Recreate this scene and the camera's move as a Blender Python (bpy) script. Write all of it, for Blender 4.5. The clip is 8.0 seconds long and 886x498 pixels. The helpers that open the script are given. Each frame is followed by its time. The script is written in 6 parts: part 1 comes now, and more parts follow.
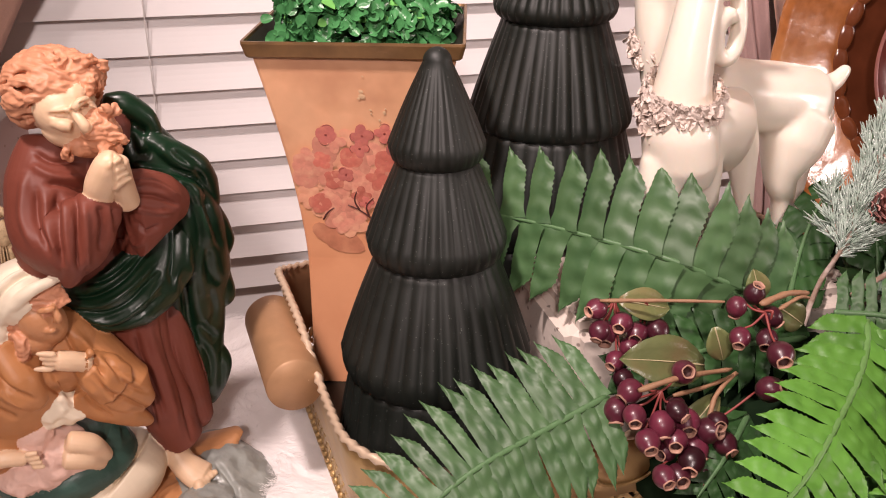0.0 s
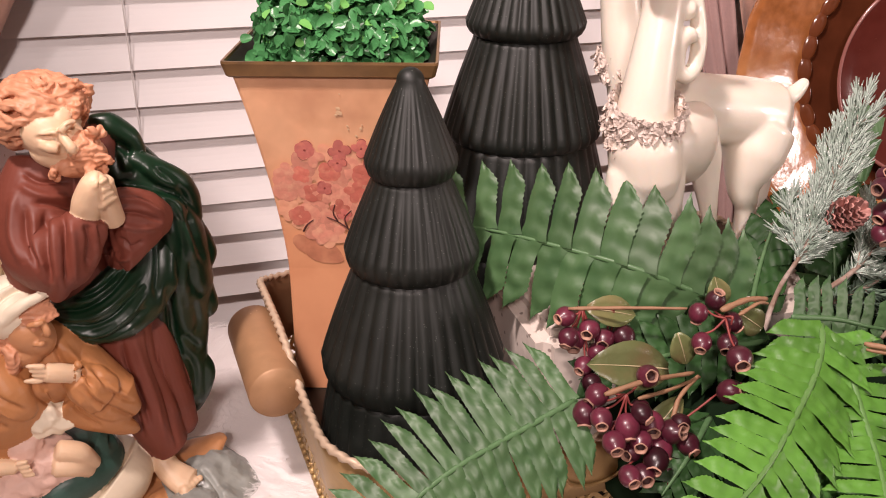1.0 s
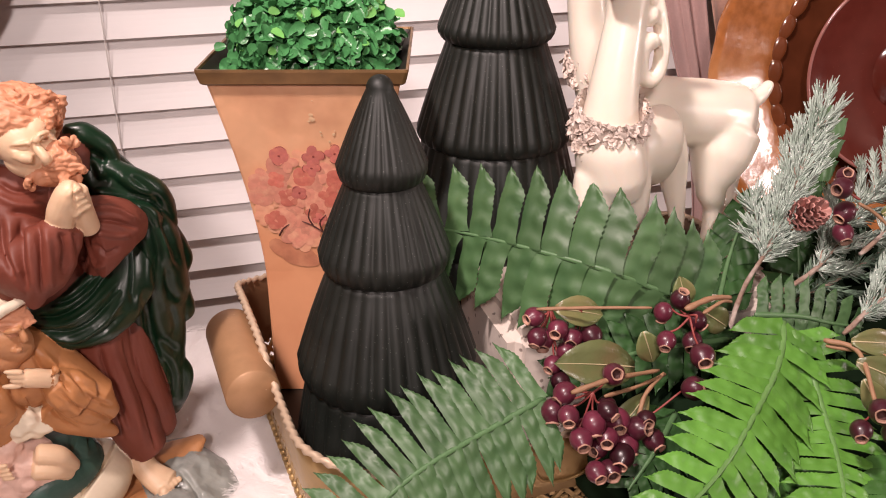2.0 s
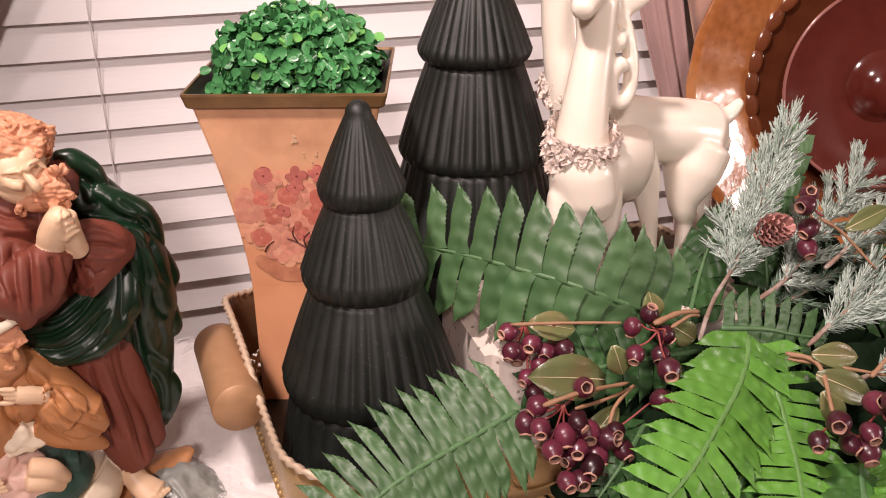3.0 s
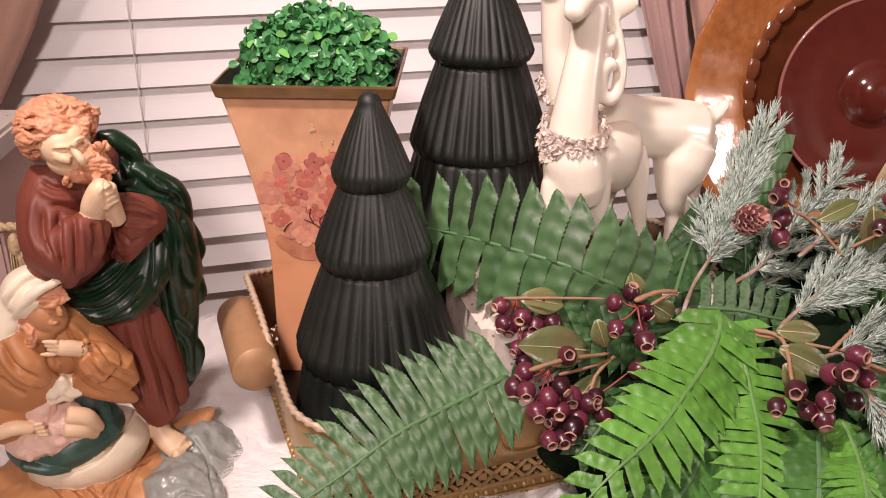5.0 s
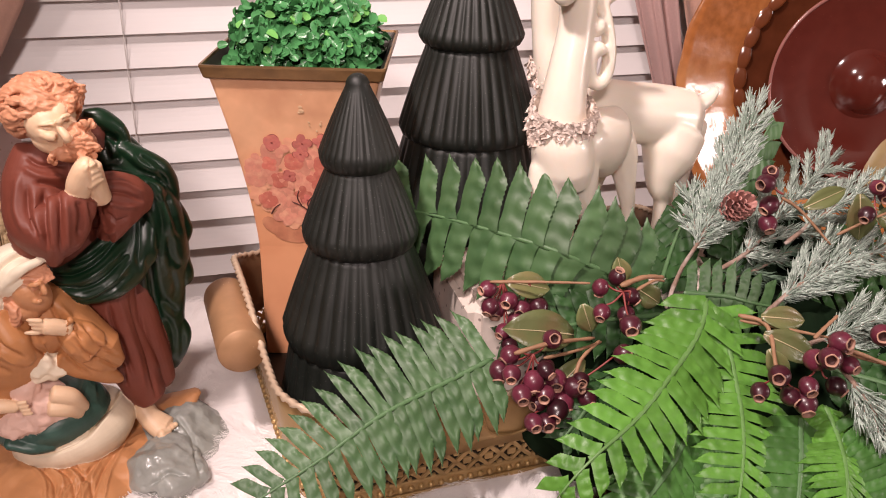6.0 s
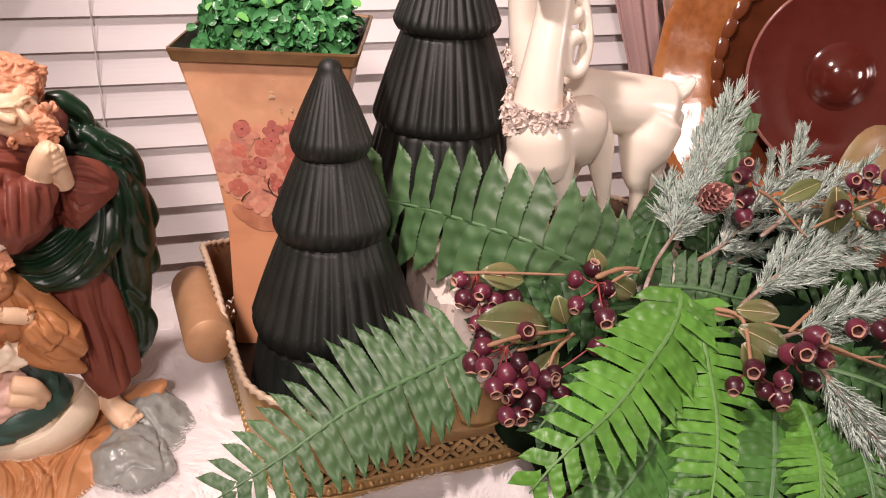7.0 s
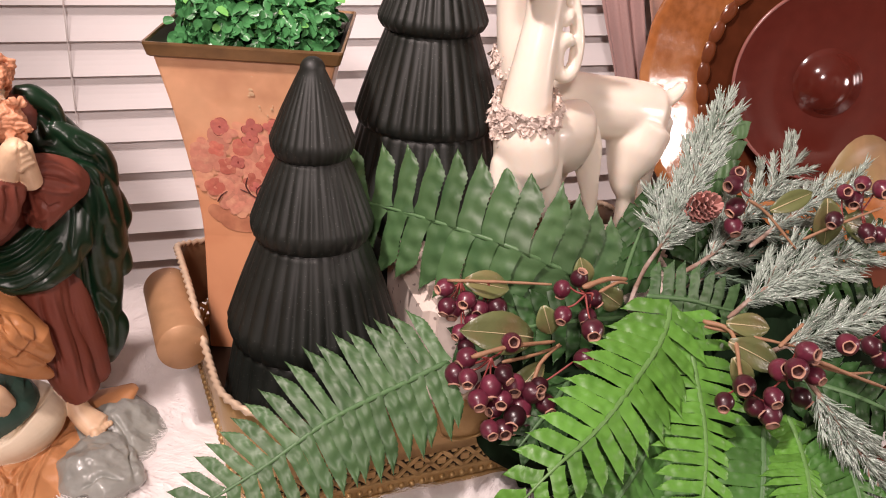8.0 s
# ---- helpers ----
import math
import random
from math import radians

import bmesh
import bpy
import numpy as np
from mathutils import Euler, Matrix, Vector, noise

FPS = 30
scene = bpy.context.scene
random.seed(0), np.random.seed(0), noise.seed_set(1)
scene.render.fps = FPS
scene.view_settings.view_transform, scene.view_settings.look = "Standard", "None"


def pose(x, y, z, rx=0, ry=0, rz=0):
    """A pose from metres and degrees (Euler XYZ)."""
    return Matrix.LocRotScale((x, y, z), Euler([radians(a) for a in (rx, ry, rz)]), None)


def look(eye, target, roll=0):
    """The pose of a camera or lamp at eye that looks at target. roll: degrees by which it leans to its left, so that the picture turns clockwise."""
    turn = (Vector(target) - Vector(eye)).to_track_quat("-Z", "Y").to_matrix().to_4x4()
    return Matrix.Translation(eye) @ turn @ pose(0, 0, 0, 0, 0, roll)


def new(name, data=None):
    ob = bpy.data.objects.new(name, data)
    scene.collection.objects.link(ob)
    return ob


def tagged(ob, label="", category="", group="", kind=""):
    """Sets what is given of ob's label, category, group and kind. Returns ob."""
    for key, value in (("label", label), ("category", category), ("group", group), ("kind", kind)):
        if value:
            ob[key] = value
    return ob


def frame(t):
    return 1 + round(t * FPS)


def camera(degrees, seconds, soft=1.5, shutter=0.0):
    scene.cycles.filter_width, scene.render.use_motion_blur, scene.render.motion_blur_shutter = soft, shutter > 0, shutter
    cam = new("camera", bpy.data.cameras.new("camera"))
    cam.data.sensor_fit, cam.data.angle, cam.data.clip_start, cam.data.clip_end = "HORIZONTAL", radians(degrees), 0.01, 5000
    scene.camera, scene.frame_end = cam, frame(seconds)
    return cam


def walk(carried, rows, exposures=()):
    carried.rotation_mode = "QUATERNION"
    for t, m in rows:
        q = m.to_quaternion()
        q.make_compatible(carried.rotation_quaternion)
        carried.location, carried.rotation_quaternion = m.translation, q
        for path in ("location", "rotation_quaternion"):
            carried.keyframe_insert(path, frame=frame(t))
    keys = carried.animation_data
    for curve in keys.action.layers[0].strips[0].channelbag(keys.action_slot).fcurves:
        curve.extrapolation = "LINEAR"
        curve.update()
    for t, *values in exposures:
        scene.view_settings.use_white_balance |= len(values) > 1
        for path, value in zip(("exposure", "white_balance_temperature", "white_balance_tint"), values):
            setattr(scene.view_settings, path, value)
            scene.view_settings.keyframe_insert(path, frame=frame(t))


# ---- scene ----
cam = camera(51.5, 8.0, soft=1.05)
PATH = [
    (0, (0.046, -1.093, 1.242), (0.532, 0.653, 0.397), 0.5),
    (0.5, (0.046, -1.106, 1.251), (0.548, 0.637, 0.408), 0.5),
    (1, (0.047, -1.116, 1.261), (0.566, 0.621, 0.418), 0.4),
    (1.5, (0.051, -1.127, 1.267), (0.588, 0.604, 0.422), 0.2),
    (2.8, (0.067, -1.146, 1.289), (0.607, 0.584, 0.441), -0.1),
    (3, (0.068, -1.154, 1.296), (0.611, 0.573, 0.447), -0.2),
    (3.5, (0.071, -1.174, 1.298), (0.601, 0.556, 0.446), -0.5),
    (4, (0.07, -1.202, 1.302), (0.579, 0.536, 0.453), -0.6),
    (5.5, (0.065, -1.238, 1.303), (0.56, 0.515, 0.479), 0.8),
    (6, (0.071, -1.238, 1.298), (0.575, 0.501, 0.447), 1.2),
    (6.5, (0.074, -1.237, 1.296), (0.597, 0.491, 0.436), 1.6),
    (7, (0.077, -1.226, 1.293), (0.629, 0.487, 0.422), 2.4),
    (7.5, (0.079, -1.214, 1.291), (0.652, 0.488, 0.412), 3.1),
    (8, (0.077, -1.199, 1.292), (0.681, 0.492, 0.412), 4.1),
]
walk(cam, [(t, look(eye, target, roll)) for t, eye, target, roll in PATH])

from mathutils.bvhtree import BVHTree

# ---------------------------------------------------------------- light
world = bpy.data.worlds.new("night_room")
scene.world = world
world.use_nodes = True
world.node_tree.nodes["Background"].inputs[0].default_value = (0.008, 0.009, 0.012, 1)
world.node_tree.nodes["Background"].inputs[1].default_value = 1.0


def lamp(name, place, target, watts, size, colour):
    data = bpy.data.lights.new(name, "AREA")
    data.shape, data.size, data.energy, data.color = "DISK", size, watts, colour
    ob = new(name, data)
    ob.matrix_basis = look(place, target)
    return ob


WARM = (0.98, 0.802, 0.766)
down = bpy.data.lights.new("downlight", "SPOT")
down.energy, down.color, down.spot_size, down.spot_blend, down.shadow_soft_size = 150.0, WARM, radians(66), 0.7, 0.07
new("downlight", down).matrix_basis = look((-0.38, -1.00, 2.38), (0.82, -0.38, 0.95))
lamp("ceiling_lamp_light", (-0.30, -2.25, 2.08), (0.2, -0.4, 0.9), 25.0, 0.22, WARM)
# Added lamp without a known source; brightens the wall the plates reflect.
lamp("wall_fill_light", (1.30, -2.85, 2.25), (1.30, -3.60, 1.25), 15.0, 0.25, WARM)
lamp("standing_lamp_light", (1.66, -1.14, 1.17), (0.6, -0.4, 0.95), 6.5, 0.26, WARM)


# ---------------------------------------------------------------- materials
def mat(name, colour, rough=0.5, metal=0.0, var=0.15, scale=40.0, big=6.0, bump=0.1, bump_scale=None, coat=0.0,
        trans=0.0, sheen=0.0, spots=None, per_piece=0.0, ior=1.5, second=None, sub=0.0, spec=0.5):
    """A surface with grain, larger blotches and fine relief. second: a colour that the blotches mix in."""
    m = bpy.data.materials.new(name)
    m.use_nodes = True
    nt = m.node_tree
    n, l = nt.nodes, nt.links
    p = n["Principled BSDF"]
    tc = n.new("ShaderNodeTexCoord")
    geo = n.new("ShaderNodeNewGeometry")
    pos = geo.outputs["Position"]
    fine = n.new("ShaderNodeTexNoise")
    fine.inputs["Scale"].default_value, fine.inputs["Detail"].default_value = scale, 5
    l.new(pos, fine.inputs["Vector"])
    blot = n.new("ShaderNodeTexNoise")
    blot.inputs["Scale"].default_value, blot.inputs["Detail"].default_value = big, 3
    l.new(pos, blot.inputs["Vector"])
    c = Vector(colour)
    dark = [max(0, v * (1 - var)) for v in c]
    light = [min(1, v * (1 + var)) for v in c]
    mix = n.new("ShaderNodeMix")
    mix.data_type = "RGBA"
    mix.inputs["A"].default_value, mix.inputs["B"].default_value = (*dark, 1), (*light, 1)
    l.new(fine.outputs["Fac"], mix.inputs["Factor"])
    mix2 = n.new("ShaderNodeMix")
    mix2.data_type = "RGBA"
    sec = second or [v * (1 - 1.3 * var) for v in c]
    mix2.inputs["B"].default_value = (*sec, 1)
    ramp = n.new("ShaderNodeMapRange")
    ramp.inputs["From Min"].default_value, ramp.inputs["From Max"].default_value = 0.48, 0.72
    ramp.inputs["To Max"].default_value = 0.75
    l.new(blot.outputs["Fac"], ramp.inputs["Value"])
    l.new(ramp.outputs["Result"], mix2.inputs["Factor"])
    l.new(mix.outputs["Result"], mix2.inputs["A"])
    out = mix2.outputs["Result"]
    if spots:
        vor = n.new("ShaderNodeTexVoronoi")
        vor.inputs["Scale"].default_value = spots[1]
        l.new(pos, vor.inputs["Vector"])
        sr = n.new("ShaderNodeMapRange")
        sr.inputs["From Min"].default_value, sr.inputs["From Max"].default_value = spots[2], spots[2] * 0.6
        l.new(vor.outputs["Distance"], sr.inputs["Value"])
        m3 = n.new("ShaderNodeMix")
        m3.data_type = "RGBA"
        m3.inputs["B"].default_value = (*spots[0], 1)
        l.new(sr.outputs["Result"], m3.inputs["Factor"])
        l.new(out, m3.inputs["A"])
        out = m3.outputs["Result"]
    if per_piece:
        info = n.new("ShaderNodeObjectInfo")
        hsv = n.new("ShaderNodeHueSaturation")
        mr = n.new("ShaderNodeMapRange")
        mr.inputs["To Min"].default_value, mr.inputs["To Max"].default_value = 1 - per_piece, 1 + per_piece
        l.new(info.outputs["Random"], mr.inputs["Value"])
        l.new(mr.outputs["Result"], hsv.inputs["Value"])
        l.new(out, hsv.inputs["Color"])
        out = hsv.outputs["Color"]
    l.new(out, p.inputs["Base Color"])
    rr = n.new("ShaderNodeMapRange")
    rr.inputs["To Min"].default_value, rr.inputs["To Max"].default_value = max(0.02, rough - 0.08), min(1, rough + 0.1)
    l.new(fine.outputs["Fac"], rr.inputs["Value"])
    l.new(rr.outputs["Result"], p.inputs["Roughness"])
    p.inputs["Metallic"].default_value = metal
    p.inputs["IOR"].default_value = ior
    p.inputs["Specular IOR Level"].default_value = spec
    p.inputs["Coat Weight"].default_value = coat
    p.inputs["Coat Roughness"].default_value = 0.08
    p.inputs["Transmission Weight"].default_value = trans
    p.inputs["Sheen Weight"].default_value = sheen
    if sub:
        p.inputs["Subsurface Weight"].default_value = sub
        p.inputs["Subsurface Radius"].default_value = (0.01, 0.006, 0.004)
        p.inputs["Subsurface Scale"].default_value = 1.0
    if bump:
        b = n.new("ShaderNodeBump")
        b.inputs["Strength"].default_value, b.inputs["Distance"].default_value = bump, 0.002
        rel = n.new("ShaderNodeTexNoise")
        rel.inputs["Scale"].default_value, rel.inputs["Detail"].default_value = bump_scale or scale * 2, 4
        l.new(pos, rel.inputs["Vector"])
        l.new(rel.outputs["Fac"], b.inputs["Height"])
        l.new(b.outputs["Normal"], p.inputs["Normal"])
        l.new(b.outputs["Normal"], p.inputs["Coat Normal"])
    return m


M = dict(
    wall=mat("painted_wall", (0.45, 0.35, 0.31), 0.8, var=0.04, bump=0.15, bump_scale=120),
    ceiling=mat("ceiling_paint", (0.62, 0.58, 0.55), 0.85, var=0.03),
    carpet=mat("floor_carpet", (0.3, 0.22, 0.17), 0.95, var=0.25, scale=200),
    slat=mat("blind_vinyl", (0.78, 0.745, 0.74), 0.42, var=0.03, scale=15, bump=0.03),
    cord=mat("blind_cord", (0.7, 0.66, 0.64), 0.8, var=0.1),
    glass_night=mat("window_glass", (0.02, 0.02, 0.025), 0.05, var=0.1),
    frame_white=mat("window_paint", (0.75, 0.72, 0.7), 0.5, var=0.05),
    curtain=mat("curtain_cloth", (0.52, 0.31, 0.24), 0.85, var=0.15, scale=300, sheen=0.3, bump=0.2, bump_scale=900),
    sheer=mat("sheer_cloth", (0.47, 0.30, 0.28), 0.8, var=0.12, scale=300, sheen=0.3, bump=0.2, bump_scale=900),
    wood=mat("table_wood", (0.13, 0.035, 0.018), 0.3, var=0.35, scale=30, coat=0.3),
    fur=mat("fur_hair", (0.97, 0.935, 0.925), 0.7, var=0.03, scale=60, big=14, second=(0.93, 0.88, 0.87), sheen=0.3),
    tin=mat("planter_paint", (0.80, 0.44, 0.25), 0.33, var=0.2, scale=30, big=22, second=(0.60, 0.29, 0.16), bump=0.06),
    tin_rim=mat("planter_rim", (0.25, 0.14, 0.06), 0.36, metal=0.4, var=0.45, scale=60, big=30, second=(0.06, 0.035, 0.02)),
    tin_in=mat("planter_inside", (0.04, 0.035, 0.028), 0.5, metal=0.3, var=0.3),
    petal=mat("painted_petal", (0.47, 0.14, 0.115), 0.36, var=0.25, scale=160, big=150, second=(0.56, 0.19, 0.13), bump=0.03, per_piece=0.3),
    petal_pale=mat("painted_petal_pale", (0.66, 0.27, 0.19), 0.36, var=0.2, scale=160, big=130, second=(0.78, 0.42, 0.27), bump=0.03, per_piece=0.15),
    petal_mid=mat("painted_petal_mid", (0.56, 0.16, 0.115), 0.36, var=0.2, scale=160, big=130, second=(0.70, 0.29, 0.19), bump=0.03, per_piece=0.2),
    petal_line=mat("painted_line", (0.30, 0.065, 0.055), 0.4, var=0.25, scale=200),
    petal_ghost=mat("painted_petal_ghost", (0.76, 0.355, 0.225), 0.36, var=0.14, scale=160, big=130, second=(0.80, 0.44, 0.27), bump=0.03, per_piece=0.06),
    leafpaint=mat("painted_leaf", (0.50, 0.20, 0.115), 0.36, var=0.35, scale=90, big=60, second=(0.68, 0.32, 0.18), bump=0.03),
    twigpaint=mat("painted_twig", (0.09, 0.03, 0.025), 0.45, var=0.2),
    chip=mat("paint_chip", (0.75, 0.5, 0.3), 0.6, var=0.1),
    black=mat("black_glass", (0.0070, 0.0090, 0.0068), 0.52, var=0.5, scale=50, big=14, second=(0.0035, 0.0060, 0.0042),
              bump=0.06, spots=((0.09, 0.095, 0.085), 260, 0.13), spec=0.55),
    deer=mat("deer_ceramic", (0.84, 0.765, 0.655), 0.33, var=0.04, bump=0.05, bump_scale=300, coat=0.25, sub=0.15),
    glitter=mat("glitter_collar", (0.70, 0.58, 0.51), 0.3, metal=0.0, var=0.2, scale=500, bump=0.35, bump_scale=700,
                spots=((0.9, 0.85, 0.8), 420, 0.16)),
    brass=mat("aged_brass", (0.44, 0.29, 0.125), 0.42, metal=0.5, var=0.22, scale=70, big=18, second=(0.32, 0.20, 0.08), bump=0.12),
    # Aged brown inner face, with the shade inside the tray put into it.
    brass_inner_shade=mat("aged_shaded_brass", (0.13, 0.07, 0.035), 0.5, metal=0.35, var=0.3, scale=70, big=22, second=(0.07, 0.035, 0.018), bump=0.12),
    brass_pale=mat("worn_brass", (0.60, 0.46, 0.33), 0.5, metal=0.3, var=0.25, scale=120, bump=0.15),
    # Near-black, so that the shade on the tray floor is in the colour.
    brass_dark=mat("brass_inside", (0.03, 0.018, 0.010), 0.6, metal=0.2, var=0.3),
    handle=mat("handle_brass", (0.40, 0.225, 0.115), 0.48, metal=0.25, var=0.16, scale=90, big=22, bump=0.08,
               spots=((0.75, 0.55, 0.35), 90, 0.045)),
    fern=mat("fern_leaf", (0.060, 0.128, 0.047), 0.49, var=0.14, scale=70, big=45, second=(0.034, 0.092, 0.030), bump=0.06,
             bump_scale=160, per_piece=0.16, spec=0.58),
    fern_light=mat("fern_leaf_light", (0.092, 0.240, 0.034), 0.43, var=0.15, scale=70, big=45, second=(0.050, 0.150, 0.018),
                   bump=0.08, bump_scale=160, per_piece=0.18, spec=0.45),
    # Darker copy of the fern green, with shade between fronds put into it.
    fern_shade=mat("fern_leaf_shade", (0.024, 0.070, 0.018), 0.48, var=0.14, scale=70, big=45, bump=0.08, bump_scale=160,
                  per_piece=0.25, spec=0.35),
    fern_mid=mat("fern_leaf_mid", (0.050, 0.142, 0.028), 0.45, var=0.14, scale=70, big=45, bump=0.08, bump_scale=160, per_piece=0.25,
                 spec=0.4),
    stem_green=mat("fern_stem", (0.085, 0.175, 0.07), 0.45, var=0.2, scale=200),
    stem_light=mat("fern_stem_light", (0.12, 0.25, 0.07), 0.45, var=0.2, scale=200),
    box_leaf=mat("boxwood_leaf", (0.058, 0.205, 0.070), 0.27, var=0.3, scale=150, bump=0.1, per_piece=0.6, spec=0.35),
    box_pale=mat("boxwood_leaf_pale", (0.15, 0.40, 0.10), 0.3, var=0.2, scale=150, bump=0.1, per_piece=0.4, coat=0.1),
    # Near-black filler colour: shade between leaves and fronds put into it.
    gap_shade=mat("shaded_gap_fill", (0.006, 0.015, 0.006), 0.9, var=0.4, spec=0.1),
    pine=mat("frosted_needle", (0.40, 0.48, 0.42), 0.45, var=0.6, scale=240, big=60, second=(0.12, 0.185, 0.125), bump=0.3,
             spots=((0.93, 0.93, 0.91), 420, 0.25)),
    pine_green=mat("dark_needle", (0.16, 0.24, 0.17), 0.55, var=0.4, scale=240, big=50, bump=0.3),
    bark=mat("frosted_bark", (0.27, 0.18, 0.135), 0.75, var=0.35, scale=160, big=60, second=(0.55, 0.47, 0.43), bump=0.7, bump_scale=260),
    twig=mat("twig_wood", (0.31, 0.17, 0.095), 0.6, var=0.25, scale=150, bump=0.4, bump_scale=240),
    twig_red=mat("twig_red", (0.25, 0.05, 0.045), 0.5, var=0.2),
    berry=mat("berry_skin", (0.082, 0.013, 0.026), 0.34, var=0.4, scale=120, big=70, second=(0.04, 0.008, 0.014), bump=0.08,
              per_piece=0.7, coat=0.1),
    calyx=mat("berry_calyx", (0.40, 0.22, 0.16), 0.6, var=0.25, scale=300, per_piece=0.3),
    calyx_in=mat("berry_inside", (0.05, 0.014, 0.012), 0.7, var=0.3),
    dry_leaf=mat("berry_leaf", (0.135, 0.155, 0.060), 0.33, var=0.2, scale=80, big=40, second=(0.17, 0.12, 0.055), bump=0.25,
                 bump_scale=200, per_piece=0.25),
    tan_leaf=mat("tan_leaf", (0.27, 0.17, 0.085), 0.45, var=0.3, scale=60, big=25, second=(0.25, 0.19, 0.08), bump=0.2),
    rib=mat("leaf_rib", (0.5, 0.42, 0.25), 0.5, var=0.15),
    cone=mat("cone_scale", (0.46, 0.22, 0.19), 0.6, var=0.4, scale=200, bump=0.4, per_piece=0.35),
    amber=mat("amber_glass", (0.33, 0.115, 0.032), 0.2, var=0.45, scale=90, big=16, second=(0.48, 0.22, 0.09), bump=0.35,
              bump_scale=42, coat=0.8),
    amber_bead=mat("amber_bead_glass", (0.15, 0.043, 0.016), 0.12, var=0.4, coat=0.8),
    amber_deep=mat("amber_well_glass", (0.10, 0.028, 0.012), 0.14, var=0.4, coat=0.8),
    red_glass=mat("red_glass", (0.088, 0.015, 0.010), 0.12, var=0.2, scale=60, coat=0.8, bump=0.02,
                  spots=((0.3, 0.12, 0.08), 300, 0.05)),
    # Paler edge: the highlight along the plate's rim put into the colour.
    red_rim_glint=mat("red_glass_rim_glint", (0.28, 0.11, 0.095), 0.2, var=0.2, scale=60, coat=0.8, bump=0.02),
    birch=mat("birch_bark", (0.72, 0.62, 0.55), 0.75, var=0.12, bump=0.4, spots=((0.28, 0.22, 0.19), 90, 0.2)),
    box_pink=mat("gift_box_card", (0.5, 0.35, 0.32), 0.7, var=0.05, spots=((0.28, 0.15, 0.1), 70, 0.1)),
    box_lid=mat("gift_box_lid", (0.62, 0.55, 0.52), 0.6, var=0.05, spots=((0.28, 0.15, 0.1), 60, 0.12)),
    braid=mat("gold_braid", (0.62, 0.45, 0.26), 0.6, var=0.3, scale=300, bump=0.6, bump_scale=400),
    hair=mat("figurine_hair", (0.62, 0.29, 0.165), 0.5, var=0.15, scale=140, big=60, second=(0.55, 0.24, 0.13), bump=0.3, bump_scale=130),
    skin=mat("figurine_flesh", (0.74, 0.52, 0.34), 0.42, var=0.1, scale=90, bump=0.15, sub=0.1),
    skin_tan=mat("figurine_flesh_tan", (0.52, 0.25, 0.12), 0.42, var=0.12, scale=90, bump=0.15, sub=0.1),
    robe=mat("figurine_robe", (0.185, 0.046, 0.028), 0.55, var=0.12, scale=60, bump=0.08, bump_scale=90),
    cloak=mat("figurine_cloak", (0.005, 0.024, 0.010), 0.33, var=0.35, scale=50, bump=0.08, bump_scale=80),
    gown=mat("figurine_gown", (0.46, 0.20, 0.075), 0.46, var=0.2, scale=60, bump=0.1, bump_scale=90),
    cushion=mat("figurine_cushion", (0.82, 0.70, 0.53), 0.5, var=0.14, scale=80, bump=0.25, bump_scale=90),
    veil=mat("figurine_veil", (0.82, 0.72, 0.56), 0.5, var=0.12, scale=80, bump=0.2, bump_scale=90),
    swaddle=mat("figurine_swaddle", (0.78, 0.53, 0.44), 0.48, var=0.14, scale=90, bump=0.5, bump_scale=110),
    blanket=mat("figurine_blanket", (0.04, 0.095, 0.075), 0.4, var=0.3, scale=60, bump=0.3),
    ground_tan=mat("figurine_ground", (0.60, 0.28, 0.12), 0.45, var=0.2, scale=50, bump=0.5, bump_scale=60),
    rock=mat("figurine_rock", (0.30, 0.31, 0.285), 0.32, var=0.3, scale=60, bump=0.5, bump_scale=70, coat=0.2),
)


def add_wash(m, colour, z_top, z_low):
    """A thin reddish wash of paint with a cloudy upper edge, deeper towards z_low."""
    n, l = m.node_tree.nodes, m.node_tree.links
    p = n["Principled BSDF"]
    base = p.inputs["Base Color"].links[0].from_socket
    geo = n.new("ShaderNodeNewGeometry")
    sep = n.new("ShaderNodeSeparateXYZ")
    l.new(geo.outputs["Position"], sep.inputs["Vector"])
    cloud = n.new("ShaderNodeTexNoise")
    cloud.inputs["Scale"].default_value, cloud.inputs["Detail"].default_value = 24, 5
    l.new(geo.outputs["Position"], cloud.inputs["Vector"])
    mul = n.new("ShaderNodeMath")
    mul.operation = "MULTIPLY_ADD"
    mul.inputs[1].default_value = 0.16
    l.new(cloud.outputs["Fac"], mul.inputs[0])
    l.new(sep.outputs["Z"], mul.inputs[2])
    mr = n.new("ShaderNodeMapRange")
    mr.inputs["From Min"].default_value, mr.inputs["From Max"].default_value = z_top + 0.08, z_low + 0.08
    mr.inputs["To Max"].default_value = 0.6
    l.new(mul.outputs[0], mr.inputs["Value"])
    mix = n.new("ShaderNodeMix")
    mix.data_type = "RGBA"
    mix.inputs["B"].default_value = (*colour, 1)
    l.new(mr.outputs["Result"], mix.inputs["Factor"])
    l.new(base, mix.inputs["A"])
    l.new(mix.outputs["Result"], p.inputs["Base Color"])


# Reddish paint wash, its colour browned to hold shade low on the planter.
add_wash(M["tin"], (0.64, 0.25, 0.12), 1.02, 0.93)


# ---------------------------------------------------------------- building helpers
def world_of(ob):
    return Matrix.Identity(4) if ob is None else world_of(ob.parent) @ ob.matrix_parent_inverse @ ob.matrix_basis if ob.parent else ob.matrix_basis.copy()


def under(ob, parent):
    ob.parent = parent
    ob.matrix_parent_inverse = world_of(parent).inverted()
    return ob


def thing(name, place, label, category, group="", kind=""):
    ob = new(name)
    ob.empty_display_size = 0.01
    ob.matrix_basis = Matrix.Translation(place)
    return tagged(ob, label, category, group, kind)


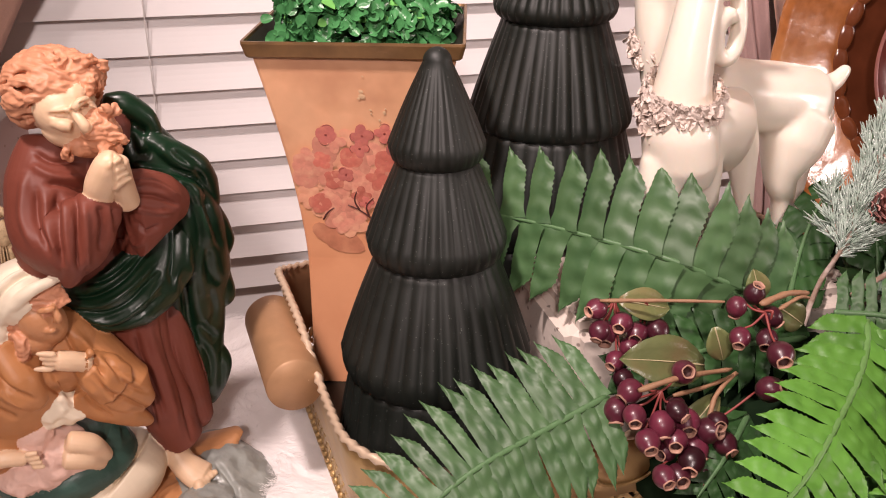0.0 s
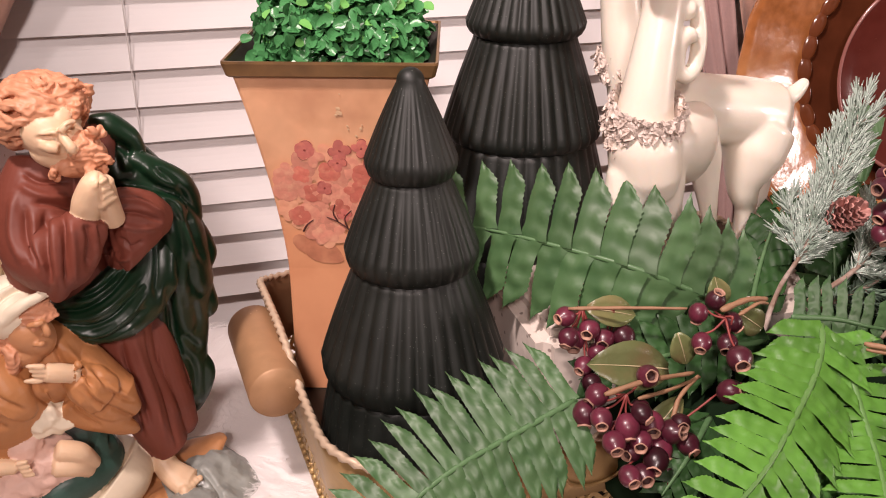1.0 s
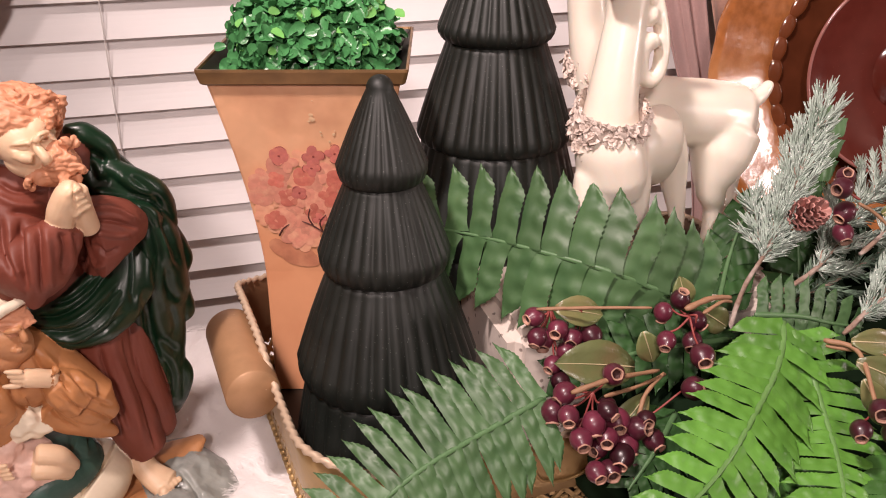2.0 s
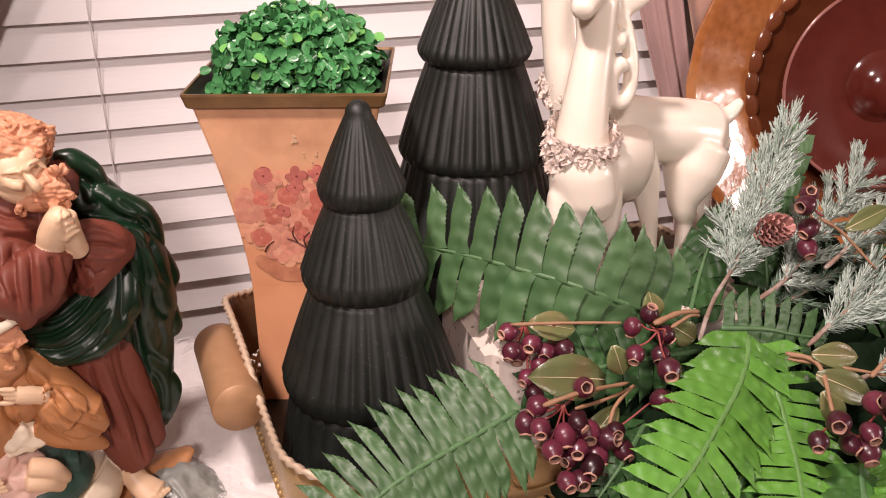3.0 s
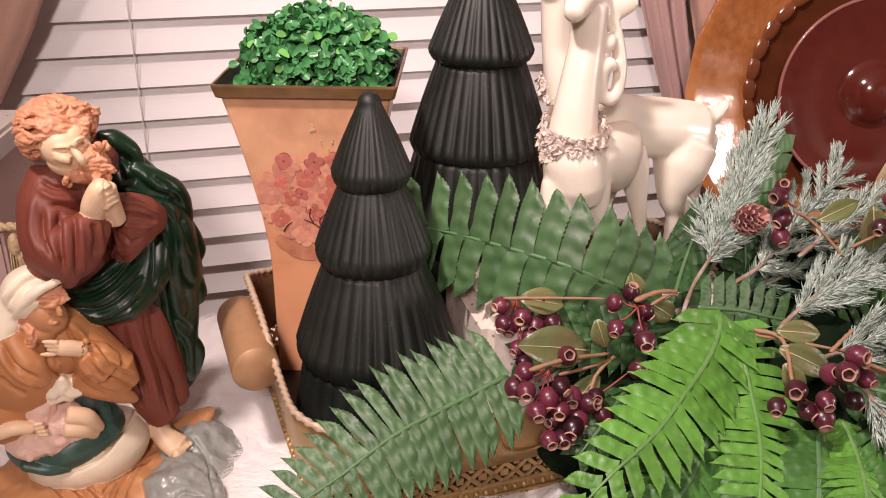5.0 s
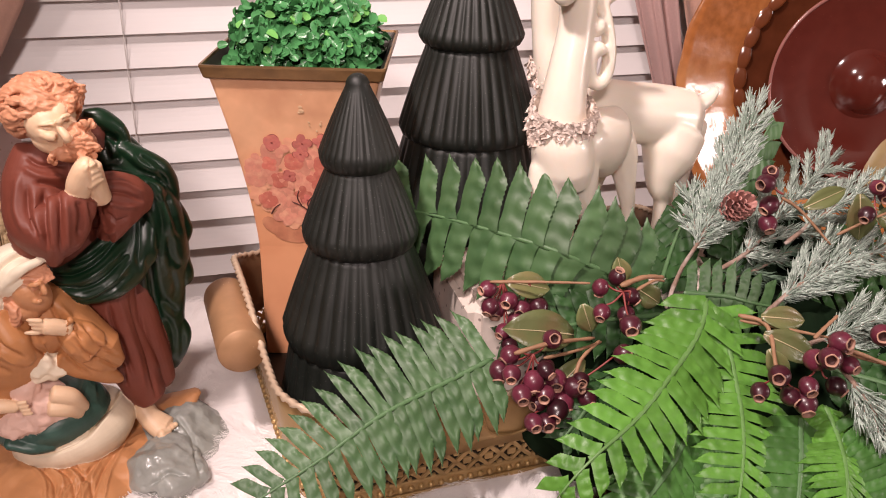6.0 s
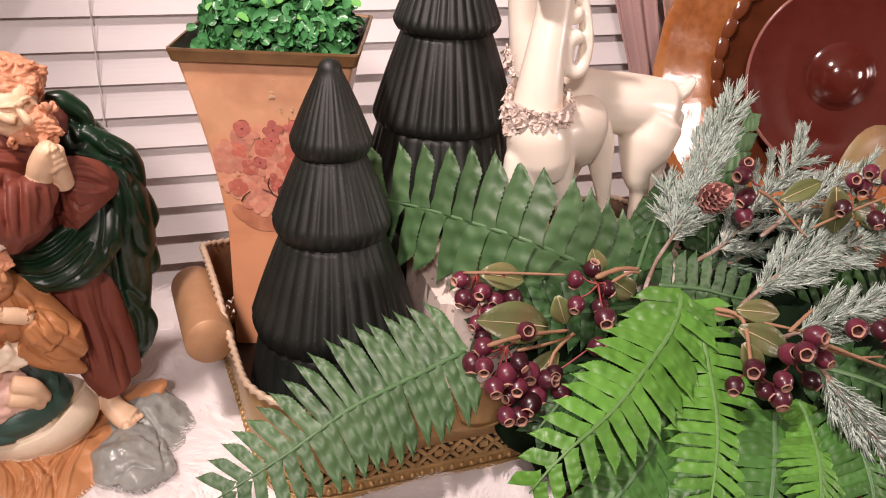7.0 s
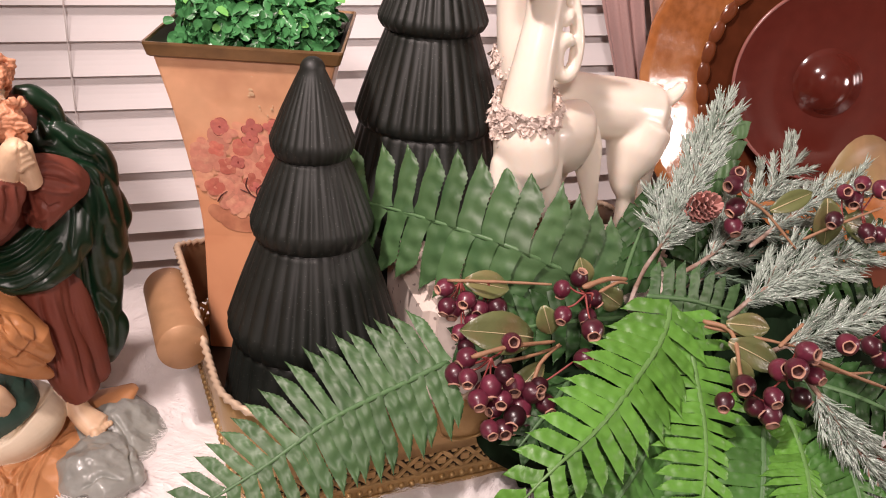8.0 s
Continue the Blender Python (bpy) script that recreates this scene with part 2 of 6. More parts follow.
def mesh(name, vf, mats, smooth=True, which=None):
    verts, faces = vf
    me = bpy.data.meshes.new(name)
    me.from_pydata([tuple(v) for v in verts], [], faces)
    for m in mats if isinstance(mats, (list, tuple)) else [mats]:
        me.materials.append(m)
    if which is not None:
        me.polygons.foreach_set("material_index", which)
    me.polygons.foreach_set("use_smooth", [smooth] * len(me.polygons))
    me.update()
    return me


def part(name, vf, material, parent=None, label="", smooth=True, which=None):
    ob = new(name, mesh(name, vf, material, smooth, which))
    if parent is not None:
        under(ob, parent)
    return tagged(ob, label)


def piece(name, me, parent, m):
    ob = new(name, me)
    under(ob, parent)
    ob.matrix_basis = m
    return ob


def join(*many):
    V, F = [], []
    for v, f in many:
        k = len(V)
        V += [tuple(p) for p in v]
        F += [tuple(i + k for i in q) for q in f]
    return V, F


def moved(vf, m):
    return [m @ Vector(v) for v in vf[0]], vf[1]


def block(x0, x1, y0, y1, z0, z1, bevel=0.0, seg=2):
    bm = bmesh.new()
    bmesh.ops.create_cube(bm, size=1.0)
    for v in bm.verts:
        v.co = Vector(((x0 + x1) / 2 + v.co.x * (x1 - x0), (y0 + y1) / 2 + v.co.y * (y1 - y0), (z0 + z1) / 2 + v.co.z * (z1 - z0)))
    if bevel:
        bmesh.ops.bevel(bm, geom=bm.edges[:], offset=bevel, segments=seg, affect="EDGES")
    bm.verts.index_update()
    vf = [v.co.copy() for v in bm.verts], [tuple(v.index for v in f.verts) for f in bm.faces]
    bm.free()
    return vf


def revolve(profile, n=48, wave=None, cap=True):
    """A turned solid round z. profile: (radius, height). wave(angle, k) scales the radius of ring k."""
    V, F = [], []
    for k, (r, z) in enumerate(profile):
        for i in range(n):
            a = 2 * math.pi * i / n
            q = r * (wave(a, k) if wave else 1)
            V.append((q * math.cos(a), q * math.sin(a), z))
    for k in range(len(profile) - 1):
        for i in range(n):
            j = (i + 1) % n
            F.append((k * n + i, k * n + j, (k + 1) * n + j, (k + 1) * n + i))
    if cap:
        F.append(tuple(range(n))[::-1])
        F.append(tuple((len(profile) - 1) * n + i for i in range(n)))
    return V, F


def spline(ctrl, n):
    """n points along a smooth curve through the control points."""
    P = [Vector(p) for p in ctrl]
    P = [2 * P[0] - P[1]] + P + [2 * P[-1] - P[-2]]
    out, spans = [], len(P) - 3
    for i in range(n):
        u = i / (n - 1) * spans
        k = min(int(u), spans - 1)
        u -= k
        a, b, c, d = P[k:k + 4]
        out.append(0.5 * (2 * b + (c - a) * u + (2 * a - 5 * b + 4 * c - d) * u * u + (3 * b - a - 3 * c + d) * u ** 3))
    return out


def lerp(values, u):
    x = u * (len(values) - 1)
    k = min(int(x), len(values) - 2)
    a, b = values[k], values[k + 1]
    x -= k
    return a + (b - a) * x if not isinstance(a, tuple) else tuple(p + (q - p) * x for p, q in zip(a, b))


def tube(ctrl, radii, n=10, steps=16, fold=None, up=(0, 0, 1), round_ends=True):
    """A tapered limb through the control points. radii: numbers or (across, along-up) pairs, spread evenly.
    fold(angle, u) scales the radius."""
    pts = spline(ctrl, steps)
    V, F = [], []
    side = None
    for k, p in enumerate(pts):
        t = (pts[min(k + 1, steps - 1)] - pts[max(k - 1, 0)]).normalized()
        u = k / (steps - 1)
        if side is None:
            ref = Vector(up) if abs(Vector(up).dot(t)) < 0.95 else Vector((1, 0, 0))
            side = t.cross(ref).normalized()
        side = (side - t * side.dot(t)).normalized()
        top = side.cross(t)
        r = lerp(list(radii), u)
        rx, ry = r if isinstance(r, tuple) else (r, r)
        if round_ends:
            e = min(1.0, min(u, 1 - u) * (steps - 1) / 1.6 + 0.25)
            e = math.sqrt(max(0.0, 1 - (1 - e) ** 2))
            rx, ry = rx * e, ry * e
        for i in range(n):
            a = 2 * math.pi * i / n
            f = fold(a, u) if fold else 1.0
            V.append(p + side * (rx * f * math.cos(a)) + top * (ry * f * math.sin(a)))
    for k in range(steps - 1):
        for i in range(n):
            j = (i + 1) % n
            F.append((k * n + i, k * n + j, (k + 1) * n + j, (k + 1) * n + i))
    F.append(tuple(range(n))[::-1])
    F.append(tuple((steps - 1) * n + i for i in range(n)))
    return V, F


def blob(centre, radii, turn=(0, 0, 0), n=24, rough=0.0, size=40.0, ridge=None):
    """A rounded lump; rough: how far noise pushes its skin, in metres; size: how fine."""
    m = pose(*centre, *turn)
    V, F = [], []
    rings = n // 2
    for k in range(rings + 1):
        th = math.pi * k / rings
        for i in range(n):
            a = 2 * math.pi * i / n
            d = Vector((math.sin(th) * math.cos(a), math.sin(th) * math.sin(a), math.cos(th)))
            p = Vector((d.x * radii[0], d.y * radii[1], d.z * radii[2]))
            if ridge:
                p *= ridge(a, th)
            q = m @ p
            if rough:
                q = q + (m.to_3x3() @ d) * rough * noise.fractal(q * size, 1.0, 2.0, 3)
            V.append(q)
    for k in range(rings):
        for i in range(n):
            j = (i + 1) % n
            F.append((k * n + i, (k + 1) * n + i, (k + 1) * n + j, k * n + j))
    return V, F


def place_dir(p, ahead, up, sx=1.0, sy=1.0, sz=1.0):
    """A pose at p whose x runs along ahead and whose z is nearest to up, scaled."""
    x = Vector(ahead).normalized()
    y = Vector(up).cross(x).normalized()
    z = x.cross(y)
    m = Matrix((x * sx, y * sy, z * sz)).transposed().to_4x4()
    m.translation = p
    return m


# ---------------------------------------------------------------- room
TABLE = 0.738
FUR = 0.748


def setting(name, vf, material, label, category, smooth=False):
    return tagged(part(name, vf, material, smooth=smooth), label, category, kind="structure")


setting("floor", block(-2.6, 3.4, -3.6, 0.3, -0.1, 0.0), M["carpet"], "brown carpeted room floor", "floor")
setting("ceiling", block(-2.6, 3.4, -3.6, 0.3, 2.5, 2.6), M["ceiling"], "plain white painted ceiling", "ceiling")
# The opening in this wall is added, unseen, to darken the plate's reflection.
setting("wall_south", join(block(-2.6, 0.88, -3.7, -3.6, 0, 2.5), block(1.42, 3.4, -3.7, -3.6, 0, 2.5), block(0.88, 1.42, -3.7, -3.6, 2.05, 2.5)), M["wall"], "plain pinkish painted wall", "wall")
# Unlit recess added behind the opening, so that it reflects dark.
setting("wall_hall", join(block(0.4, 2.2, -4.9, -4.8, 0, 2.5), block(0.3, 0.4, -4.9, -3.7, 0, 2.5), block(2.2, 2.3, -4.9, -3.7, 0, 2.5), block(0.4, 2.2, -4.8, -3.7, 2.5, 2.6), block(0.4, 2.2, -4.8, -3.7, -0.1, 0)), M["wall"], "plain unlit walls added behind the opening for a dark plate reflection", "wall")
setting("wall_west", block(-2.7, -2.6, -3.6, 0.3, 0, 2.5), M["wall"], "plain pinkish painted wall", "wall")
setting("wall_east", block(3.4, 3.5, -3.6, 0.3, 0, 2.5), M["wall"], "plain pinkish painted wall", "wall")
setting("wall_north", join(block(-2.6, -0.8, 0.06, 0.2, 0, 2.5), block(1.7, 3.4, 0.06, 0.2, 0, 2.5),
                           block(-0.8, 1.7, 0.06, 0.2, 0, 0.4), block(-0.8, 1.7, 0.06, 0.2, 2.1, 2.5)),
        M["wall"], "pinkish painted window wall", "wall")
win = thing("window_1", (0.45, 0.13, 0.4), "dark night window behind white blinds", "window", kind="structure")
part("window_frame", join(block(-0.8, -0.74, 0.08, 0.16, 0.4, 2.1), block(1.64, 1.7, 0.08, 0.16, 0.4, 2.1),
                          block(-0.74, 1.64, 0.08, 0.16, 0.4, 0.46), block(-0.74, 1.64, 0.08, 0.16, 2.04, 2.1)), M["frame_white"], win, smooth=False)
part("pane", block(-0.74, 1.64, 0.115, 0.122, 0.46, 2.04), M["glass_night"], win, smooth=False)

# the lamps that light the window corner, out of view above
for lx, ly in ((-0.30, -2.25),):
    cl = thing("ceiling_light", (lx, ly, 2.5), "round ceiling light with a brass rim", "ceiling light", "ceiling lights")
    part("rim", moved(revolve([(0.14, 0), (0.14, -0.05), (0.125, -0.06), (0.12, -0.05), (0.12, 0)], 32), Matrix.Translation((lx, ly, 2.5))), M["brass"], cl)

# ---------------------------------------------------------------- window blind
PITCH, SLAT_TOP = 0.044, 1.04


def slat_profile():
    out = []
    for i in range(9):
        u = i / 8
        out.append((0.014 * u + 0.0022 * math.sin(math.pi * u), 0.049 * u))
    return out


def slat_mesh():
    prof, V, F = slat_profile(), [], []
    xs = (-0.72, 1.62)
    for x in xs:
        for y, z in prof:
            V.append((x, y, z))
        for y, z in reversed(prof):
            V.append((x, y + 0.0028, z + 0.0008))
    n = len(prof) * 2
    for i in range(n):
        F.append((i, (i + 1) % n, n + (i + 1) % n, n + i))
    F += [tuple(range(n))[::-1], tuple(range(n, 2 * n))]
    return mesh("slat", (V, F), M["slat"], False)


blind = thing("window_blind", (0.45, 0.02, 0.46), "white faux-wood venetian blind with closed slats", "blind")
sm = slat_mesh()
for k in range(-22, 14):
    piece("slat", sm, blind, Matrix.Translation((0.0015 * math.sin(k * 2.3), 0.0006 * math.sin(k * 1.7), SLAT_TOP - PITCH * k))
          @ pose(0, 0, 0, 0.7 * math.sin(k * 3.1), 0, 0.03 * math.sin(k * 1.3)))
for cx in (0.0, 0.66, 1.3):
    part("ladder_cord", tube([(cx, -0.003, 2.0), (cx + 0.0007, -0.0035, 1.2), (cx, -0.003, 0.5)], [0.0008, 0.0008], 6, 24), M["cord"], blind)
part("headrail", block(-0.72, 1.62, -0.01, 0.045, 2.01, 2.06, 0.004), M["slat"], blind, smooth=False)


# ---------------------------------------------------------------- curtains
def drape(name, x0, x1, y, z0, z1, folds, amp, lean, label, seed, thick=0.0015, cloth="curtain"):
    """A hanging cloth from (x0, z1) to (x1, z0); lean: how far its hem swings sideways."""
    V, F = [], []
    nu, nv = 90, 26
    for k in range(nv + 1):
        v = k / nv
        for i in range(nu + 1):
            u = i / nu
            w = math.sin(2 * math.pi * folds * u + 0.8 * math.sin(5 * u + seed)) + 0.35 * math.sin(2 * math.pi * folds * 2.3 * u + seed + 2 * v)
            z = z1 + (z0 - z1) * v
            tie = 1 / (1 + math.exp((z - 1.0) / 0.11))
            x = x0 + (x1 - x0) * u + lean * tie * (1 - 0.35 * u if lean < 0 else 0.65 + 0.35 * (1 - u))
            V.append((x, y + amp * w * (0.75 + 0.25 * v), z1 + (z0 - z1) * v))
    for k in range(nv):
        for i in range(nu):
            a = k * (nu + 1) + i
            F.append((a, a + 1, a + nu + 2, a + nu + 1))
    ob = part(name, (V, F), M[cloth])
    s = ob.modifiers.new("thick", "SOLIDIFY")
    s.thickness = thick
    return tagged(ob, label, "curtain", "curtains at the window")


drape("curtain", -0.64, -0.020, -0.045, 0.5, 2.2, 7, 0.012, -0.42, "dusty pink-brown drape tied back beside the blind", 1.0)
drape("curtain", 0.630, 0.712, -0.06, 0.5, 2.2, 2, 0.010, 0.16, "narrow mauve sheer drape hanging beside the blind", 2.0, cloth="sheer")
drape("curtain", 0.715, 1.6, -0.045, 0.5, 2.2, 9, 0.014, 0.14, "dusty pink-brown drape hanging behind the glass plates", 3.0)

# ---------------------------------------------------------------- table and fur throw
table = thing("table", (0.3, -0.5, 0.0), "dark red-brown polished wooden table", "table")
part("tabletop", block(-0.75, 1.5, -1.0, -0.17, TABLE - 0.03, TABLE, 0.006), M["wood"], table, smooth=False)
for tx in (-0.69, 1.44):
    for ty in (-0.94, -0.23):
        part("leg", block(tx - 0.03, tx + 0.03, ty - 0.03, ty + 0.03, 0, TABLE - 0.03, 0.004), M["wood"], table, smooth=False)


def fur_edge(x):
    """How far towards the front the throw reaches at x."""
    base = -0.80 if x < 0.12 else -0.80 + 0.165 * min(1, (x - 0.12) / 0.1)
    return base + 0.012 * math.sin(x * 31) + 0.008 * math.sin(x * 67)


def fur_height(x, y):
    return FUR + 0.005 * noise.noise(Vector((x * 14, y * 14, 0))) + 0.002 * noise.noise(Vector((x * 50, y * 50, 3)))


def fur_throw():
    V, F = [], []
    nx, ny = 90, 50
    for i in range(nx + 1):
        x = -0.5 + 1.3 * i / nx
        for j in range(ny + 1):
            y = -0.178 + (fur_edge(x) + 0.178) * j / ny
            e = min(j, ny - j, i, nx - i)
            V.append((x, y, fur_height(x, y) if e > 0 else TABLE + 0.001))
    for i in range(nx):
        for j in range(ny):
            a = i * (ny + 1) + j
            F.append((a, a + 1, a + ny + 2, a + ny + 1))
    return V, F


def fur_hair():
    rng = random.Random(5)
    V, F = [], []
    for k in range(44000):
        x = rng.uniform(-0.26, 0.17) if k % 5 else rng.uniform(0.17, 0.5)
        lo = fur_edge(x)
        y = rng.uniform(lo, -0.185) if x < 0.17 else rng.uniform(lo - 0.004, lo + 0.05)
        if x > 0.13 and y > -0.6 and y < -0.28:
            continue
        z = fur_height(x, y) - 0.001
        flow = 2.6 * noise.noise(Vector((x * 9, y * 9, 7))) - 1.2
        L = rng.uniform(0.012, 0.030)
        dx, dy = math.cos(flow + rng.uniform(-0.5, 0.5)), math.sin(flow + rng.uniform(-0.5, 0.5))
        w = rng.uniform(0.00014, 0.00034)
        px, py = -dy * w, dx * w
        n0 = len(V)
        for u, h in ((0, 0), (0.35, 0.0046), (0.7, 0.0064), (1, 0.0054)):
            cx, cy, cz = x + dx * L * u, y + dy * L * u, z + h * rng.uniform(0.6, 1.25)
            s = 1 - u * 0.85
            V += [(cx - px * s, cy - py * s, cz), (cx + px * s, cy + py * s, cz)]
        for q in range(3):
            F.append((n0 + 2 * q, n0 + 2 * q + 1, n0 + 2 * q + 3, n0 + 2 * q + 2))
    return V, F


throw = thing("fur_throw", (0.0, -0.5, TABLE), "fluffy white faux-fur throw spread on the table", "throw")
part("backing", fur_throw(), M["fur"], throw)
tagged(part("hair", fur_hair(), M["fur"], throw, "long white tufted pile"), kind="stuff")

# ---------------------------------------------------------------- brass tray
TX0, TX1, TY0, TY1, TBASE = 0.121, 0.585, -0.600, -0.272, 0.752
tray_turn = Matrix.Translation((0.34, -0.44, 0)) @ pose(0, 0, 0, 0, 0, 4.0) @ Matrix.Translation((-0.34, 0.44, 0))


def outline(n=240, grow=0.0, corner=0.06):
    """Points along the tray's rounded outline, with the outward direction."""
    x0, x1, y0, y1, r = TX0 - grow, TX1 + grow, TY0 - grow, TY1 + grow, corner + grow
    segs = []
    for cx, cy, a0 in ((x1 - r, y1 - r, 0), (x0 + r, y1 - r, 90), (x0 + r, y0 + r, 180), (x1 - r, y0 + r, 270)):
        for i in range(13):
            a = radians(a0 + 90 * i / 12)
            segs.append((Vector((cx + r * math.cos(a), cy + r * math.sin(a), 0)), Vector((math.cos(a), math.sin(a), 0))))
    dist = [0]
    for i in range(len(segs)):
        dist.append(dist[-1] + (segs[(i + 1) % len(segs)][0] - segs[i][0]).length)
    out = []
    for k in range(n):
        d = dist[-1] * k / n
        i = max(j for j in range(len(segs)) if dist[j] <= d)
        u = (d - dist[i]) / max(1e-9, dist[i + 1] - dist[i])
        p, q = segs[i], segs[(i + 1) % len(segs)]
        out.append((p[0].lerp(q[0], u), p[1].lerp(q[1], u).normalized()))
    return out, dist[-1]


def rim_height(p):
    """The end walls rise a little behind each handle."""
    end = min(abs(p.x - TX0), abs(p.x - TX1))
    hump = math.exp(-((p.y + 0.385) / 0.085) ** 4) * math.exp(-(end / 0.03) ** 2)
    dip = min(1.0, max(0.0, (end - 0.004) / 0.06))
    return 0.101 + 0.024 * hump - 0.006 * dip * dip * (3 - 2 * dip)


def wall_strip(lo, hi, n=240, thick=0.0022):
    """A band of the wall between two heights (functions of the place), with real thickness."""
    pts, _ = outline(n)
    V, F = [], []
    rows = 5
    for p, d in pts:
        a, b = lo(p), hi(p)
        for k in range(rows):
            V.append(tray_turn @ Vector((*(p + d * (0.010 * (a + (b - a) * k / (rows - 1)) / 0.1)).xy, TBASE + a + (b - a) * k / (rows - 1))))
        for k in reversed(range(rows)):
            V.append(tray_turn @ Vector((*(p + d * (0.010 * (a + (b - a) * k / (rows - 1)) / 0.1 - thick)).xy, TBASE + a + (b - a) * k / (rows - 1))))
    m = 2 * rows
    for i in range(n):
        j = (i + 1) % n
        for k in range(m):
            F.append((i * m + k, j * m + k, j * m + (k + 1) % m, i * m + (k + 1) % m))
    return V, F


# Inner faces of the upper wall take the brass darkened for shade.
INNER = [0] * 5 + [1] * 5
LACE0, LACE1 = 0.014, 0.036
tray = thing("serving_tray", (0.34, -0.44, TBASE), "aged brass tray with pierced sides and roll handles on white fur", "tray")
fl, _ = outline(96)
# The floor's near-black colour carries the shade in the tray.
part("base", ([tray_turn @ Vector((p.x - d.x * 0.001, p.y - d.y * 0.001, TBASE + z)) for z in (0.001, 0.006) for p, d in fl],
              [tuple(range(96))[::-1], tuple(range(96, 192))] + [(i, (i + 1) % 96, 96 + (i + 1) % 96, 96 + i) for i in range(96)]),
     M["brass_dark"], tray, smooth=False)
part("lower_wall", wall_strip(lambda p: 0.0, lambda p: LACE0), M["brass"], tray)
part("upper_wall", wall_strip(lambda p: LACE1, rim_height), [M["brass"], M["brass_inner_shade"]], tray, which=INNER * 240)


def rope_rim():
    pts, _ = outline(520)
    V, F, n = [], [], 8
    for k, (p, d) in enumerate(pts):
        h = rim_height(p)
        c = p + d * (0.1 * h + 0.0002) + Vector((0, 0, TBASE + h))
        tw = k * 0.9
        for i in range(n):
            a = 2 * math.pi * i / n
            r = 0.0030 * (1 + 0.36 * math.cos(2 * (a - tw)))
            V.append(tray_turn @ (c + d * (r * math.cos(a)) + Vector((0, 0, r * math.sin(a)))))
    m = len(pts)
    for k in range(m):
        for i in range(n):
            F.append((k * n + i, k * n + (i + 1) % n, ((k + 1) % m) * n + (i + 1) % n, ((k + 1) % m) * n + i))
    return V, F


part("rope_rim", rope_rim(), M["brass_pale"], tray, "pale worn twisted rope rim")


def lace():
    """Crossing bars with a lozenge in each opening."""
    pts, total = outline(1200)
    cells = round(total / 0.0215)
    V, F = [], []

    def at(s, v, out=0.0):
        p, d = pts[int(round(s / total * 1200)) % 1200]
        h = LACE0 + (LACE1 - LACE0) * v
        return tray_turn @ Vector((*(p + d * (0.1 * h + out)).xy, TBASE + h))

    def bar(s0, v0, s1, v1, w, steps=4):
        n0 = len(V)
        ds, dv = s1 - s0, (v1 - v0) * (LACE1 - LACE0)
        L = math.hypot(ds, dv)
        ox, oz = -dv / L * w, ds / L * w / (LACE1 - LACE0)
        for k in range(steps + 1):
            u = k / steps
            s, v = s0 + (s1 - s0) * u, v0 + (v1 - v0) * u
            for sg, o in ((-1, 0.0), (1, 0.0), (1, -0.0022), (-1, -0.0022)):
                V.append(at(s + sg * ox, v + sg * oz, o))
        for k in range(steps):
            for i in range(4):
                a = n0 + 4 * k
                F.append((a + i, a + (i + 1) % 4, a + 4 + (i + 1) % 4, a + 4 + i))

    c = total / cells
    for k in range(cells):
        bar(k * c, 0, (k + 1) * c, 1, 0.0020)
        bar(k * c, 1, (k + 1) * c, 0, 0.0020)
        bar(k * c - 0.0036, 0.5, k * c + 0.0036, 0.5, 0.0034, 1)
        bar((k + 0.5) * c - 0.0022, 0.94, (k + 0.5) * c + 0.0022, 0.94, 0.0016, 1)
        bar((k + 0.5) * c - 0.0022, 0.06, (k + 0.5) * c + 0.0022, 0.06, 0.0016, 1)
    return V, F


tagged(part("pierced_band", lace(), M["brass"], tray, smooth=False), kind="stuff")
bead = mesh("bead", blob((0, 0, 0), (0.0032, 0.0032, 0.0032), n=10), M["brass"])
bp, _ = outline(158, 0.0012)
for p, d in bp:
    piece("bead", bead, tray, tray_turn @ Matrix.Translation((p.x, p.y, TBASE + 0.0062)))
part("foot_rim", wall_strip(lambda p: -0.004, lambda p: 0.0015, thick=-0.0025), M["brass"], tray)
for hx in (TX0 - 0.0275, TX1 + 0.0275):
    prof = [(0.0, 0), (0.0205, 0.0), (0.0222, 0.0008), (0.0225, 0.003), (0.0225, 0.110), (0.0215, 0.112), (0.0, 0.112)]
    hv = moved(revolve(prof, 40, cap=False), tray_turn @ pose(hx, -0.368, TBASE + 0.100, 90, 0, 0))
    part("roll_handle", hv, M["handle"], tray, "scratched brown-gold roll handle")
    for hy in (-0.41, -0.47):
        part("bracket", moved(block(-0.012, 0.012, -0.004, 0.004, -0.006, 0.006, 0.001), tray_turn @ Matrix.Translation((hx + (0.009 if hx < 0.3 else -0.009), hy, TBASE + 0.100))), M["brass_dark"], tray, smooth=False)
for sx in (0.2, 0.31, 0.42, 0.52):
    sw = [tube([(sx - 0.03, TY0 - 0.007, TBASE + 0.078), (sx - 0.022, TY0 - 0.007, TBASE + 0.055), (sx, TY0 - 0.006, TBASE + 0.047),
                (sx + 0.022, TY0 - 0.007, TBASE + 0.055), (sx + 0.03, TY0 - 0.007, TBASE + 0.078)], [0.0012, 0.0016, 0.0012], 6, 18)]
    part("embossed_swag", moved(join(*sw), tray_turn), M["brass"], tray)

# ---------------------------------------------------------------- painted planter
PC = (0.191, -0.317)
planter = thing("planter", (*PC, TBASE + 0.006), "flared square terracotta-coloured tin planter painted with hydrangeas", "planter")
PT = Matrix.Translation((*PC, 0)) @ pose(0, 0, 0, 0, 0, -17.0)
PZ0, PZ1 = TBASE + 0.007, 1.088


def flare(z):
    """Half the planter's width at height z: straight below, flaring to the rim."""
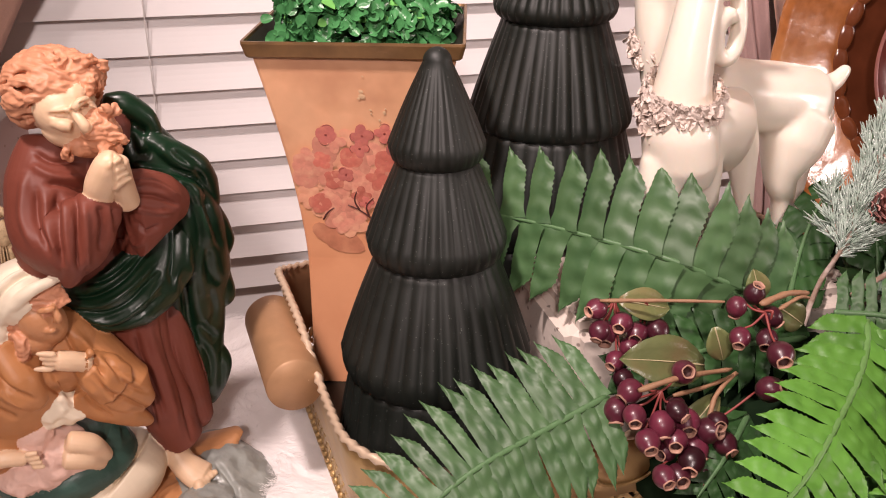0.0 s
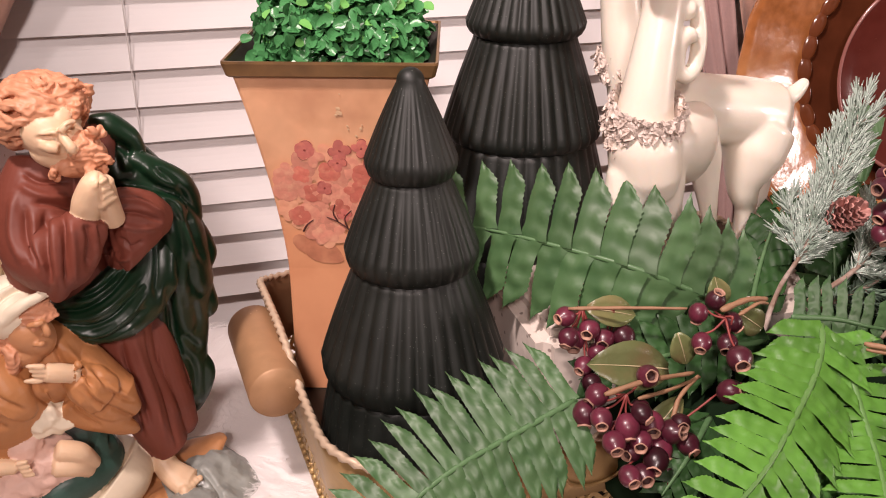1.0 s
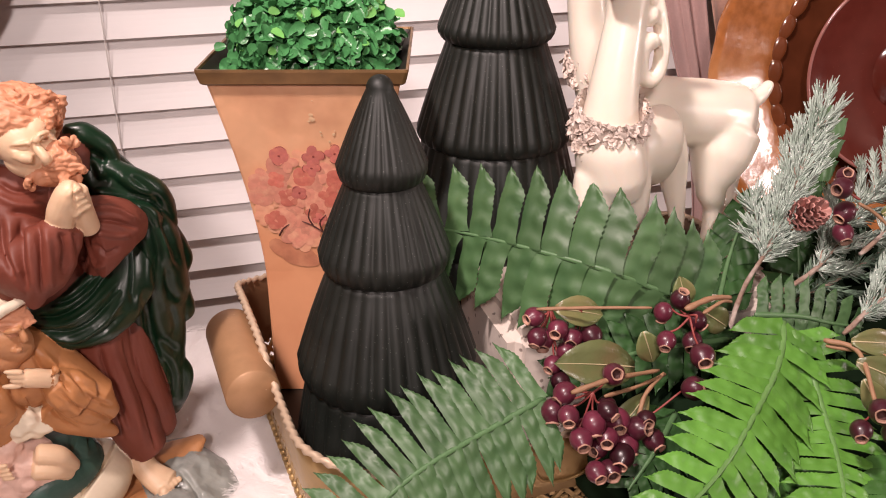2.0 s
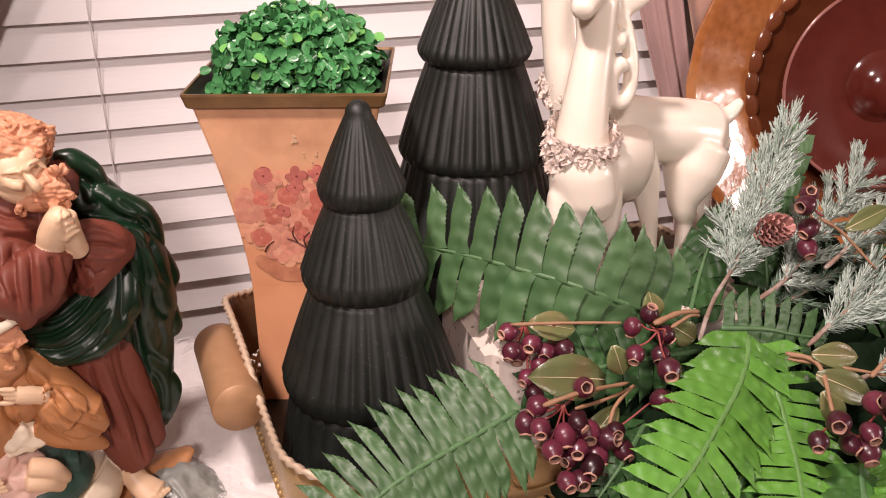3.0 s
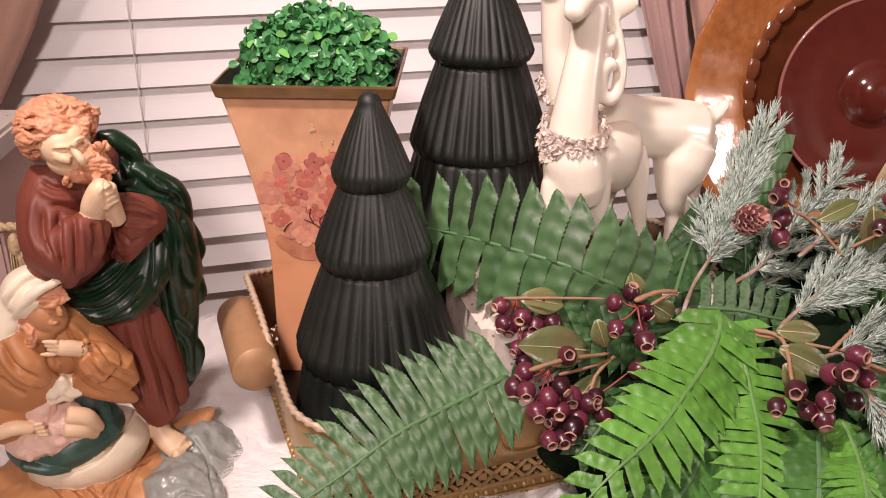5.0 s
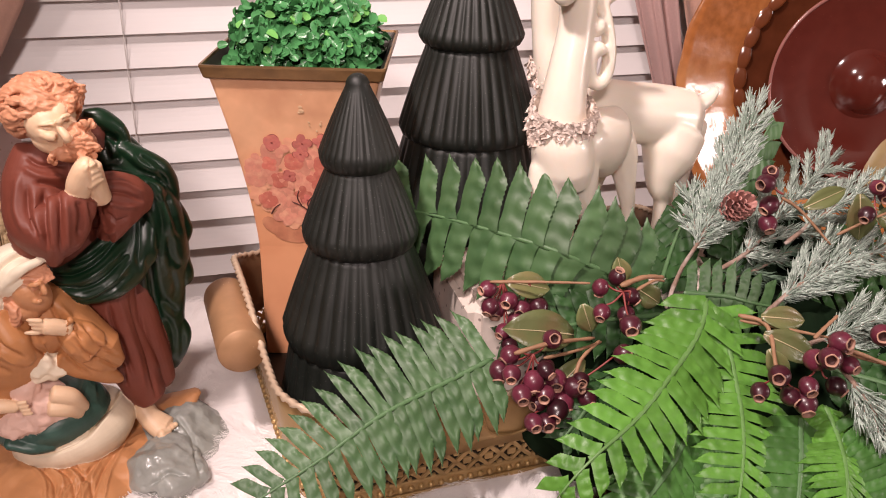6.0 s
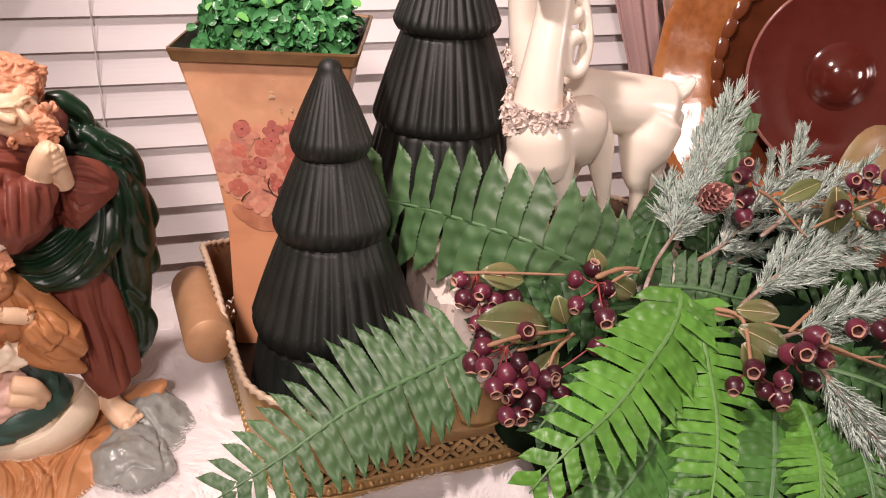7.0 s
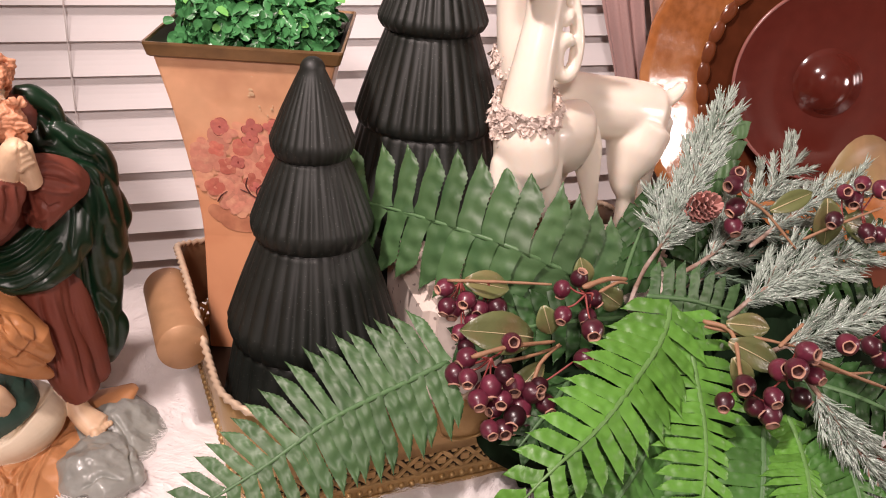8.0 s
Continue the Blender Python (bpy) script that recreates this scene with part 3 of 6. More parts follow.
    u = (z - PZ0) / (PZ1 - PZ0)
    return 0.0505 + 0.0325 * max(0.0, (u - 0.38) / 0.62) ** 1.5


def square_loft(levels, inset=0.0, r=0.003):
    V, F, n = [], [], 12
    for z, w in levels:
        for cx, cy, a0 in ((1, 1, 0), (-1, 1, 90), (-1, -1, 180), (1, -1, 270)):
            for i in range(3):
                a = radians(a0 + 45 * i)
                V.append(PT @ Vector((cx * (w - r) + r * math.cos(a), cy * (w - r) + r * math.sin(a), z)))
    for k in range(len(levels) - 1):
        for i in range(n):
            F.append((k * n + i, k * n + (i + 1) % n, (k + 1) * n + (i + 1) % n, (k + 1) * n + i))
    return V, F


zs = [PZ0 + (PZ1 - 0.011 - PZ0) * k / 22 for k in range(23)]
body = square_loft([(z, flare(z)) for z in zs] + [(z, flare(z) - 0.0015) for z in reversed(zs[14:])])
part("body", body, M["tin"], planter, smooth=False)
part("rim", square_loft([(PZ1 - 0.0135, 0.0825), (PZ1 - 0.012, 0.0842), (PZ1 - 0.002, 0.0868), (PZ1, 0.0866), (PZ1, 0.0845), (PZ1 - 0.013, 0.0812)]),
     M["tin_rim"], planter, "dark worn bronze rim", smooth=False)
part("lining", square_loft([(PZ1 - 0.002, 0.0838), (PZ1 - 0.012, flare(PZ1 - 0.012) - 0.003), (PZ1 - 0.04, flare(PZ1 - 0.04) - 0.003), (PZ1 - 0.041, 0.002)]), M["tin_in"], planter, smooth=False)


def on_front(x, z, lift=0.0006):
    """A point on the planter's front face, x to the right of its middle."""
    return PT @ Vector((x, -flare(z) - lift, z))


def painted(x, z, size, turn, n=9):
    """A flat daub of paint on the front face."""
    V = [on_front(x, z, 0.0010)]
    for i in range(n):
        a = turn + 2 * math.pi * i / n
        r = size * (1.0 + 0.16 * math.cos(2 * a + turn * 3))
        V.append(on_front(x + r * math.cos(a), z + r * math.sin(a), 0.0008))
    return V, [(0, 1 + i, 1 + (i + 1) % n) for i in range(n)]


rng = random.Random(11)


def floret(tone, fx, fz, t0, sz, lift):
    """Four overlapping round petals, daubed in one tone, the darker ones with a deeper outline and heart."""
    def raised(vf, h):
        return [Vector(v) + (PT.to_3x3() @ Vector((0, -h, 0))) for v in vf[0]], vf[1]

    spread = 0.0058 * sz
    at = [(fx + spread * math.cos(t0 + j * 1.57), fz + spread * math.sin(t0 + j * 1.57)) for j in range(4)]
    petals = [painted(px, pz, 0.0060 * sz * rng.uniform(0.85, 1.1), t0 + j, 13) for j, (px, pz) in enumerate(at)]
    flower = part("painted_flower", raised(join(*petals), lift), M[("petal_ghost", "petal_pale", "petal_mid", "petal")[tone]], planter, smooth=False)
    if tone > 2:
        for j in range(0, 4, 2):
            px, pz = at[j]
            r = 0.0058 * sz
            arc = [on_front(px + r * math.cos(w), pz + r * math.sin(w), 0.0010 + lift) for w in [t0 + j * 1.57 + q for q in (-1.1, -0.5, 0.1, 0.7, 1.2)]]
            part("painted_outline", tube(arc, [0.0001, 0.00026, 0.0001], 4, 10), M["petal_line"], flower)
        part("painted_heart", raised(painted(fx, fz, 0.0011, t0, 7), lift + 0.0003), M["petal_line"], flower, smooth=False)


blooms = []
for k in range(64):
    a, q = rng.uniform(0, 2 * math.pi), math.sqrt(rng.random())
    blooms.append((0 if k < 36 else 1, -0.006 + 0.046 * q * math.cos(a), 0.966 + 0.043 * q * math.sin(a), rng.uniform(0, 6), rng.uniform(0.8, 1.15)))
blooms += [(2, x, z, x * 90, 0.9 * sz) for x, z, sz in ((-0.007, 0.988, 1.0), (-0.022, 0.967, 1.0), (0.015, 0.968, 1.05), (-0.036, 0.944, 1.0), (0.022, 0.985, 1.0), (-0.031, 0.985, 0.8), (0.000, 0.952, 0.85))]
blooms += [(3, x, z, x * 70, 0.82 * sz) for x, z, sz in ((-0.0266, 1.0085, 1.0), (0.0030, 1.0080, 1.05), (0.0005, 0.9965, 0.85), (0.0215, 1.0105, 0.95), (0.030, 0.998, 0.9), (-0.012, 0.972, 0.75), (0.004, 0.945, 0.7))]
for k, (tone, fx, fz, t0, sz) in enumerate(blooms):
    floret(tone, fx, fz, t0, sz, 0.000014 * k)
for c in ([(0.024, 0.914), (0.010, 0.928), (-0.002, 0.938), (-0.012, 0.943)], [(0.006, 0.932), (0.004, 0.942), (0.010, 0.950)],
          [(-0.002, 0.938), (-0.006, 0.947), (-0.004, 0.956)], [(0.010, 0.928), (0.016, 0.938)], [(-0.034, 0.928), (-0.030, 0.935), (-0.024, 0.940)]):
    part("painted_twig", tube([on_front(x, z, 0.0020) for x, z in c], [0.0009, 0.0007, 0.0005], 5, 14), M["twigpaint"], planter)


def painted_leaf(x, z, length, wide, turn, lift):
    """A pointed leaf daubed on the front face."""
    V, n = [], 14
    for k in range(n):
        w = 2 * math.pi * k / n
        u, v = math.cos(w) * length, math.sin(w) * wide * (1 - 0.35 * math.cos(w))
        V.append(on_front(x + u * math.cos(turn) - v * math.sin(turn), z + u * math.sin(turn) + v * math.cos(turn), lift))
    part("painted_leaf", (V, [tuple(range(n))]), M["leafpaint"], planter, smooth=False)


painted_leaf(-0.016, 0.9065, 0.019, 0.012, -0.5, 0.0007)
painted_leaf(-0.034, 0.913, 0.013, 0.007, -0.9, 0.0008)
painted_leaf(0.012, 0.916, 0.013, 0.006, 0.7, 0.0009)
for x, z, s in ((0.004, 1.047, 0.0020), (0.0045, 1.043, 0.0026), (0.002, 1.041, 0.0012), (0.011, 1.031, 0.0012), (0.0115, 1.028, 0.001), (0.022, 1.029, 0.0016), (0.023, 1.032, 0.0009), (0.018, 1.022, 0.0012), (0.006, 1.060, 0.0008)):
    part("paint_chip", painted(x, z, s, x * 50, 7), M["chip"], planter, smooth=False)

# boxwood filling
rng = random.Random(21)
MOUND = Vector((0.191, -0.317, 1.068))


def leaf_disc(seed, n=10):
    r = random.Random(seed)
    V = [(0.5, 0, -0.04)]
    for i in range(n):
        a = 2 * math.pi * i / n
        q = 0.5 * (1 - 0.1 * math.cos(a) + 0.04 * r.uniform(-1, 1))
        V.append((0.5 + q * math.cos(a), (0.84 + 0.12 * math.cos(a)) * q * math.sin(a), 0.16 * abs(math.sin(a)) + 0.10 * math.cos(a) - 0.06 * math.cos(2 * a)))
    V += [(-0.12, 0.03, -0.05), (-0.12, -0.03, -0.05)]
    F = [(0, 1 + i, 1 + (i + 1) % n) for i in range(n)] + [(1 + n // 2, n + 1, n + 2)]
    return V, F


boxwood = thing("boxwood_mound", tuple(MOUND), "bright green artificial boxwood mound filling the planter", "artificial plant")
# Core of the mound, its near-black colour standing for shade between leaves.
part("inner_foliage", moved(blob((0, 0, 0), (0.061, 0.061, 0.058), n=30, rough=0.010, size=60), Matrix.Translation(MOUND) @ pose(0, 0, 0, 0, 0, -17)), M["gap_shade"], boxwood)
discs = [(mesh("leaf", leaf_disc(k), M["box_leaf"]), mesh("leaf", leaf_disc(k + 9), M["box_pale"]), leaf_disc(k)) for k in range(3)]
spare = []
turn17 = pose(0, 0, 0, 0, 0, -17).to_3x3()
for k in range(2500):
    u, w = rng.random(), rng.uniform(0, 2 * math.pi)
    el = math.asin(u ** 0.8)
    d = Vector((math.cos(el) * math.cos(w), math.cos(el) * math.sin(w), math.sin(el)))
    sq = 1 / max(abs(d.x), abs(d.y), 0.82)
    rad = rng.uniform(0.8, 1.12) + 0.10 * noise.noise(d * 4)
    p = MOUND + turn17 @ Vector((d.x * 0.064 * sq * rad, d.y * 0.064 * sq * rad, d.z * 0.070 * rad))
    nrm = (turn17 @ d * 0.8 + Vector((rng.uniform(-0.9, 0.9), rng.uniform(-1.1, 0.7), rng.uniform(-0.4, 0.8)))).normalized()
    ahead = nrm.cross(Vector((rng.uniform(-1, 1), rng.uniform(-1, 1), rng.uniform(-1, 1)))).normalized()
    s = rng.uniform(0.0080, 0.0135)
    m = place_dir(p, ahead, nrm, s, s, s)
    if k < 300 and (p.y < -0.29 or d.z > 0.5):
        which = discs[k % 3]
        piece("leaf", which[1] if rng.random() < 0.45 + 0.25 * d.z else which[0], boxwood, m)
    else:
        spare.append(moved(discs[k % 3][2], m))
tagged(part("small_leaves", join(*spare), M["box_leaf"], boxwood), kind="stuff")


# ---------------------------------------------------------------- ribbed glass trees
def ribbed_tree(name, x, y, tiers, ribs, label):
    """tiers: (radius at the top, radius at the flare, height of the top, height of the flare), from the top down."""
    tree = thing(name, (x, y, TBASE + 0.006), label, "decorative tree", "black glass trees")
    n = ribs * 8
    for k, (r0, r1, z0, z1) in enumerate(tiers):
        prof, sharp = [], []
        zt = z0
        if k == 0:
            for i in range(9):
                a = math.pi / 2 * i / 8
                prof.append((max(0.0004, r0 * math.sin(a)), z0 - r0 * (1 - math.cos(a))))
                sharp.append(0.0)
            zt = z0 - r0
        else:
            prof.append((r0 * 0.985, z0 + 0.004))
            sharp.append(0.3)
        for i in range(1, 15):
            u = i / 14
            prof.append((r0 + (r1 - r0) * (u + 0.035 * math.sin(math.pi * u)), zt + (z1 - zt) * u))
            sharp.append(min(1.0, u * 3 if k == 0 else 0.35 + u))
        last = k + 1 == len(tiers)
        nxt, low = (r1 * 0.9, z1 - 0.003) if last else (tiers[k + 1][0], tiers[k + 1][2])
        for u in (0.25, 0.6, 0.85, 1.0):
            prof.append((r1 + (nxt - r1) * u ** 1.7, z1 + (low - z1) * math.sin(u * math.pi / 2)))
            sharp.append(1 - 0.65 * u)

        depth = (0.030, 0.042, 0.050, 0.054, 0.056)[k]

        def wave(a, j):
            c = 0.5 + 0.5 * math.cos(ribs * a + 0.25 * math.sin(5 * a + k))
            return 1 - depth * sharp[j] * (1 - c ** 0.5)

        part("tier", moved(revolve(prof, n, wave), Matrix.Translation((x, y, 0))), M["black"], tree)
    return tree


ribbed_tree("glass_tree", 0.213, -0.474, [(0.0105, 0.0362, 1.099, 1.030), (0.0300, 0.0540, 1.016, 0.957), (0.0470, 0.0765, 0.941, 0.861), (0.0700, 0.0850, 0.842, 0.762)], 30,
            "small matte black ribbed glass tree standing in the tray")
ribbed_tree("glass_tree", 0.364, -0.317, [(0.012, 0.030, 1.232, 1.176), (0.026, 0.0560, 1.163, 1.096), (0.0470, 0.0765, 1.084, 0.998), (0.0705, 0.0930, 0.987, 0.900), (0.085, 0.101, 0.885, 0.762)], 32,
            "tall matte black ribbed glass tree standing in the tray")


# ---------------------------------------------------------------- nativity figurine
def folds(n, amp, twist=0.0, seed=0.0):
    """Draped cloth: ridges round a limb that drift as they run along it."""
    return lambda a, u: 1 + amp * math.sin(n * a + twist * u + seed) + 0.5 * amp * math.sin(2.3 * n * a - twist * 1.4 * u + 2 * seed)


def figurine():
    """A kneeling and a standing robed figure over a crib, all one painted casting."""
    bits, strokes = [], []

    def add(vf, m):
        bits.append((vf, m))

    def crease(kinds, width, amp, *line):
        """A carved fold: its line, its half width and how far it stands out (or is cut in). Folds are cut from the front, slightly from above."""
        strokes.append((kinds.split(), width, amp, [(p.dot(across), p.dot(rise)) for p in spline(line, 4 * len(line))]))

    depth = Vector((-0.077, 0.895, -0.436)).normalized()
    across = depth.cross(Vector((0, 0, 1))).normalized()
    rise = across.cross(depth)

    order = ["robe", "cloak", "hair", "skin", "gown", "veil", "swaddle", "blanket", "ground_tan", "rock", "skin_tan", "cushion"]
    rng = random.Random(3)
    # ground, with a fold of it behind the foot, and the rock
    add(blob((-0.066, -0.482, FUR + 0.004), (0.088, 0.092, 0.020), n=44, rough=0.003, size=35,
             ridge=lambda a, th: 1 + 0.05 * math.sin(9 * a)), "ground_tan")
    add(blob((-0.018, -0.44, FUR + 0.008), (0.040, 0.04, 0.024), (0, 0, 20), n=36, rough=0.003, size=45), "ground_tan")
    add(blob((0.0316, -0.4620, 0.7407), (0.046, 0.058, 0.033), (8, 6, 14), n=44, rough=0.006, size=38), "rock")
    add(blob((0.0111, -0.4880, 0.7297), (0.036, 0.040, 0.026), (0, 0, 14), n=36, rough=0.006, size=45), "rock")
    add(blob((0.0209, -0.5257, 0.7570), (0.036, 0.040, 0.021), (0, 0, 30), n=40, rough=0.006, size=40), "rock")
    add(tube([(0.0020, -0.4520, 0.7698), (0.0294, -0.4420, 0.7701), (0.0547, -0.4340, 0.7759)], [(0.022, 0.009), (0.018, 0.007), (0.006, 0.003)], 20, 18), "ground_tan")
    add(tube([(0.0151, -0.4620, 0.7660), (0.0345, -0.4500, 0.7678), (0.0528, -0.4380, 0.7754)], [(0.012, 0.007), (0.010, 0.006), (0.004, 0.004)], 16, 14), "ground_tan")
    # standing figure: skirt and body of the robe
    add(tube([(-0.0153, -0.4560, 0.9163), (-0.0121, -0.4570, 0.8716), (-0.0020, -0.4580, 0.8270), (0.0097, -0.4580, 0.7910)],
             [(0.026, 0.024), (0.0235, 0.021), (0.0235, 0.021), (0.020, 0.016)], 40, 30), "robe")
    add(tube([(0.0075, -0.4460, 0.9113), (0.0138, -0.4450, 0.8643), (0.0187, -0.4440, 0.8248), (0.0243, -0.4440, 0.7960)], [(0.012, 0.012), (0.013, 0.013), (0.014, 0.014), (0.012, 0.010)], 24, 16), "robe")
    add(tube([(-0.0302, -0.4550, 1.0454), (-0.0348, -0.4560, 1.0199), (-0.0364, -0.4560, 0.9856), (-0.0356, -0.4560, 0.9445)],
             [(0.024, 0.022), (0.040, 0.028), (0.040, 0.030), (0.034, 0.028)], 40, 30), "robe")
    add(tube([(-0.0155, -0.4520, 1.0691), (-0.0123, -0.4500, 1.0542), (-0.0122, -0.4520, 1.0382)], [0.012, 0.015, 0.014], 24, 14), "robe")
    # the arm whose sleeve hangs in deep folds
    add(tube([(-0.0442, -0.4680, 1.0486), (-0.0523, -0.4820, 1.0265), (-0.0537, -0.4970, 1.0009), (-0.0413, -0.5100, 0.9946), (-0.0242, -0.5140, 1.0132), (-0.0185, -0.5120, 1.0234)],
             [(0.022, 0.022), (0.0265, 0.026), (0.026, 0.026), (0.024, 0.026), (0.016, 0.020), (0.011, 0.013)], 36, 36), "robe")
    add(tube([(-0.0342, -0.5130, 1.0138), (-0.0392, -0.5100, 0.9920), (-0.0453, -0.5030, 0.9715)], [(0.020, 0.013), (0.026, 0.014), (0.020, 0.008)], 36, 20), "robe")
    add(tube([(-0.0626, -0.4970, 0.9959), (-0.0576, -0.5000, 0.9800), (-0.0475, -0.5020, 0.9713)], [(0.018, 0.018), (0.018, 0.016), (0.010, 0.010)], 24, 16), "robe")
    # the other sleeve, open towards the wrist
    add(tube([(0.0314, -0.4620, 0.9944), (0.0185, -0.4740, 1.0004), (0.0071, -0.4830, 1.0022), (-0.0048, -0.4930, 1.0014)],
             [(0.006, 0.009), (0.014, 0.021), (0.015, 0.028), (0.011, 0.033)], 36, 26), "robe")
    add(tube([(0.0019, -0.4740, 0.9892), (-0.0049, -0.4780, 0.9767), (-0.0090, -0.4780, 0.9666)], [(0.014, 0.010), (0.010, 0.009), (0.004, 0.004)], 24, 14), "robe")
    # hands, folded
    add(tube([(-0.0218, -0.5110, 1.0175), (-0.0166, -0.5180, 1.0346), (-0.0098, -0.5220, 1.0478), (-0.0039, -0.5210, 1.0542)], [(0.0090, 0.0085), (0.0100, 0.0095), (0.0095, 0.0090), (0.005, 0.005)], 18, 20), "skin")
    add(tube([(-0.0031, -0.5000, 1.0120), (-0.0049, -0.5090, 1.0267), (-0.0048, -0.5160, 1.0407), (-0.0029, -0.5180, 1.0509)], [(0.0080, 0.0080), (0.0085, 0.0085), (0.0075, 0.0085), (0.005, 0.006)], 18, 20), "skin")
    for f in range(4):
        add(tube([(-0.0127, -0.5270, 1.0448), (-0.0078, -0.5295, 1.0510), (-0.0015, -0.5260, 1.0527)], [0.0028, 0.0026, 0.0018], 8, 9) if f == 0 else
            moved(tube([(-0.0127, -0.5270, 1.0448), (-0.0076, -0.5290, 1.0499), (-0.0010, -0.5250, 1.0506)], [0.0028, 0.0026, 0.0018], 8, 9), Matrix.Translation((0.0012 * f, 0.0012 * f, -0.0042 * f))), "skin")
    # head: face turned down, with brow, nose, eye sockets and cheek
    add(blob((-0.0378, -0.4840, 1.0815), (0.022, 0.021, 0.025), (20, -18, 0), n=30), "skin")
    add(blob((-0.0316, -0.5010, 1.0758), (0.0200, 0.0135, 0.0165), (12, 28, 8), n=32), "skin")
    add(blob((-0.0339, -0.5000, 1.0642), (0.0150, 0.0095, 0.0105), (12, 24, 8), n=24), "skin")
    add(blob((-0.0265, -0.5000, 1.0855), (0.0085, 0.0095, 0.0110), (0, 18, 0), n=24), "skin")
    add(tube([(-0.0269, -0.5100, 1.0824), (-0.0234, -0.5150, 1.0768), (-0.0202, -0.5175, 1.0714), (-0.0225, -0.5130, 1.0683)], [0.0022, 0.0032, 0.0036, 0.0024], 14, 14), "skin")
    add(tube([(-0.0467, -0.5050, 1.0818), (-0.0370, -0.5130, 1.0810), (-0.0276, -0.5155, 1.0824)], [0.0014, 0.0023, 0.0022], 10, 14), "skin")
    add(tube([(-0.0260, -0.5155, 1.0827), (-0.0206, -0.5140, 1.0866), (-0.0168, -0.5080, 1.0866)], [0.0024, 0.0028, 0.0018], 10, 12), "skin")
    add(tube([(-0.0398, -0.5100, 1.0734), (-0.0337, -0.5145, 1.0731), (-0.0280, -0.5160, 1.0715)], [0.0026, 0.0042, 0.0030], 12, 12), "skin")
    add(tube([(-0.0182, -0.5060, 1.0775), (-0.0165, -0.5080, 1.0745), (-0.0167, -0.5110, 1.0716)], [0.0024, 0.0034, 0.0026], 12, 12), "skin")
    # hair in wavy locks from the crown, with curls at the brow
    add(blob((-0.0403, -0.4800, 1.0868), (0.0268, 0.0255, 0.0222), (15, -20, 0), n=48), "hair")
    add(blob((-0.0547, -0.4780, 1.0786), (0.0150, 0.0180, 0.0170), (0, 20, 0), n=36), "hair")
    centre, pole, face = Vector((-0.0402, -0.4810, 1.0871)), Vector((0.84, -0.42, 0.12)).normalized(), Vector((0.42, -0.62, -0.66)).normalized()
    s1 = pole.cross(Vector((0, 0, 1))).normalized()
    s2 = s1.cross(pole)
    for k in range(58):
        phi = 2 * math.pi * k / 58 + rng.uniform(-0.05, 0.05)
        ph = rng.uniform(0, 6)
        lock = []
        for j in range(10):
            th = 2.8 - (2.3 + rng.uniform(-0.05, 0.05)) * j / 9
            w = phi + 0.17 * math.sin(j * 1.2 + ph)
            d = pole * math.cos(th) + (s1 * math.cos(w) + s2 * math.sin(w)) * math.sin(th)
            if d.dot(face) > 0.62:
                break
            lock.append(centre + Vector((d.x * 0.0290, d.y * 0.0275, d.z * 0.0242)) * (1 + 0.045 * math.sin(j * 1.9 + ph)))
        if len(lock) > 3:
            add(tube(lock, [0.0010, 0.0019, 0.0024, 0.0025, 0.0016], 7, 24), "hair")

    def curls(n, spot, reach, seed, r=0.0028):
        g = random.Random(seed)
        for _ in range(n):
            c = Vector(spot) + Vector((g.uniform(-1, 1) * reach[0], g.uniform(-1, 1) * reach[1], g.uniform(-1, 1) * reach[2]))
            a0, sz = g.uniform(0, 6), g.uniform(0.0022, 0.0042)
            arc = [c + Vector((sz * math.cos(a0 + w), -0.0007 * w, sz * math.sin(a0 + w))) for w in (0, 0.9, 1.8, 2.7)]
            add(tube(arc, [r * 0.6, r, r * 0.9, r * 0.5], 7, 11), "hair")

    add(blob((-0.0207, -0.4880, 1.0974), (0.0150, 0.0120, 0.0120), (0, 24, 0), n=28), "hair")
    curls(22, (-0.0192, -0.4970, 1.1002), (0.011, 0.004, 0.009), 1)
    curls(8, (-0.0147, -0.4940, 1.0944), (0.004, 0.004, 0.008), 2)
    curls(8, (-0.0574, -0.4870, 1.0757), (0.007, 0.005, 0.007), 3)
    # beard
    add(blob((-0.0129, -0.5050, 1.0632), (0.0120, 0.0110, 0.0170), (10, -16, 0), n=32), "hair")
    add(blob((-0.0241, -0.5000, 1.0568), (0.0150, 0.0100, 0.0095), (8, 14, 0), n=32), "hair")
    curls(16, (-0.0090, -0.5110, 1.0732), (0.007, 0.003, 0.008), 4, 0.0026)
    curls(20, (-0.0106, -0.5120, 1.0614), (0.009, 0.003, 0.009), 5, 0.0026)
    curls(16, (-0.0241, -0.5070, 1.0572), (0.012, 0.003, 0.006), 6, 0.0026)
    # cloak from the shoulder down the back
    add(tube([(-0.0088, -0.4420, 1.0597), (0.0032, -0.4400, 1.0353), (0.0197, -0.4380, 1.0059), (0.0306, -0.4340, 0.9696), (0.0334, -0.4280, 0.9288), (0.0328, -0.4250, 0.9068), (0.0300, -0.4220, 0.8587), (0.0302, -0.4200, 0.8151), (0.0299, -0.4200, 0.7983)],
             [(0.011, 0.012), (0.021, 0.020), (0.024, 0.024), (0.026, 0.026), (0.0245, 0.026), (0.0235, 0.022), (0.020, 0.018), (0.0155, 0.014), (0.006, 0.006)], 48, 60), "cloak")
    add(tube([(-0.0144, -0.4520, 1.0695), (-0.0010, -0.4520, 1.0669), (0.0098, -0.4500, 1.0561), (0.0162, -0.4480, 1.0406)], [0.005, 0.0080, 0.0085, 0.0070], 20, 24), "cloak")
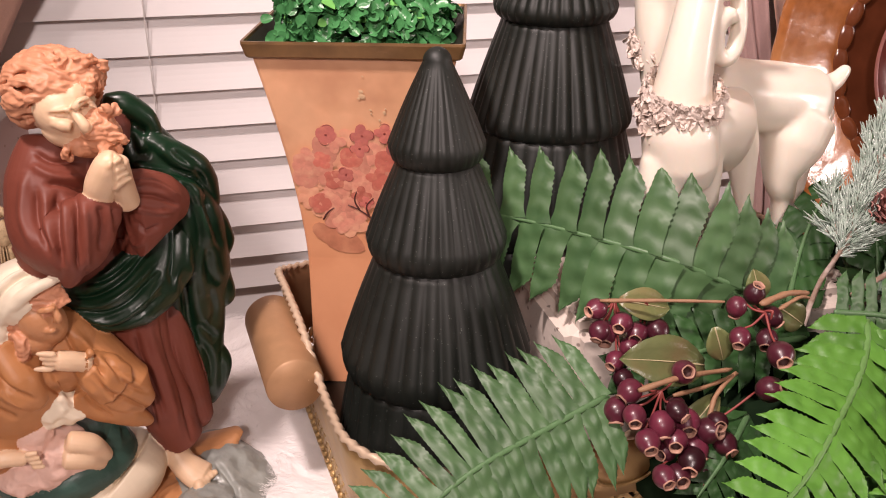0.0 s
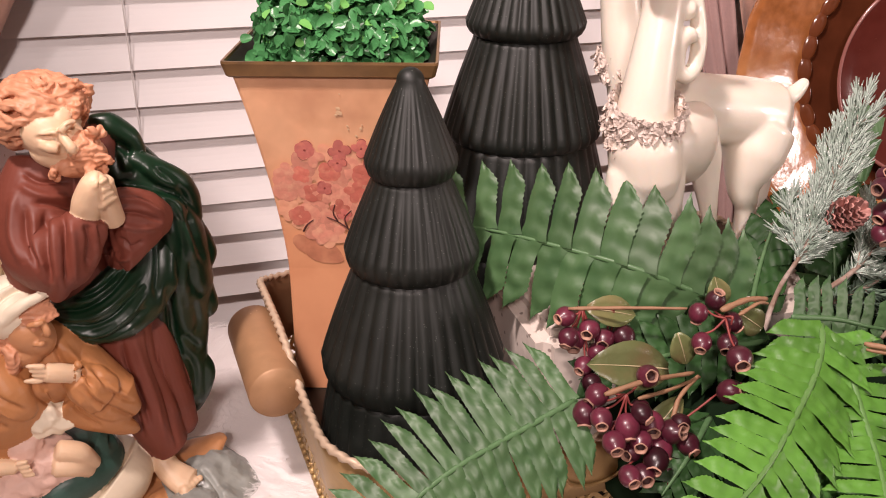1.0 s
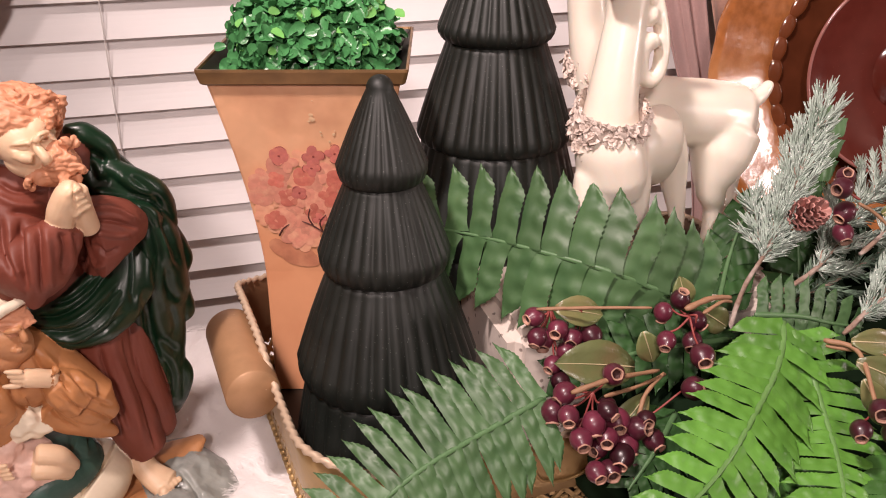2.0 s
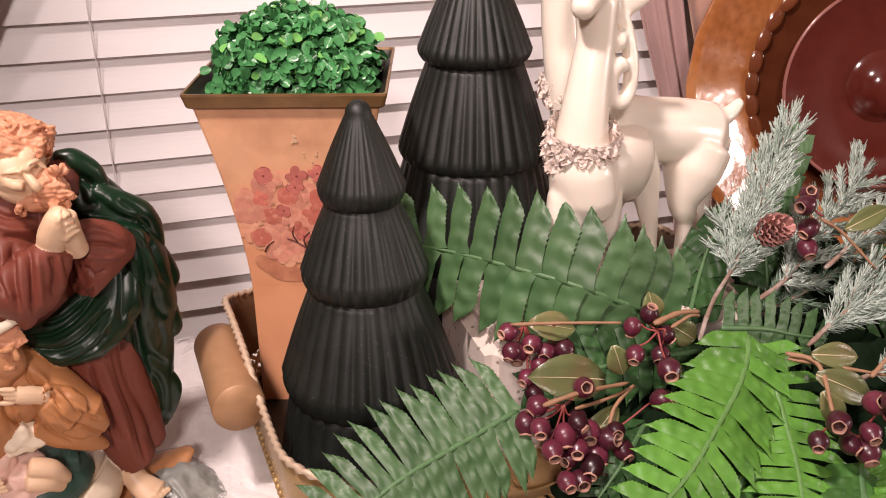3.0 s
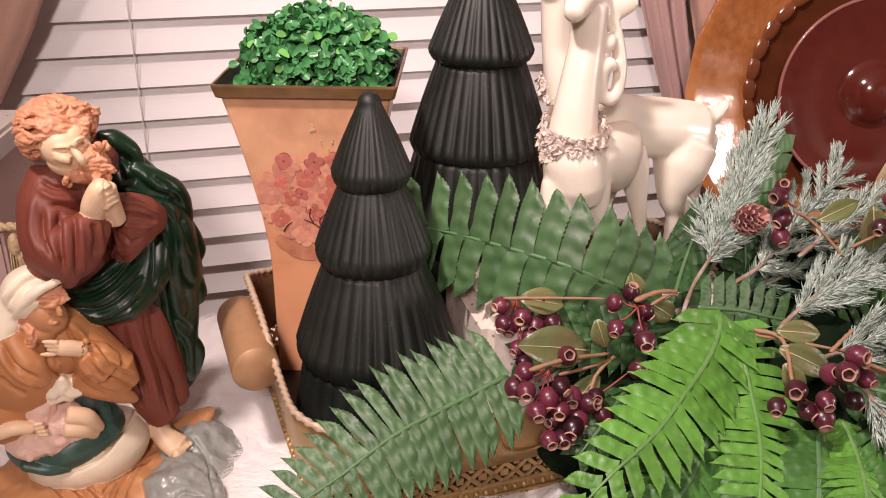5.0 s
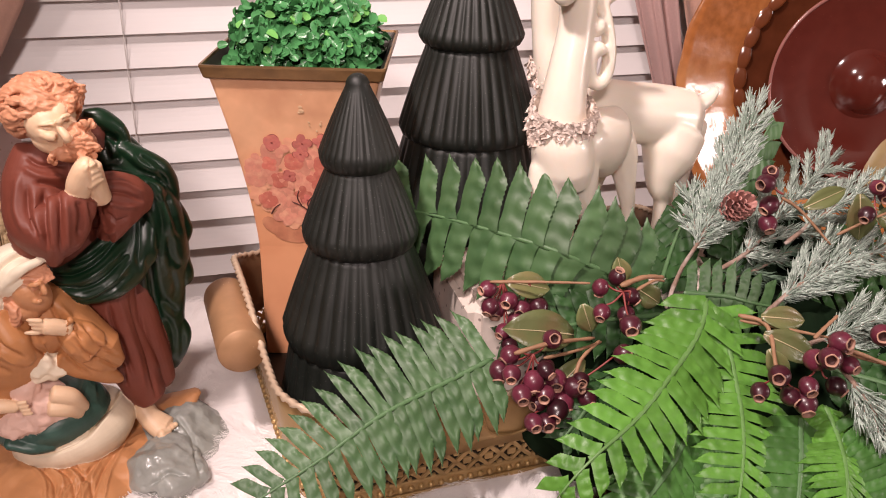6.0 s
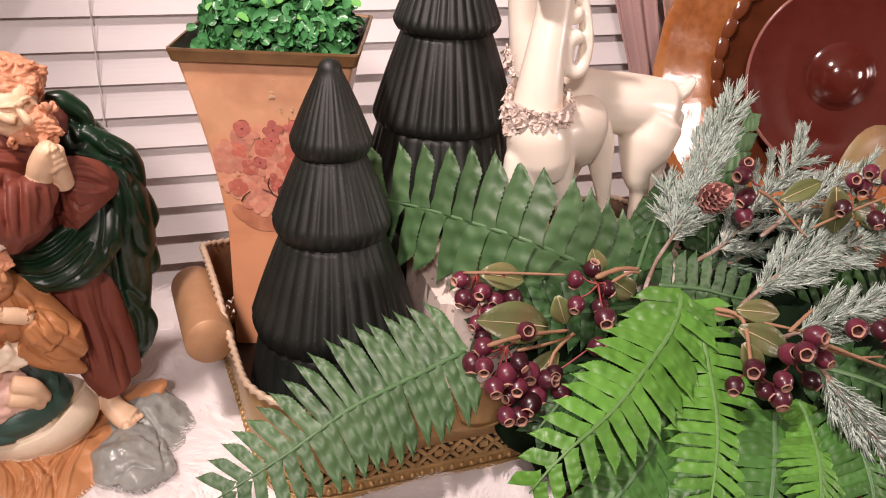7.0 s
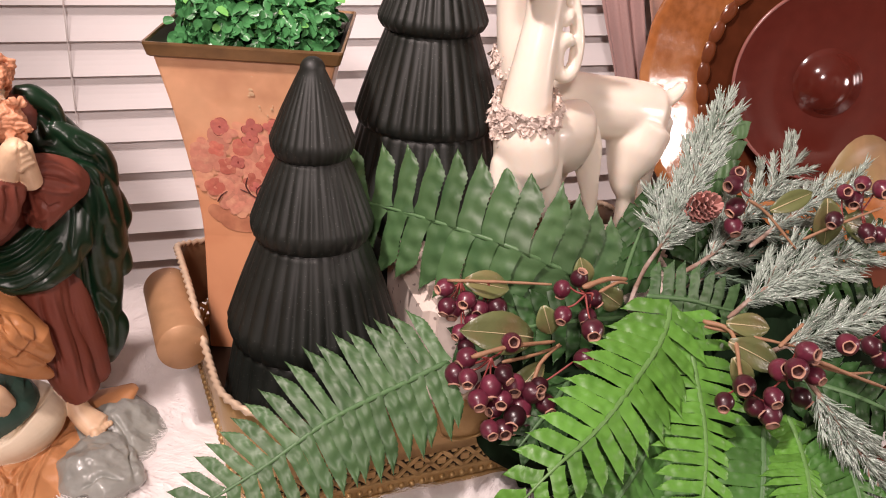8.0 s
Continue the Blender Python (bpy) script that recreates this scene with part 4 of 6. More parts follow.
    add(tube([(0.0079, -0.4520, 1.0438), (0.0260, -0.4520, 1.0298), (0.0406, -0.4460, 1.0165), (0.0473, -0.4380, 1.0008), (0.0502, -0.4320, 0.9774)], [0.007, 0.0095, 0.0100, 0.0090, 0.006], 20, 26), "cloak")
    add(tube([(-0.0007, -0.4580, 1.0249), (0.0198, -0.4580, 1.0134), (0.0340, -0.4520, 1.0010), (0.0384, -0.4440, 0.9782), (0.0355, -0.4400, 0.9504)], [0.006, 0.009, 0.0095, 0.0090, 0.006], 20, 26), "cloak")
    add(tube([(0.0446, -0.4340, 0.9918), (0.0524, -0.4300, 0.9630), (0.0564, -0.4280, 0.9469), (0.0480, -0.4300, 0.9308)], [0.006, 0.0085, 0.0075, 0.005], 18, 22), "cloak")
    add(tube([(0.0470, -0.4300, 0.9447), (0.0505, -0.4280, 0.9185), (0.0525, -0.4280, 0.9012), (0.0460, -0.4280, 0.8944)], [0.006, 0.0085, 0.0085, 0.005], 18, 22), "cloak")
    add(tube([(0.0318, -0.4320, 0.8982), (0.0468, -0.4280, 0.9020), (0.0537, -0.4260, 0.9048)], [0.006, 0.0070, 0.004], 16, 16), "cloak")
    add(tube([(0.0298, -0.4300, 0.8663), (0.0417, -0.4260, 0.8497), (0.0450, -0.4240, 0.8351), (0.0385, -0.4240, 0.8162), (0.0297, -0.4240, 0.8025)], [0.006, 0.0075, 0.0075, 0.0065, 0.004], 18, 24), "cloak")
    add(tube([(0.0191, -0.4480, 0.9460), (0.0155, -0.4440, 0.9033), (0.0164, -0.4400, 0.8643), (0.0193, -0.4360, 0.8296), (0.0263, -0.4300, 0.8051)], [0.008, 0.009, 0.009, 0.008, 0.004], 18, 28), "cloak")
    # cloak wound round the waist
    add(tube([(-0.0584, -0.4740, 0.9336), (-0.0362, -0.4860, 0.9355), (-0.0131, -0.4860, 0.9424), (0.0076, -0.4700, 0.9504), (0.0201, -0.4520, 0.9782)],
             [(0.010, 0.010), (0.013, 0.022), (0.014, 0.028), (0.012, 0.027), (0.009, 0.020)], 40, 34), "cloak")
    # bare foot
    add(tube([(-0.0002, -0.4640, 0.7917), (0.0065, -0.4740, 0.7809), (0.0163, -0.4820, 0.7742), (0.0240, -0.4860, 0.7723)], [(0.0095, 0.010), (0.0105, 0.010), (0.0130, 0.0085), (0.0120, 0.0065)], 20, 20), "skin")
    big, small = Vector((0.0176, -0.4940, 0.7727)), Vector((0.0300, -0.4840, 0.7738))
    for k in range(5):
        c = big.lerp(small, k / 4)
        r = (0.0046, 0.0036, 0.0033, 0.0030, 0.0027)[k]
        add(blob(c, (r, r * 1.25, r * 0.95), n=12), "skin")
    # kneeling figure
    add(blob((-0.0982, -0.4980, 0.8901), (0.036, 0.036, 0.048), (8, 6, 0), n=44), "gown")
    add(blob((-0.1136, -0.4900, 0.8528), (0.040, 0.036, 0.040), n=40), "gown")
    add(blob((-0.0619, -0.4920, 0.9070), (0.028, 0.024, 0.032), n=36), "gown")
    add(tube([(-0.0621, -0.4860, 0.9249), (-0.0435, -0.4920, 0.8973), (-0.0292, -0.4940, 0.8701), (-0.0137, -0.4900, 0.8494)], [(0.013, 0.015), (0.020, 0.022), (0.021, 0.026), (0.007, 0.012)], 36, 28), "gown")
    add(tube([(-0.0549, -0.5020, 0.8774), (-0.0380, -0.5020, 0.8631), (-0.0235, -0.4960, 0.8480), (-0.0102, -0.4900, 0.8335)], [(0.012, 0.016), (0.013, 0.014), (0.010, 0.010), (0.003, 0.004)], 28, 22), "gown")
    add(tube([(-0.0316, -0.5040, 0.8838), (-0.0387, -0.5120, 0.8966), (-0.0443, -0.5180, 0.9074)], [(0.018, 0.018), (0.015, 0.016), (0.0085, 0.0095)], 28, 18, folds(5, 0.06, 5)), "gown")
    add(tube([(-0.0981, -0.5120, 0.9258), (-0.0854, -0.5220, 0.9024), (-0.0779, -0.5200, 0.8805)], [(0.012, 0.012), (0.014, 0.014), (0.008, 0.008)], 24, 18), "gown")
    ring = [Vector((-0.0426, -0.5200, 0.9088)) + Vector((0.0028 * math.sin(w), -0.0082 * math.cos(w) * 0.6, 0.0082 * math.sin(w + 0.3))) for w in (0.2, 1.2, 2.2, 3.2, 4.2, 5.2, 6.3)]
    add(tube(ring, [0.0013, 0.0014, 0.0013], 8, 24), "gown")
    add(tube([(-0.0415, -0.5170, 0.9069), (-0.0523, -0.5240, 0.9139), (-0.0616, -0.5260, 0.9171)], [(0.0060, 0.0066), (0.0060, 0.0072), (0.0062, 0.0070)], 14, 12), "skin")
    base, tip = Vector((-0.0594, -0.5290, 0.9231)), Vector((-0.0714, -0.5300, 0.9262))
    for k in range(4):
        d = Vector((0.0010 * k * (1 if k < 3 else -1), 0.0004 * k, -0.0036 * k))
        add(tube([base + d, base.lerp(tip, 0.5) + d * 1.08, tip + d * 1.15], [0.0023, 0.0022, 0.0014], 8, 9), "skin")
    add(blob((-0.0667, -0.5130, 0.9404), (0.0150, 0.0140, 0.0195), (18, -18, 0), n=28), "skin_tan")
    add(blob((-0.0710, -0.5150, 0.9286), (0.0105, 0.0095, 0.0110), (10, -14, 0), n=22), "skin_tan")
    add(tube([(-0.0573, -0.5240, 0.9573), (-0.0542, -0.5270, 0.9487), (-0.0566, -0.5240, 0.9443)], [0.0020, 0.0028, 0.0018], 12, 10), "skin_tan")
    add(tube([(-0.0658, -0.5260, 0.9542), (-0.0599, -0.5280, 0.9558), (-0.0549, -0.5270, 0.9567)], [0.0016, 0.0024, 0.0016], 8, 9), "skin_tan")
    add(tube([(-0.0636, -0.5270, 0.9394), (-0.0593, -0.5290, 0.9410), (-0.0569, -0.5270, 0.9407)], [0.0014, 0.0022, 0.0014], 8, 8), "skin_tan")
    for k in range(6):
        add(tube([(-0.0506, -0.5160, 0.9674), (-0.0622, -0.5220, 0.9660), (-0.0762, -0.5200, 0.9537), (-0.0892, -0.5140, 0.9359)] if k == 0 else
                 [Vector(p) + Vector((0.0009 * k, -0.0004 * k, -0.0021 * k)) for p in ((-0.0508, -0.5160, 0.9664), (-0.0626, -0.5210, 0.9640), (-0.0758, -0.5200, 0.9521), (-0.0884, -0.5150, 0.9347))],
                 [0.0016, 0.0026, 0.0028, 0.0020], 8, 18), "hair")
    add(tube([(-0.0841, -0.5200, 0.9384), (-0.0798, -0.5240, 0.9326), (-0.0802, -0.5220, 0.9208), (-0.0849, -0.5180, 0.9137)], [0.0030, 0.0044, 0.0042, 0.002], 12, 14), "hair")
    add(blob((-0.0774, -0.5000, 0.9570), (0.0245, 0.0255, 0.0225), (-8, -24, 0), n=44), "veil")
    add(tube([(-0.0935, -0.5140, 0.9410), (-0.0804, -0.5230, 0.9584), (-0.0653, -0.5260, 0.9709), (-0.0509, -0.5200, 0.9735)], [0.0030, 0.0042, 0.0042, 0.0028], 14, 22), "veil")
    add(tube([(-0.0897, -0.4980, 0.9549), (-0.0968, -0.5060, 0.9386), (-0.1059, -0.5100, 0.9204), (-0.1144, -0.5080, 0.8984)], [(0.018, 0.018), (0.014, 0.014), (0.013, 0.011), (0.012, 0.008)], 28, 22), "veil")
    add(blob((-0.0755, -0.5060, 0.8691), (0.0250, 0.0120, 0.0140), (0, 8, 0), n=40, rough=0.006, size=65), "veil")
    # crib, blanket and child
    add(blob((-0.0599, -0.4740, 0.7798), (0.0560, 0.0480, 0.0330), (0, -12, 0), n=52), "cushion")
    add(blob((-0.0757, -0.4820, 0.8043), (0.0520, 0.0400, 0.0285), (6, -6, 0), n=44), "blanket")
    add(tube([(-0.0515, -0.4840, 0.8265), (-0.0405, -0.4820, 0.8171), (-0.0295, -0.4760, 0.8176)], [(0.018, 0.018), (0.017, 0.017), (0.007, 0.009)], 24, 18), "blanket")
    add(tube([(-0.1098, -0.5120, 0.8023), (-0.0874, -0.5140, 0.7943), (-0.0701, -0.5120, 0.7917)], [(0.010, 0.006), (0.012, 0.007), (0.008, 0.005)], 20, 16), "blanket")
    add(blob((-0.0799, -0.5020, 0.8280), (0.0360, 0.0200, 0.0225), (0, 14, 8), n=48, rough=0.005, size=48), "swaddle")
    add(blob((-0.0943, -0.5120, 0.8187), (0.0260, 0.0140, 0.0140), (0, 12, 8), n=40, rough=0.005, size=60), "swaddle")
    add(blob((-0.0880, -0.5120, 0.8510), (0.0150, 0.0120, 0.0130), n=30, rough=0.003, size=60), "swaddle")
    for a, b, c in (((-0.0661, -0.5180, 0.8469), (-0.0509, -0.5160, 0.8400), (-0.0426, -0.5040, 0.8193)), ((-0.0702, -0.5200, 0.8341), (-0.0557, -0.5180, 0.8302), (-0.0458, -0.5080, 0.8170))):
        add(tube([a, b, c], [0.0078, 0.0080, 0.0052], 16, 16), "skin")
    add(tube([(-0.1214, -0.5260, 0.8428), (-0.1049, -0.5280, 0.8465), (-0.0911, -0.5260, 0.8428)], [0.0065, 0.0060, 0.0050], 14, 14), "skin")
    for k in range(4):
        d = Vector((0.0008 * k, 0.0, -0.0034 * k))
        add(tube([Vector((-0.0910, -0.5290, 0.8483)) + d, Vector((-0.0829, -0.5300, 0.8493)) + d * 1.2], [0.0024, 0.0016], 8, 7), "skin")
    add(blob((-0.1143, -0.5120, 0.8467), (0.0140, 0.0140, 0.0150), n=24), "skin")
    add(blob((-0.1160, -0.5080, 0.8502), (0.0155, 0.0150, 0.0130), n=30, rough=0.004, size=120), "hair")

    # folds: first the sleeves and the robe
    R = "robe"
    crease(R, 0.0030, 0.0022, (-0.0610, -0.505, 1.0405), (-0.0664, -0.505, 1.0137), (-0.0626, -0.505, 0.9899))
    crease(R, 0.0022, -0.0026, (-0.0566, -0.505, 1.0288), (-0.0581, -0.505, 1.0059), (-0.0533, -0.505, 0.9854))
    crease(R, 0.0030, 0.0020, (-0.0511, -0.505, 1.0260), (-0.0526, -0.505, 1.0030), (-0.0488, -0.505, 0.9813))
    crease(R, 0.0020, -0.0028, (-0.0442, -0.505, 1.0253), (-0.0470, -0.505, 1.0024), (-0.0465, -0.505, 0.9762))
    crease(R, 0.0028, 0.0024, (-0.0390, -0.505, 1.0203), (-0.0414, -0.505, 0.9971), (-0.0427, -0.505, 0.9709))
    crease(R, 0.0018, -0.0028, (-0.0336, -0.505, 1.0197), (-0.0353, -0.505, 0.9965), (-0.0381, -0.505, 0.9704))
    crease(R, 0.0026, 0.0022, (-0.0287, -0.505, 1.0146), (-0.0306, -0.505, 0.9936), (-0.0338, -0.505, 0.9711))
    crease(R, 0.0018, -0.0024, (-0.0543, -0.505, 1.0554), (-0.0438, -0.505, 1.0479), (-0.0280, -0.505, 1.0477))
    crease(R, 0.0026, 0.0018, (-0.0576, -0.505, 1.0469), (-0.0453, -0.505, 1.0379), (-0.0278, -0.505, 1.0353))
    crease(R, 0.0018, -0.0022, (-0.0500, -0.505, 1.0327), (-0.0385, -0.505, 1.0305), (-0.0271, -0.505, 1.0260))
    crease(R, 0.0030, -0.0040, (-0.0197, -0.505, 1.0138), (-0.0185, -0.505, 0.9995), (-0.0231, -0.505, 0.9808))
    crease(R, 0.0020, -0.0024, (-0.0116, -0.505, 1.0130), (-0.0111, -0.505, 1.0011), (-0.0119, -0.505, 0.9869))
    crease(R, 0.0020, 0.0020, (-0.0001, -0.505, 1.0305), (0.0128, -0.465, 1.0093), (0.0281, -0.465, 0.9979))
    crease(R, 0.0016, -0.0022, (0.0007, -0.505, 1.0211), (0.0117, -0.465, 0.9995), (0.0264, -0.465, 0.9931))
    crease(R, 0.0022, 0.0020, (-0.0004, -0.505, 1.0119), (0.0082, -0.465, 0.9886), (0.0213, -0.465, 0.9873))
    crease(R, 0.0016, -0.0024, (-0.0016, -0.505, 1.0025), (0.0057, -0.505, 0.9946), (0.0114, -0.465, 0.9782))
    crease(R, 0.0020, 0.0016, (-0.0049, -0.505, 0.9933), (-0.0027, -0.505, 0.9859), (0.0049, -0.505, 0.9875))
    crease(R, 0.0022, -0.0030, (-0.0106, -0.505, 0.9184), (-0.0096, -0.505, 0.8984), (-0.0033, -0.505, 0.8714), (0.0007, -0.505, 0.8438))
    crease(R, 0.0030, 0.0020, (-0.0022, -0.505, 0.9200), (0.0009, -0.505, 0.8969), (0.0021, -0.455, 0.8404), (0.0052, -0.455, 0.7980))
    crease(R, 0.0020, -0.0024, (0.0080, -0.505, 0.9271), (0.0056, -0.455, 0.8711), (0.0110, -0.455, 0.8391), (0.0140, -0.455, 0.7932))
    crease(R, 0.0026, 0.0018, (0.0104, -0.455, 0.8796), (0.0133, -0.455, 0.8482), (0.0200, -0.455, 0.8120))
    crease(R, 0.0018, -0.0022, (-0.0162, -0.505, 0.9022), (-0.0104, -0.505, 0.8724), (-0.0055, -0.505, 0.8326))
    # the cloak
    K = "cloak"
    crease(K, 0.0032, -0.0022, (-0.0036, -0.505, 1.0811), (0.0077, -0.505, 1.0759), (0.0134, -0.465, 1.0501))
    crease(K, 0.0032, -0.0022, (0.0053, -0.505, 1.0728), (0.0070, -0.505, 1.0549), (0.0138, -0.465, 1.0358))
    crease(K, 0.0042, 0.0018, (-0.0010, -0.505, 1.0711), (0.0022, -0.505, 1.0485), (0.0124, -0.465, 1.0239))
    crease(K, 0.0032, -0.0022, (-0.0030, -0.505, 1.0557), (0.0071, -0.505, 1.0390), (0.0251, -0.465, 1.0204), (0.0420, -0.465, 1.0140))
    crease(K, 0.0039, 0.0017, (0.0187, -0.465, 1.0402), (0.0302, -0.465, 1.0272), (0.0447, -0.465, 1.0187))
    crease(K, 0.0032, -0.0020, (0.0270, -0.465, 1.0371), (0.0387, -0.465, 1.0241), (0.0481, -0.465, 1.0085))
    crease(K, 0.0032, -0.0023, (0.0286, -0.465, 1.0127), (0.0380, -0.465, 0.9970), (0.0398, -0.465, 0.9714), (0.0343, -0.465, 0.9406))
    crease(K, 0.0046, 0.0018, (0.0368, -0.465, 1.0070), (0.0436, -0.465, 0.9863), (0.0478, -0.465, 0.9602))
    crease(K, 0.0032, -0.0022, (0.0452, -0.465, 1.0013), (0.0496, -0.465, 0.9781), (0.0546, -0.465, 0.9594))
    crease(K, 0.0046, 0.0018, (0.0308, -0.465, 0.9926), (0.0303, -0.465, 0.9672), (0.0224, -0.465, 0.9367))
    crease(K, 0.0032, -0.0023, (0.0231, -0.465, 0.9833), (0.0205, -0.465, 0.9605), (0.0151, -0.465, 0.9323))
    crease(K, 0.0035, -0.0022, (0.0453, -0.465, 0.9578), (0.0457, -0.465, 0.9393), (0.0516, -0.465, 0.9279))
    crease(K, 0.0035, 0.0017, (0.0387, -0.465, 0.9611), (0.0389, -0.465, 0.9401), (0.0436, -0.465, 0.9180))
    crease(K, 0.0035, -0.0024, (0.0232, -0.455, 0.9487), (0.0231, -0.455, 0.9139), (0.0246, -0.455, 0.8807), (0.0262, -0.455, 0.8463))
    crease(K, 0.0046, 0.0018, (0.0318, -0.455, 0.9478), (0.0306, -0.455, 0.9130), (0.0357, -0.455, 0.8883))
    crease(K, 0.0035, -0.0022, (0.0425, -0.455, 0.9552), (0.0409, -0.455, 0.9265), (0.0448, -0.455, 0.9022), (0.0408, -0.455, 0.8876))
    crease(K, 0.0039, -0.0027, (0.0309, -0.455, 0.8920), (0.0377, -0.455, 0.8820), (0.0448, -0.455, 0.8748))
    crease(K, 0.0046, 0.0017, (0.0262, -0.455, 0.8712), (0.0291, -0.455, 0.8490), (0.0321, -0.455, 0.8262))
    crease(K, 0.0032, -0.0020, (0.0316, -0.455, 0.8736), (0.0375, -0.455, 0.8541), (0.0353, -0.455, 0.8322))
    # the swag at the waist
    crease(K, 0.0018, -0.0028, (-0.0518, -0.490, 0.9449), (-0.0349, -0.490, 0.9429), (-0.0151, -0.490, 0.9528), (0.0037, -0.490, 0.9723))
    crease(K, 0.0022, 0.0022, (-0.0515, -0.490, 0.9394), (-0.0336, -0.490, 0.9358), (-0.0138, -0.490, 0.9444), (0.0073, -0.490, 0.9638))
    crease(K, 0.0016, -0.0026, (-0.0477, -0.505, 0.9411), (-0.0303, -0.505, 0.9362), (-0.0126, -0.490, 0.9359), (0.0087, -0.490, 0.9555))
    crease(K, 0.0022, 0.0022, (-0.0429, -0.505, 0.9351), (-0.0267, -0.505, 0.9288), (-0.0096, -0.505, 0.9363), (0.0089, -0.490, 0.9472))
    crease(K, 0.0016, -0.0024, (-0.0359, -0.505, 0.9287), (-0.0227, -0.505, 0.9242), (-0.0055, -0.505, 0.9316), (0.0085, -0.490, 0.9375))
    crease(K, 0.0016, -0.0024, (-0.0359, -0.490, 0.9525), (-0.0214, -0.490, 0.9576), (-0.0058, -0.490, 0.9707))
    crease(K, 0.0020, 0.0020, (-0.0410, -0.490, 0.9491), (-0.0246, -0.490, 0.9512), (-0.0042, -0.490, 0.9651))
    # the kneeler's gown
    G = "gown"
    crease(G, 0.0018, -0.0026, (-0.0554, -0.505, 0.9271), (-0.0500, -0.505, 0.9098), (-0.0376, -0.505, 0.8996), (-0.0345, -0.505, 0.8877))
    crease(G, 0.0024, 0.0020, (-0.0499, -0.505, 0.9264), (-0.0391, -0.505, 0.9054), (-0.0273, -0.505, 0.8895), (-0.0104, -0.505, 0.8724))
    crease(G, 0.0016, -0.0026, (-0.0410, -0.505, 0.8915), (-0.0338, -0.505, 0.8760), (-0.0209, -0.505, 0.8652), (-0.0082, -0.505, 0.8513))
    crease(G, 0.0022, 0.0020, (-0.0468, -0.505, 0.8837), (-0.0372, -0.505, 0.8677), (-0.0220, -0.505, 0.8565))
    crease(G, 0.0016, -0.0024, (-0.0529, -0.505, 0.8818), (-0.0446, -0.505, 0.8660), (-0.0343, -0.505, 0.8540))
    crease(G, 0.0018, -0.0022, (-0.0323, -0.505, 0.9045), (-0.0234, -0.505, 0.8831), (-0.0096, -0.505, 0.8694))
    crease(G, 0.0018, -0.0026, (-0.1032, -0.505, 0.9145), (-0.0956, -0.505, 0.8939), (-0.0796, -0.505, 0.8801))
    crease(G, 0.0024, 0.0022, (-0.1068, -0.505, 0.9067), (-0.0969, -0.505, 0.8856), (-0.0830, -0.505, 0.8734))
    crease(G, 0.0018, -0.0024, (-0.1100, -0.505, 0.8876), (-0.1010, -0.505, 0.8748), (-0.0930, -0.505, 0.8678))
    crease(G, 0.0016, -0.0022, (-0.0705, -0.505, 0.9098), (-0.0712, -0.505, 0.8903), (-0.0639, -0.505, 0.8777))
    crease(G, 0.0020, 0.0018, (-0.0663, -0.505, 0.8924), (-0.0642, -0.505, 0.8835), (-0.0552, -0.505, 0.8735))
    # crib cushion, veil, ground
    for k in range(7):
        y = 0.0045 * k
        crease("cushion", 0.0011, -0.0016, *[(x + 0.004 * k, w, z + 0.9 * y) for x, w, z in ((-0.0934, -0.505, 0.7767), (-0.0687, -0.505, 0.7799), (-0.0453, -0.505, 0.7898), (-0.0277, -0.505, 0.8117))])
    crease("veil", 0.0014, -0.0018, (-0.0964, -0.490, 0.9410), (-0.0850, -0.490, 0.9557), (-0.0703, -0.490, 0.9647), (-0.0591, -0.490, 0.9647))
    crease("veil", 0.0014, -0.0016, (-0.0968, -0.490, 0.9518), (-0.0857, -0.490, 0.9651), (-0.0714, -0.490, 0.9714))
    crease("veil", 0.0018, 0.0016, (-0.0966, -0.490, 0.9464), (-0.0853, -0.490, 0.9611), (-0.0697, -0.490, 0.9686))
    crease("skin", 0.0013, -0.0020, (-0.0412, -0.505, 1.0749), (-0.0355, -0.505, 1.0741), (-0.0301, -0.505, 1.0741))
    crease("skin", 0.0011, -0.0018, (-0.0222, -0.505, 1.0800), (-0.0198, -0.505, 1.0803), (-0.0173, -0.505, 1.0814))
    crease("skin", 0.0009, -0.0012, (-0.0071, -0.505, 1.0470), (-0.0084, -0.505, 1.0358), (-0.0095, -0.505, 1.0244))
    for k in range(6):
        crease("ground_tan", 0.0016, -0.0024 if k % 2 else 0.0020, *[(p + 0.0075 * k, w, q - 0.0012 * k) for p, w, q in ((-0.1147, -0.505, 0.7778), (-0.0993, -0.505, 0.7699), (-0.0845, -0.505, 0.7556), (-0.0833, -0.505, 0.7390))])
        crease("ground_tan", 0.0014, -0.0022 if k % 2 else 0.0018, *[(p - 0.010 * k, w, q - 0.004 * k) for p, w, q in ((0.0017, -0.455, 0.7550), (-0.0153, -0.505, 0.7712), (-0.0304, -0.505, 0.7513), (-0.0382, -0.505, 0.7295))])
    crease("rock", 0.0016, -0.0030, (-0.0028, -0.455, 0.7140), (0.0136, -0.455, 0.7249), (0.0296, -0.455, 0.7183))
    crease("rock", 0.0016, -0.0030, (-0.0111, -0.455, 0.7013), (0.0005, -0.455, 0.7062), (-0.0028, -0.455, 0.6888))
    crease("rock", 0.0020, -0.0030, (0.0288, -0.455, 0.7671), (0.0404, -0.455, 0.7444), (0.0406, -0.455, 0.7161))

    vf = join(*[q[0] for q in bits])
    which = [order.index(m) for q, m in bits for _ in q[1]]
    rough = part("casting", vf, [M[k] for k in order], which=which)
    r = rough.modifiers.new("fuse", "REMESH")
    r.mode, r.voxel_size = "VOXEL", 0.00085
    sm = rough.modifiers.new("soften", "SMOOTH")
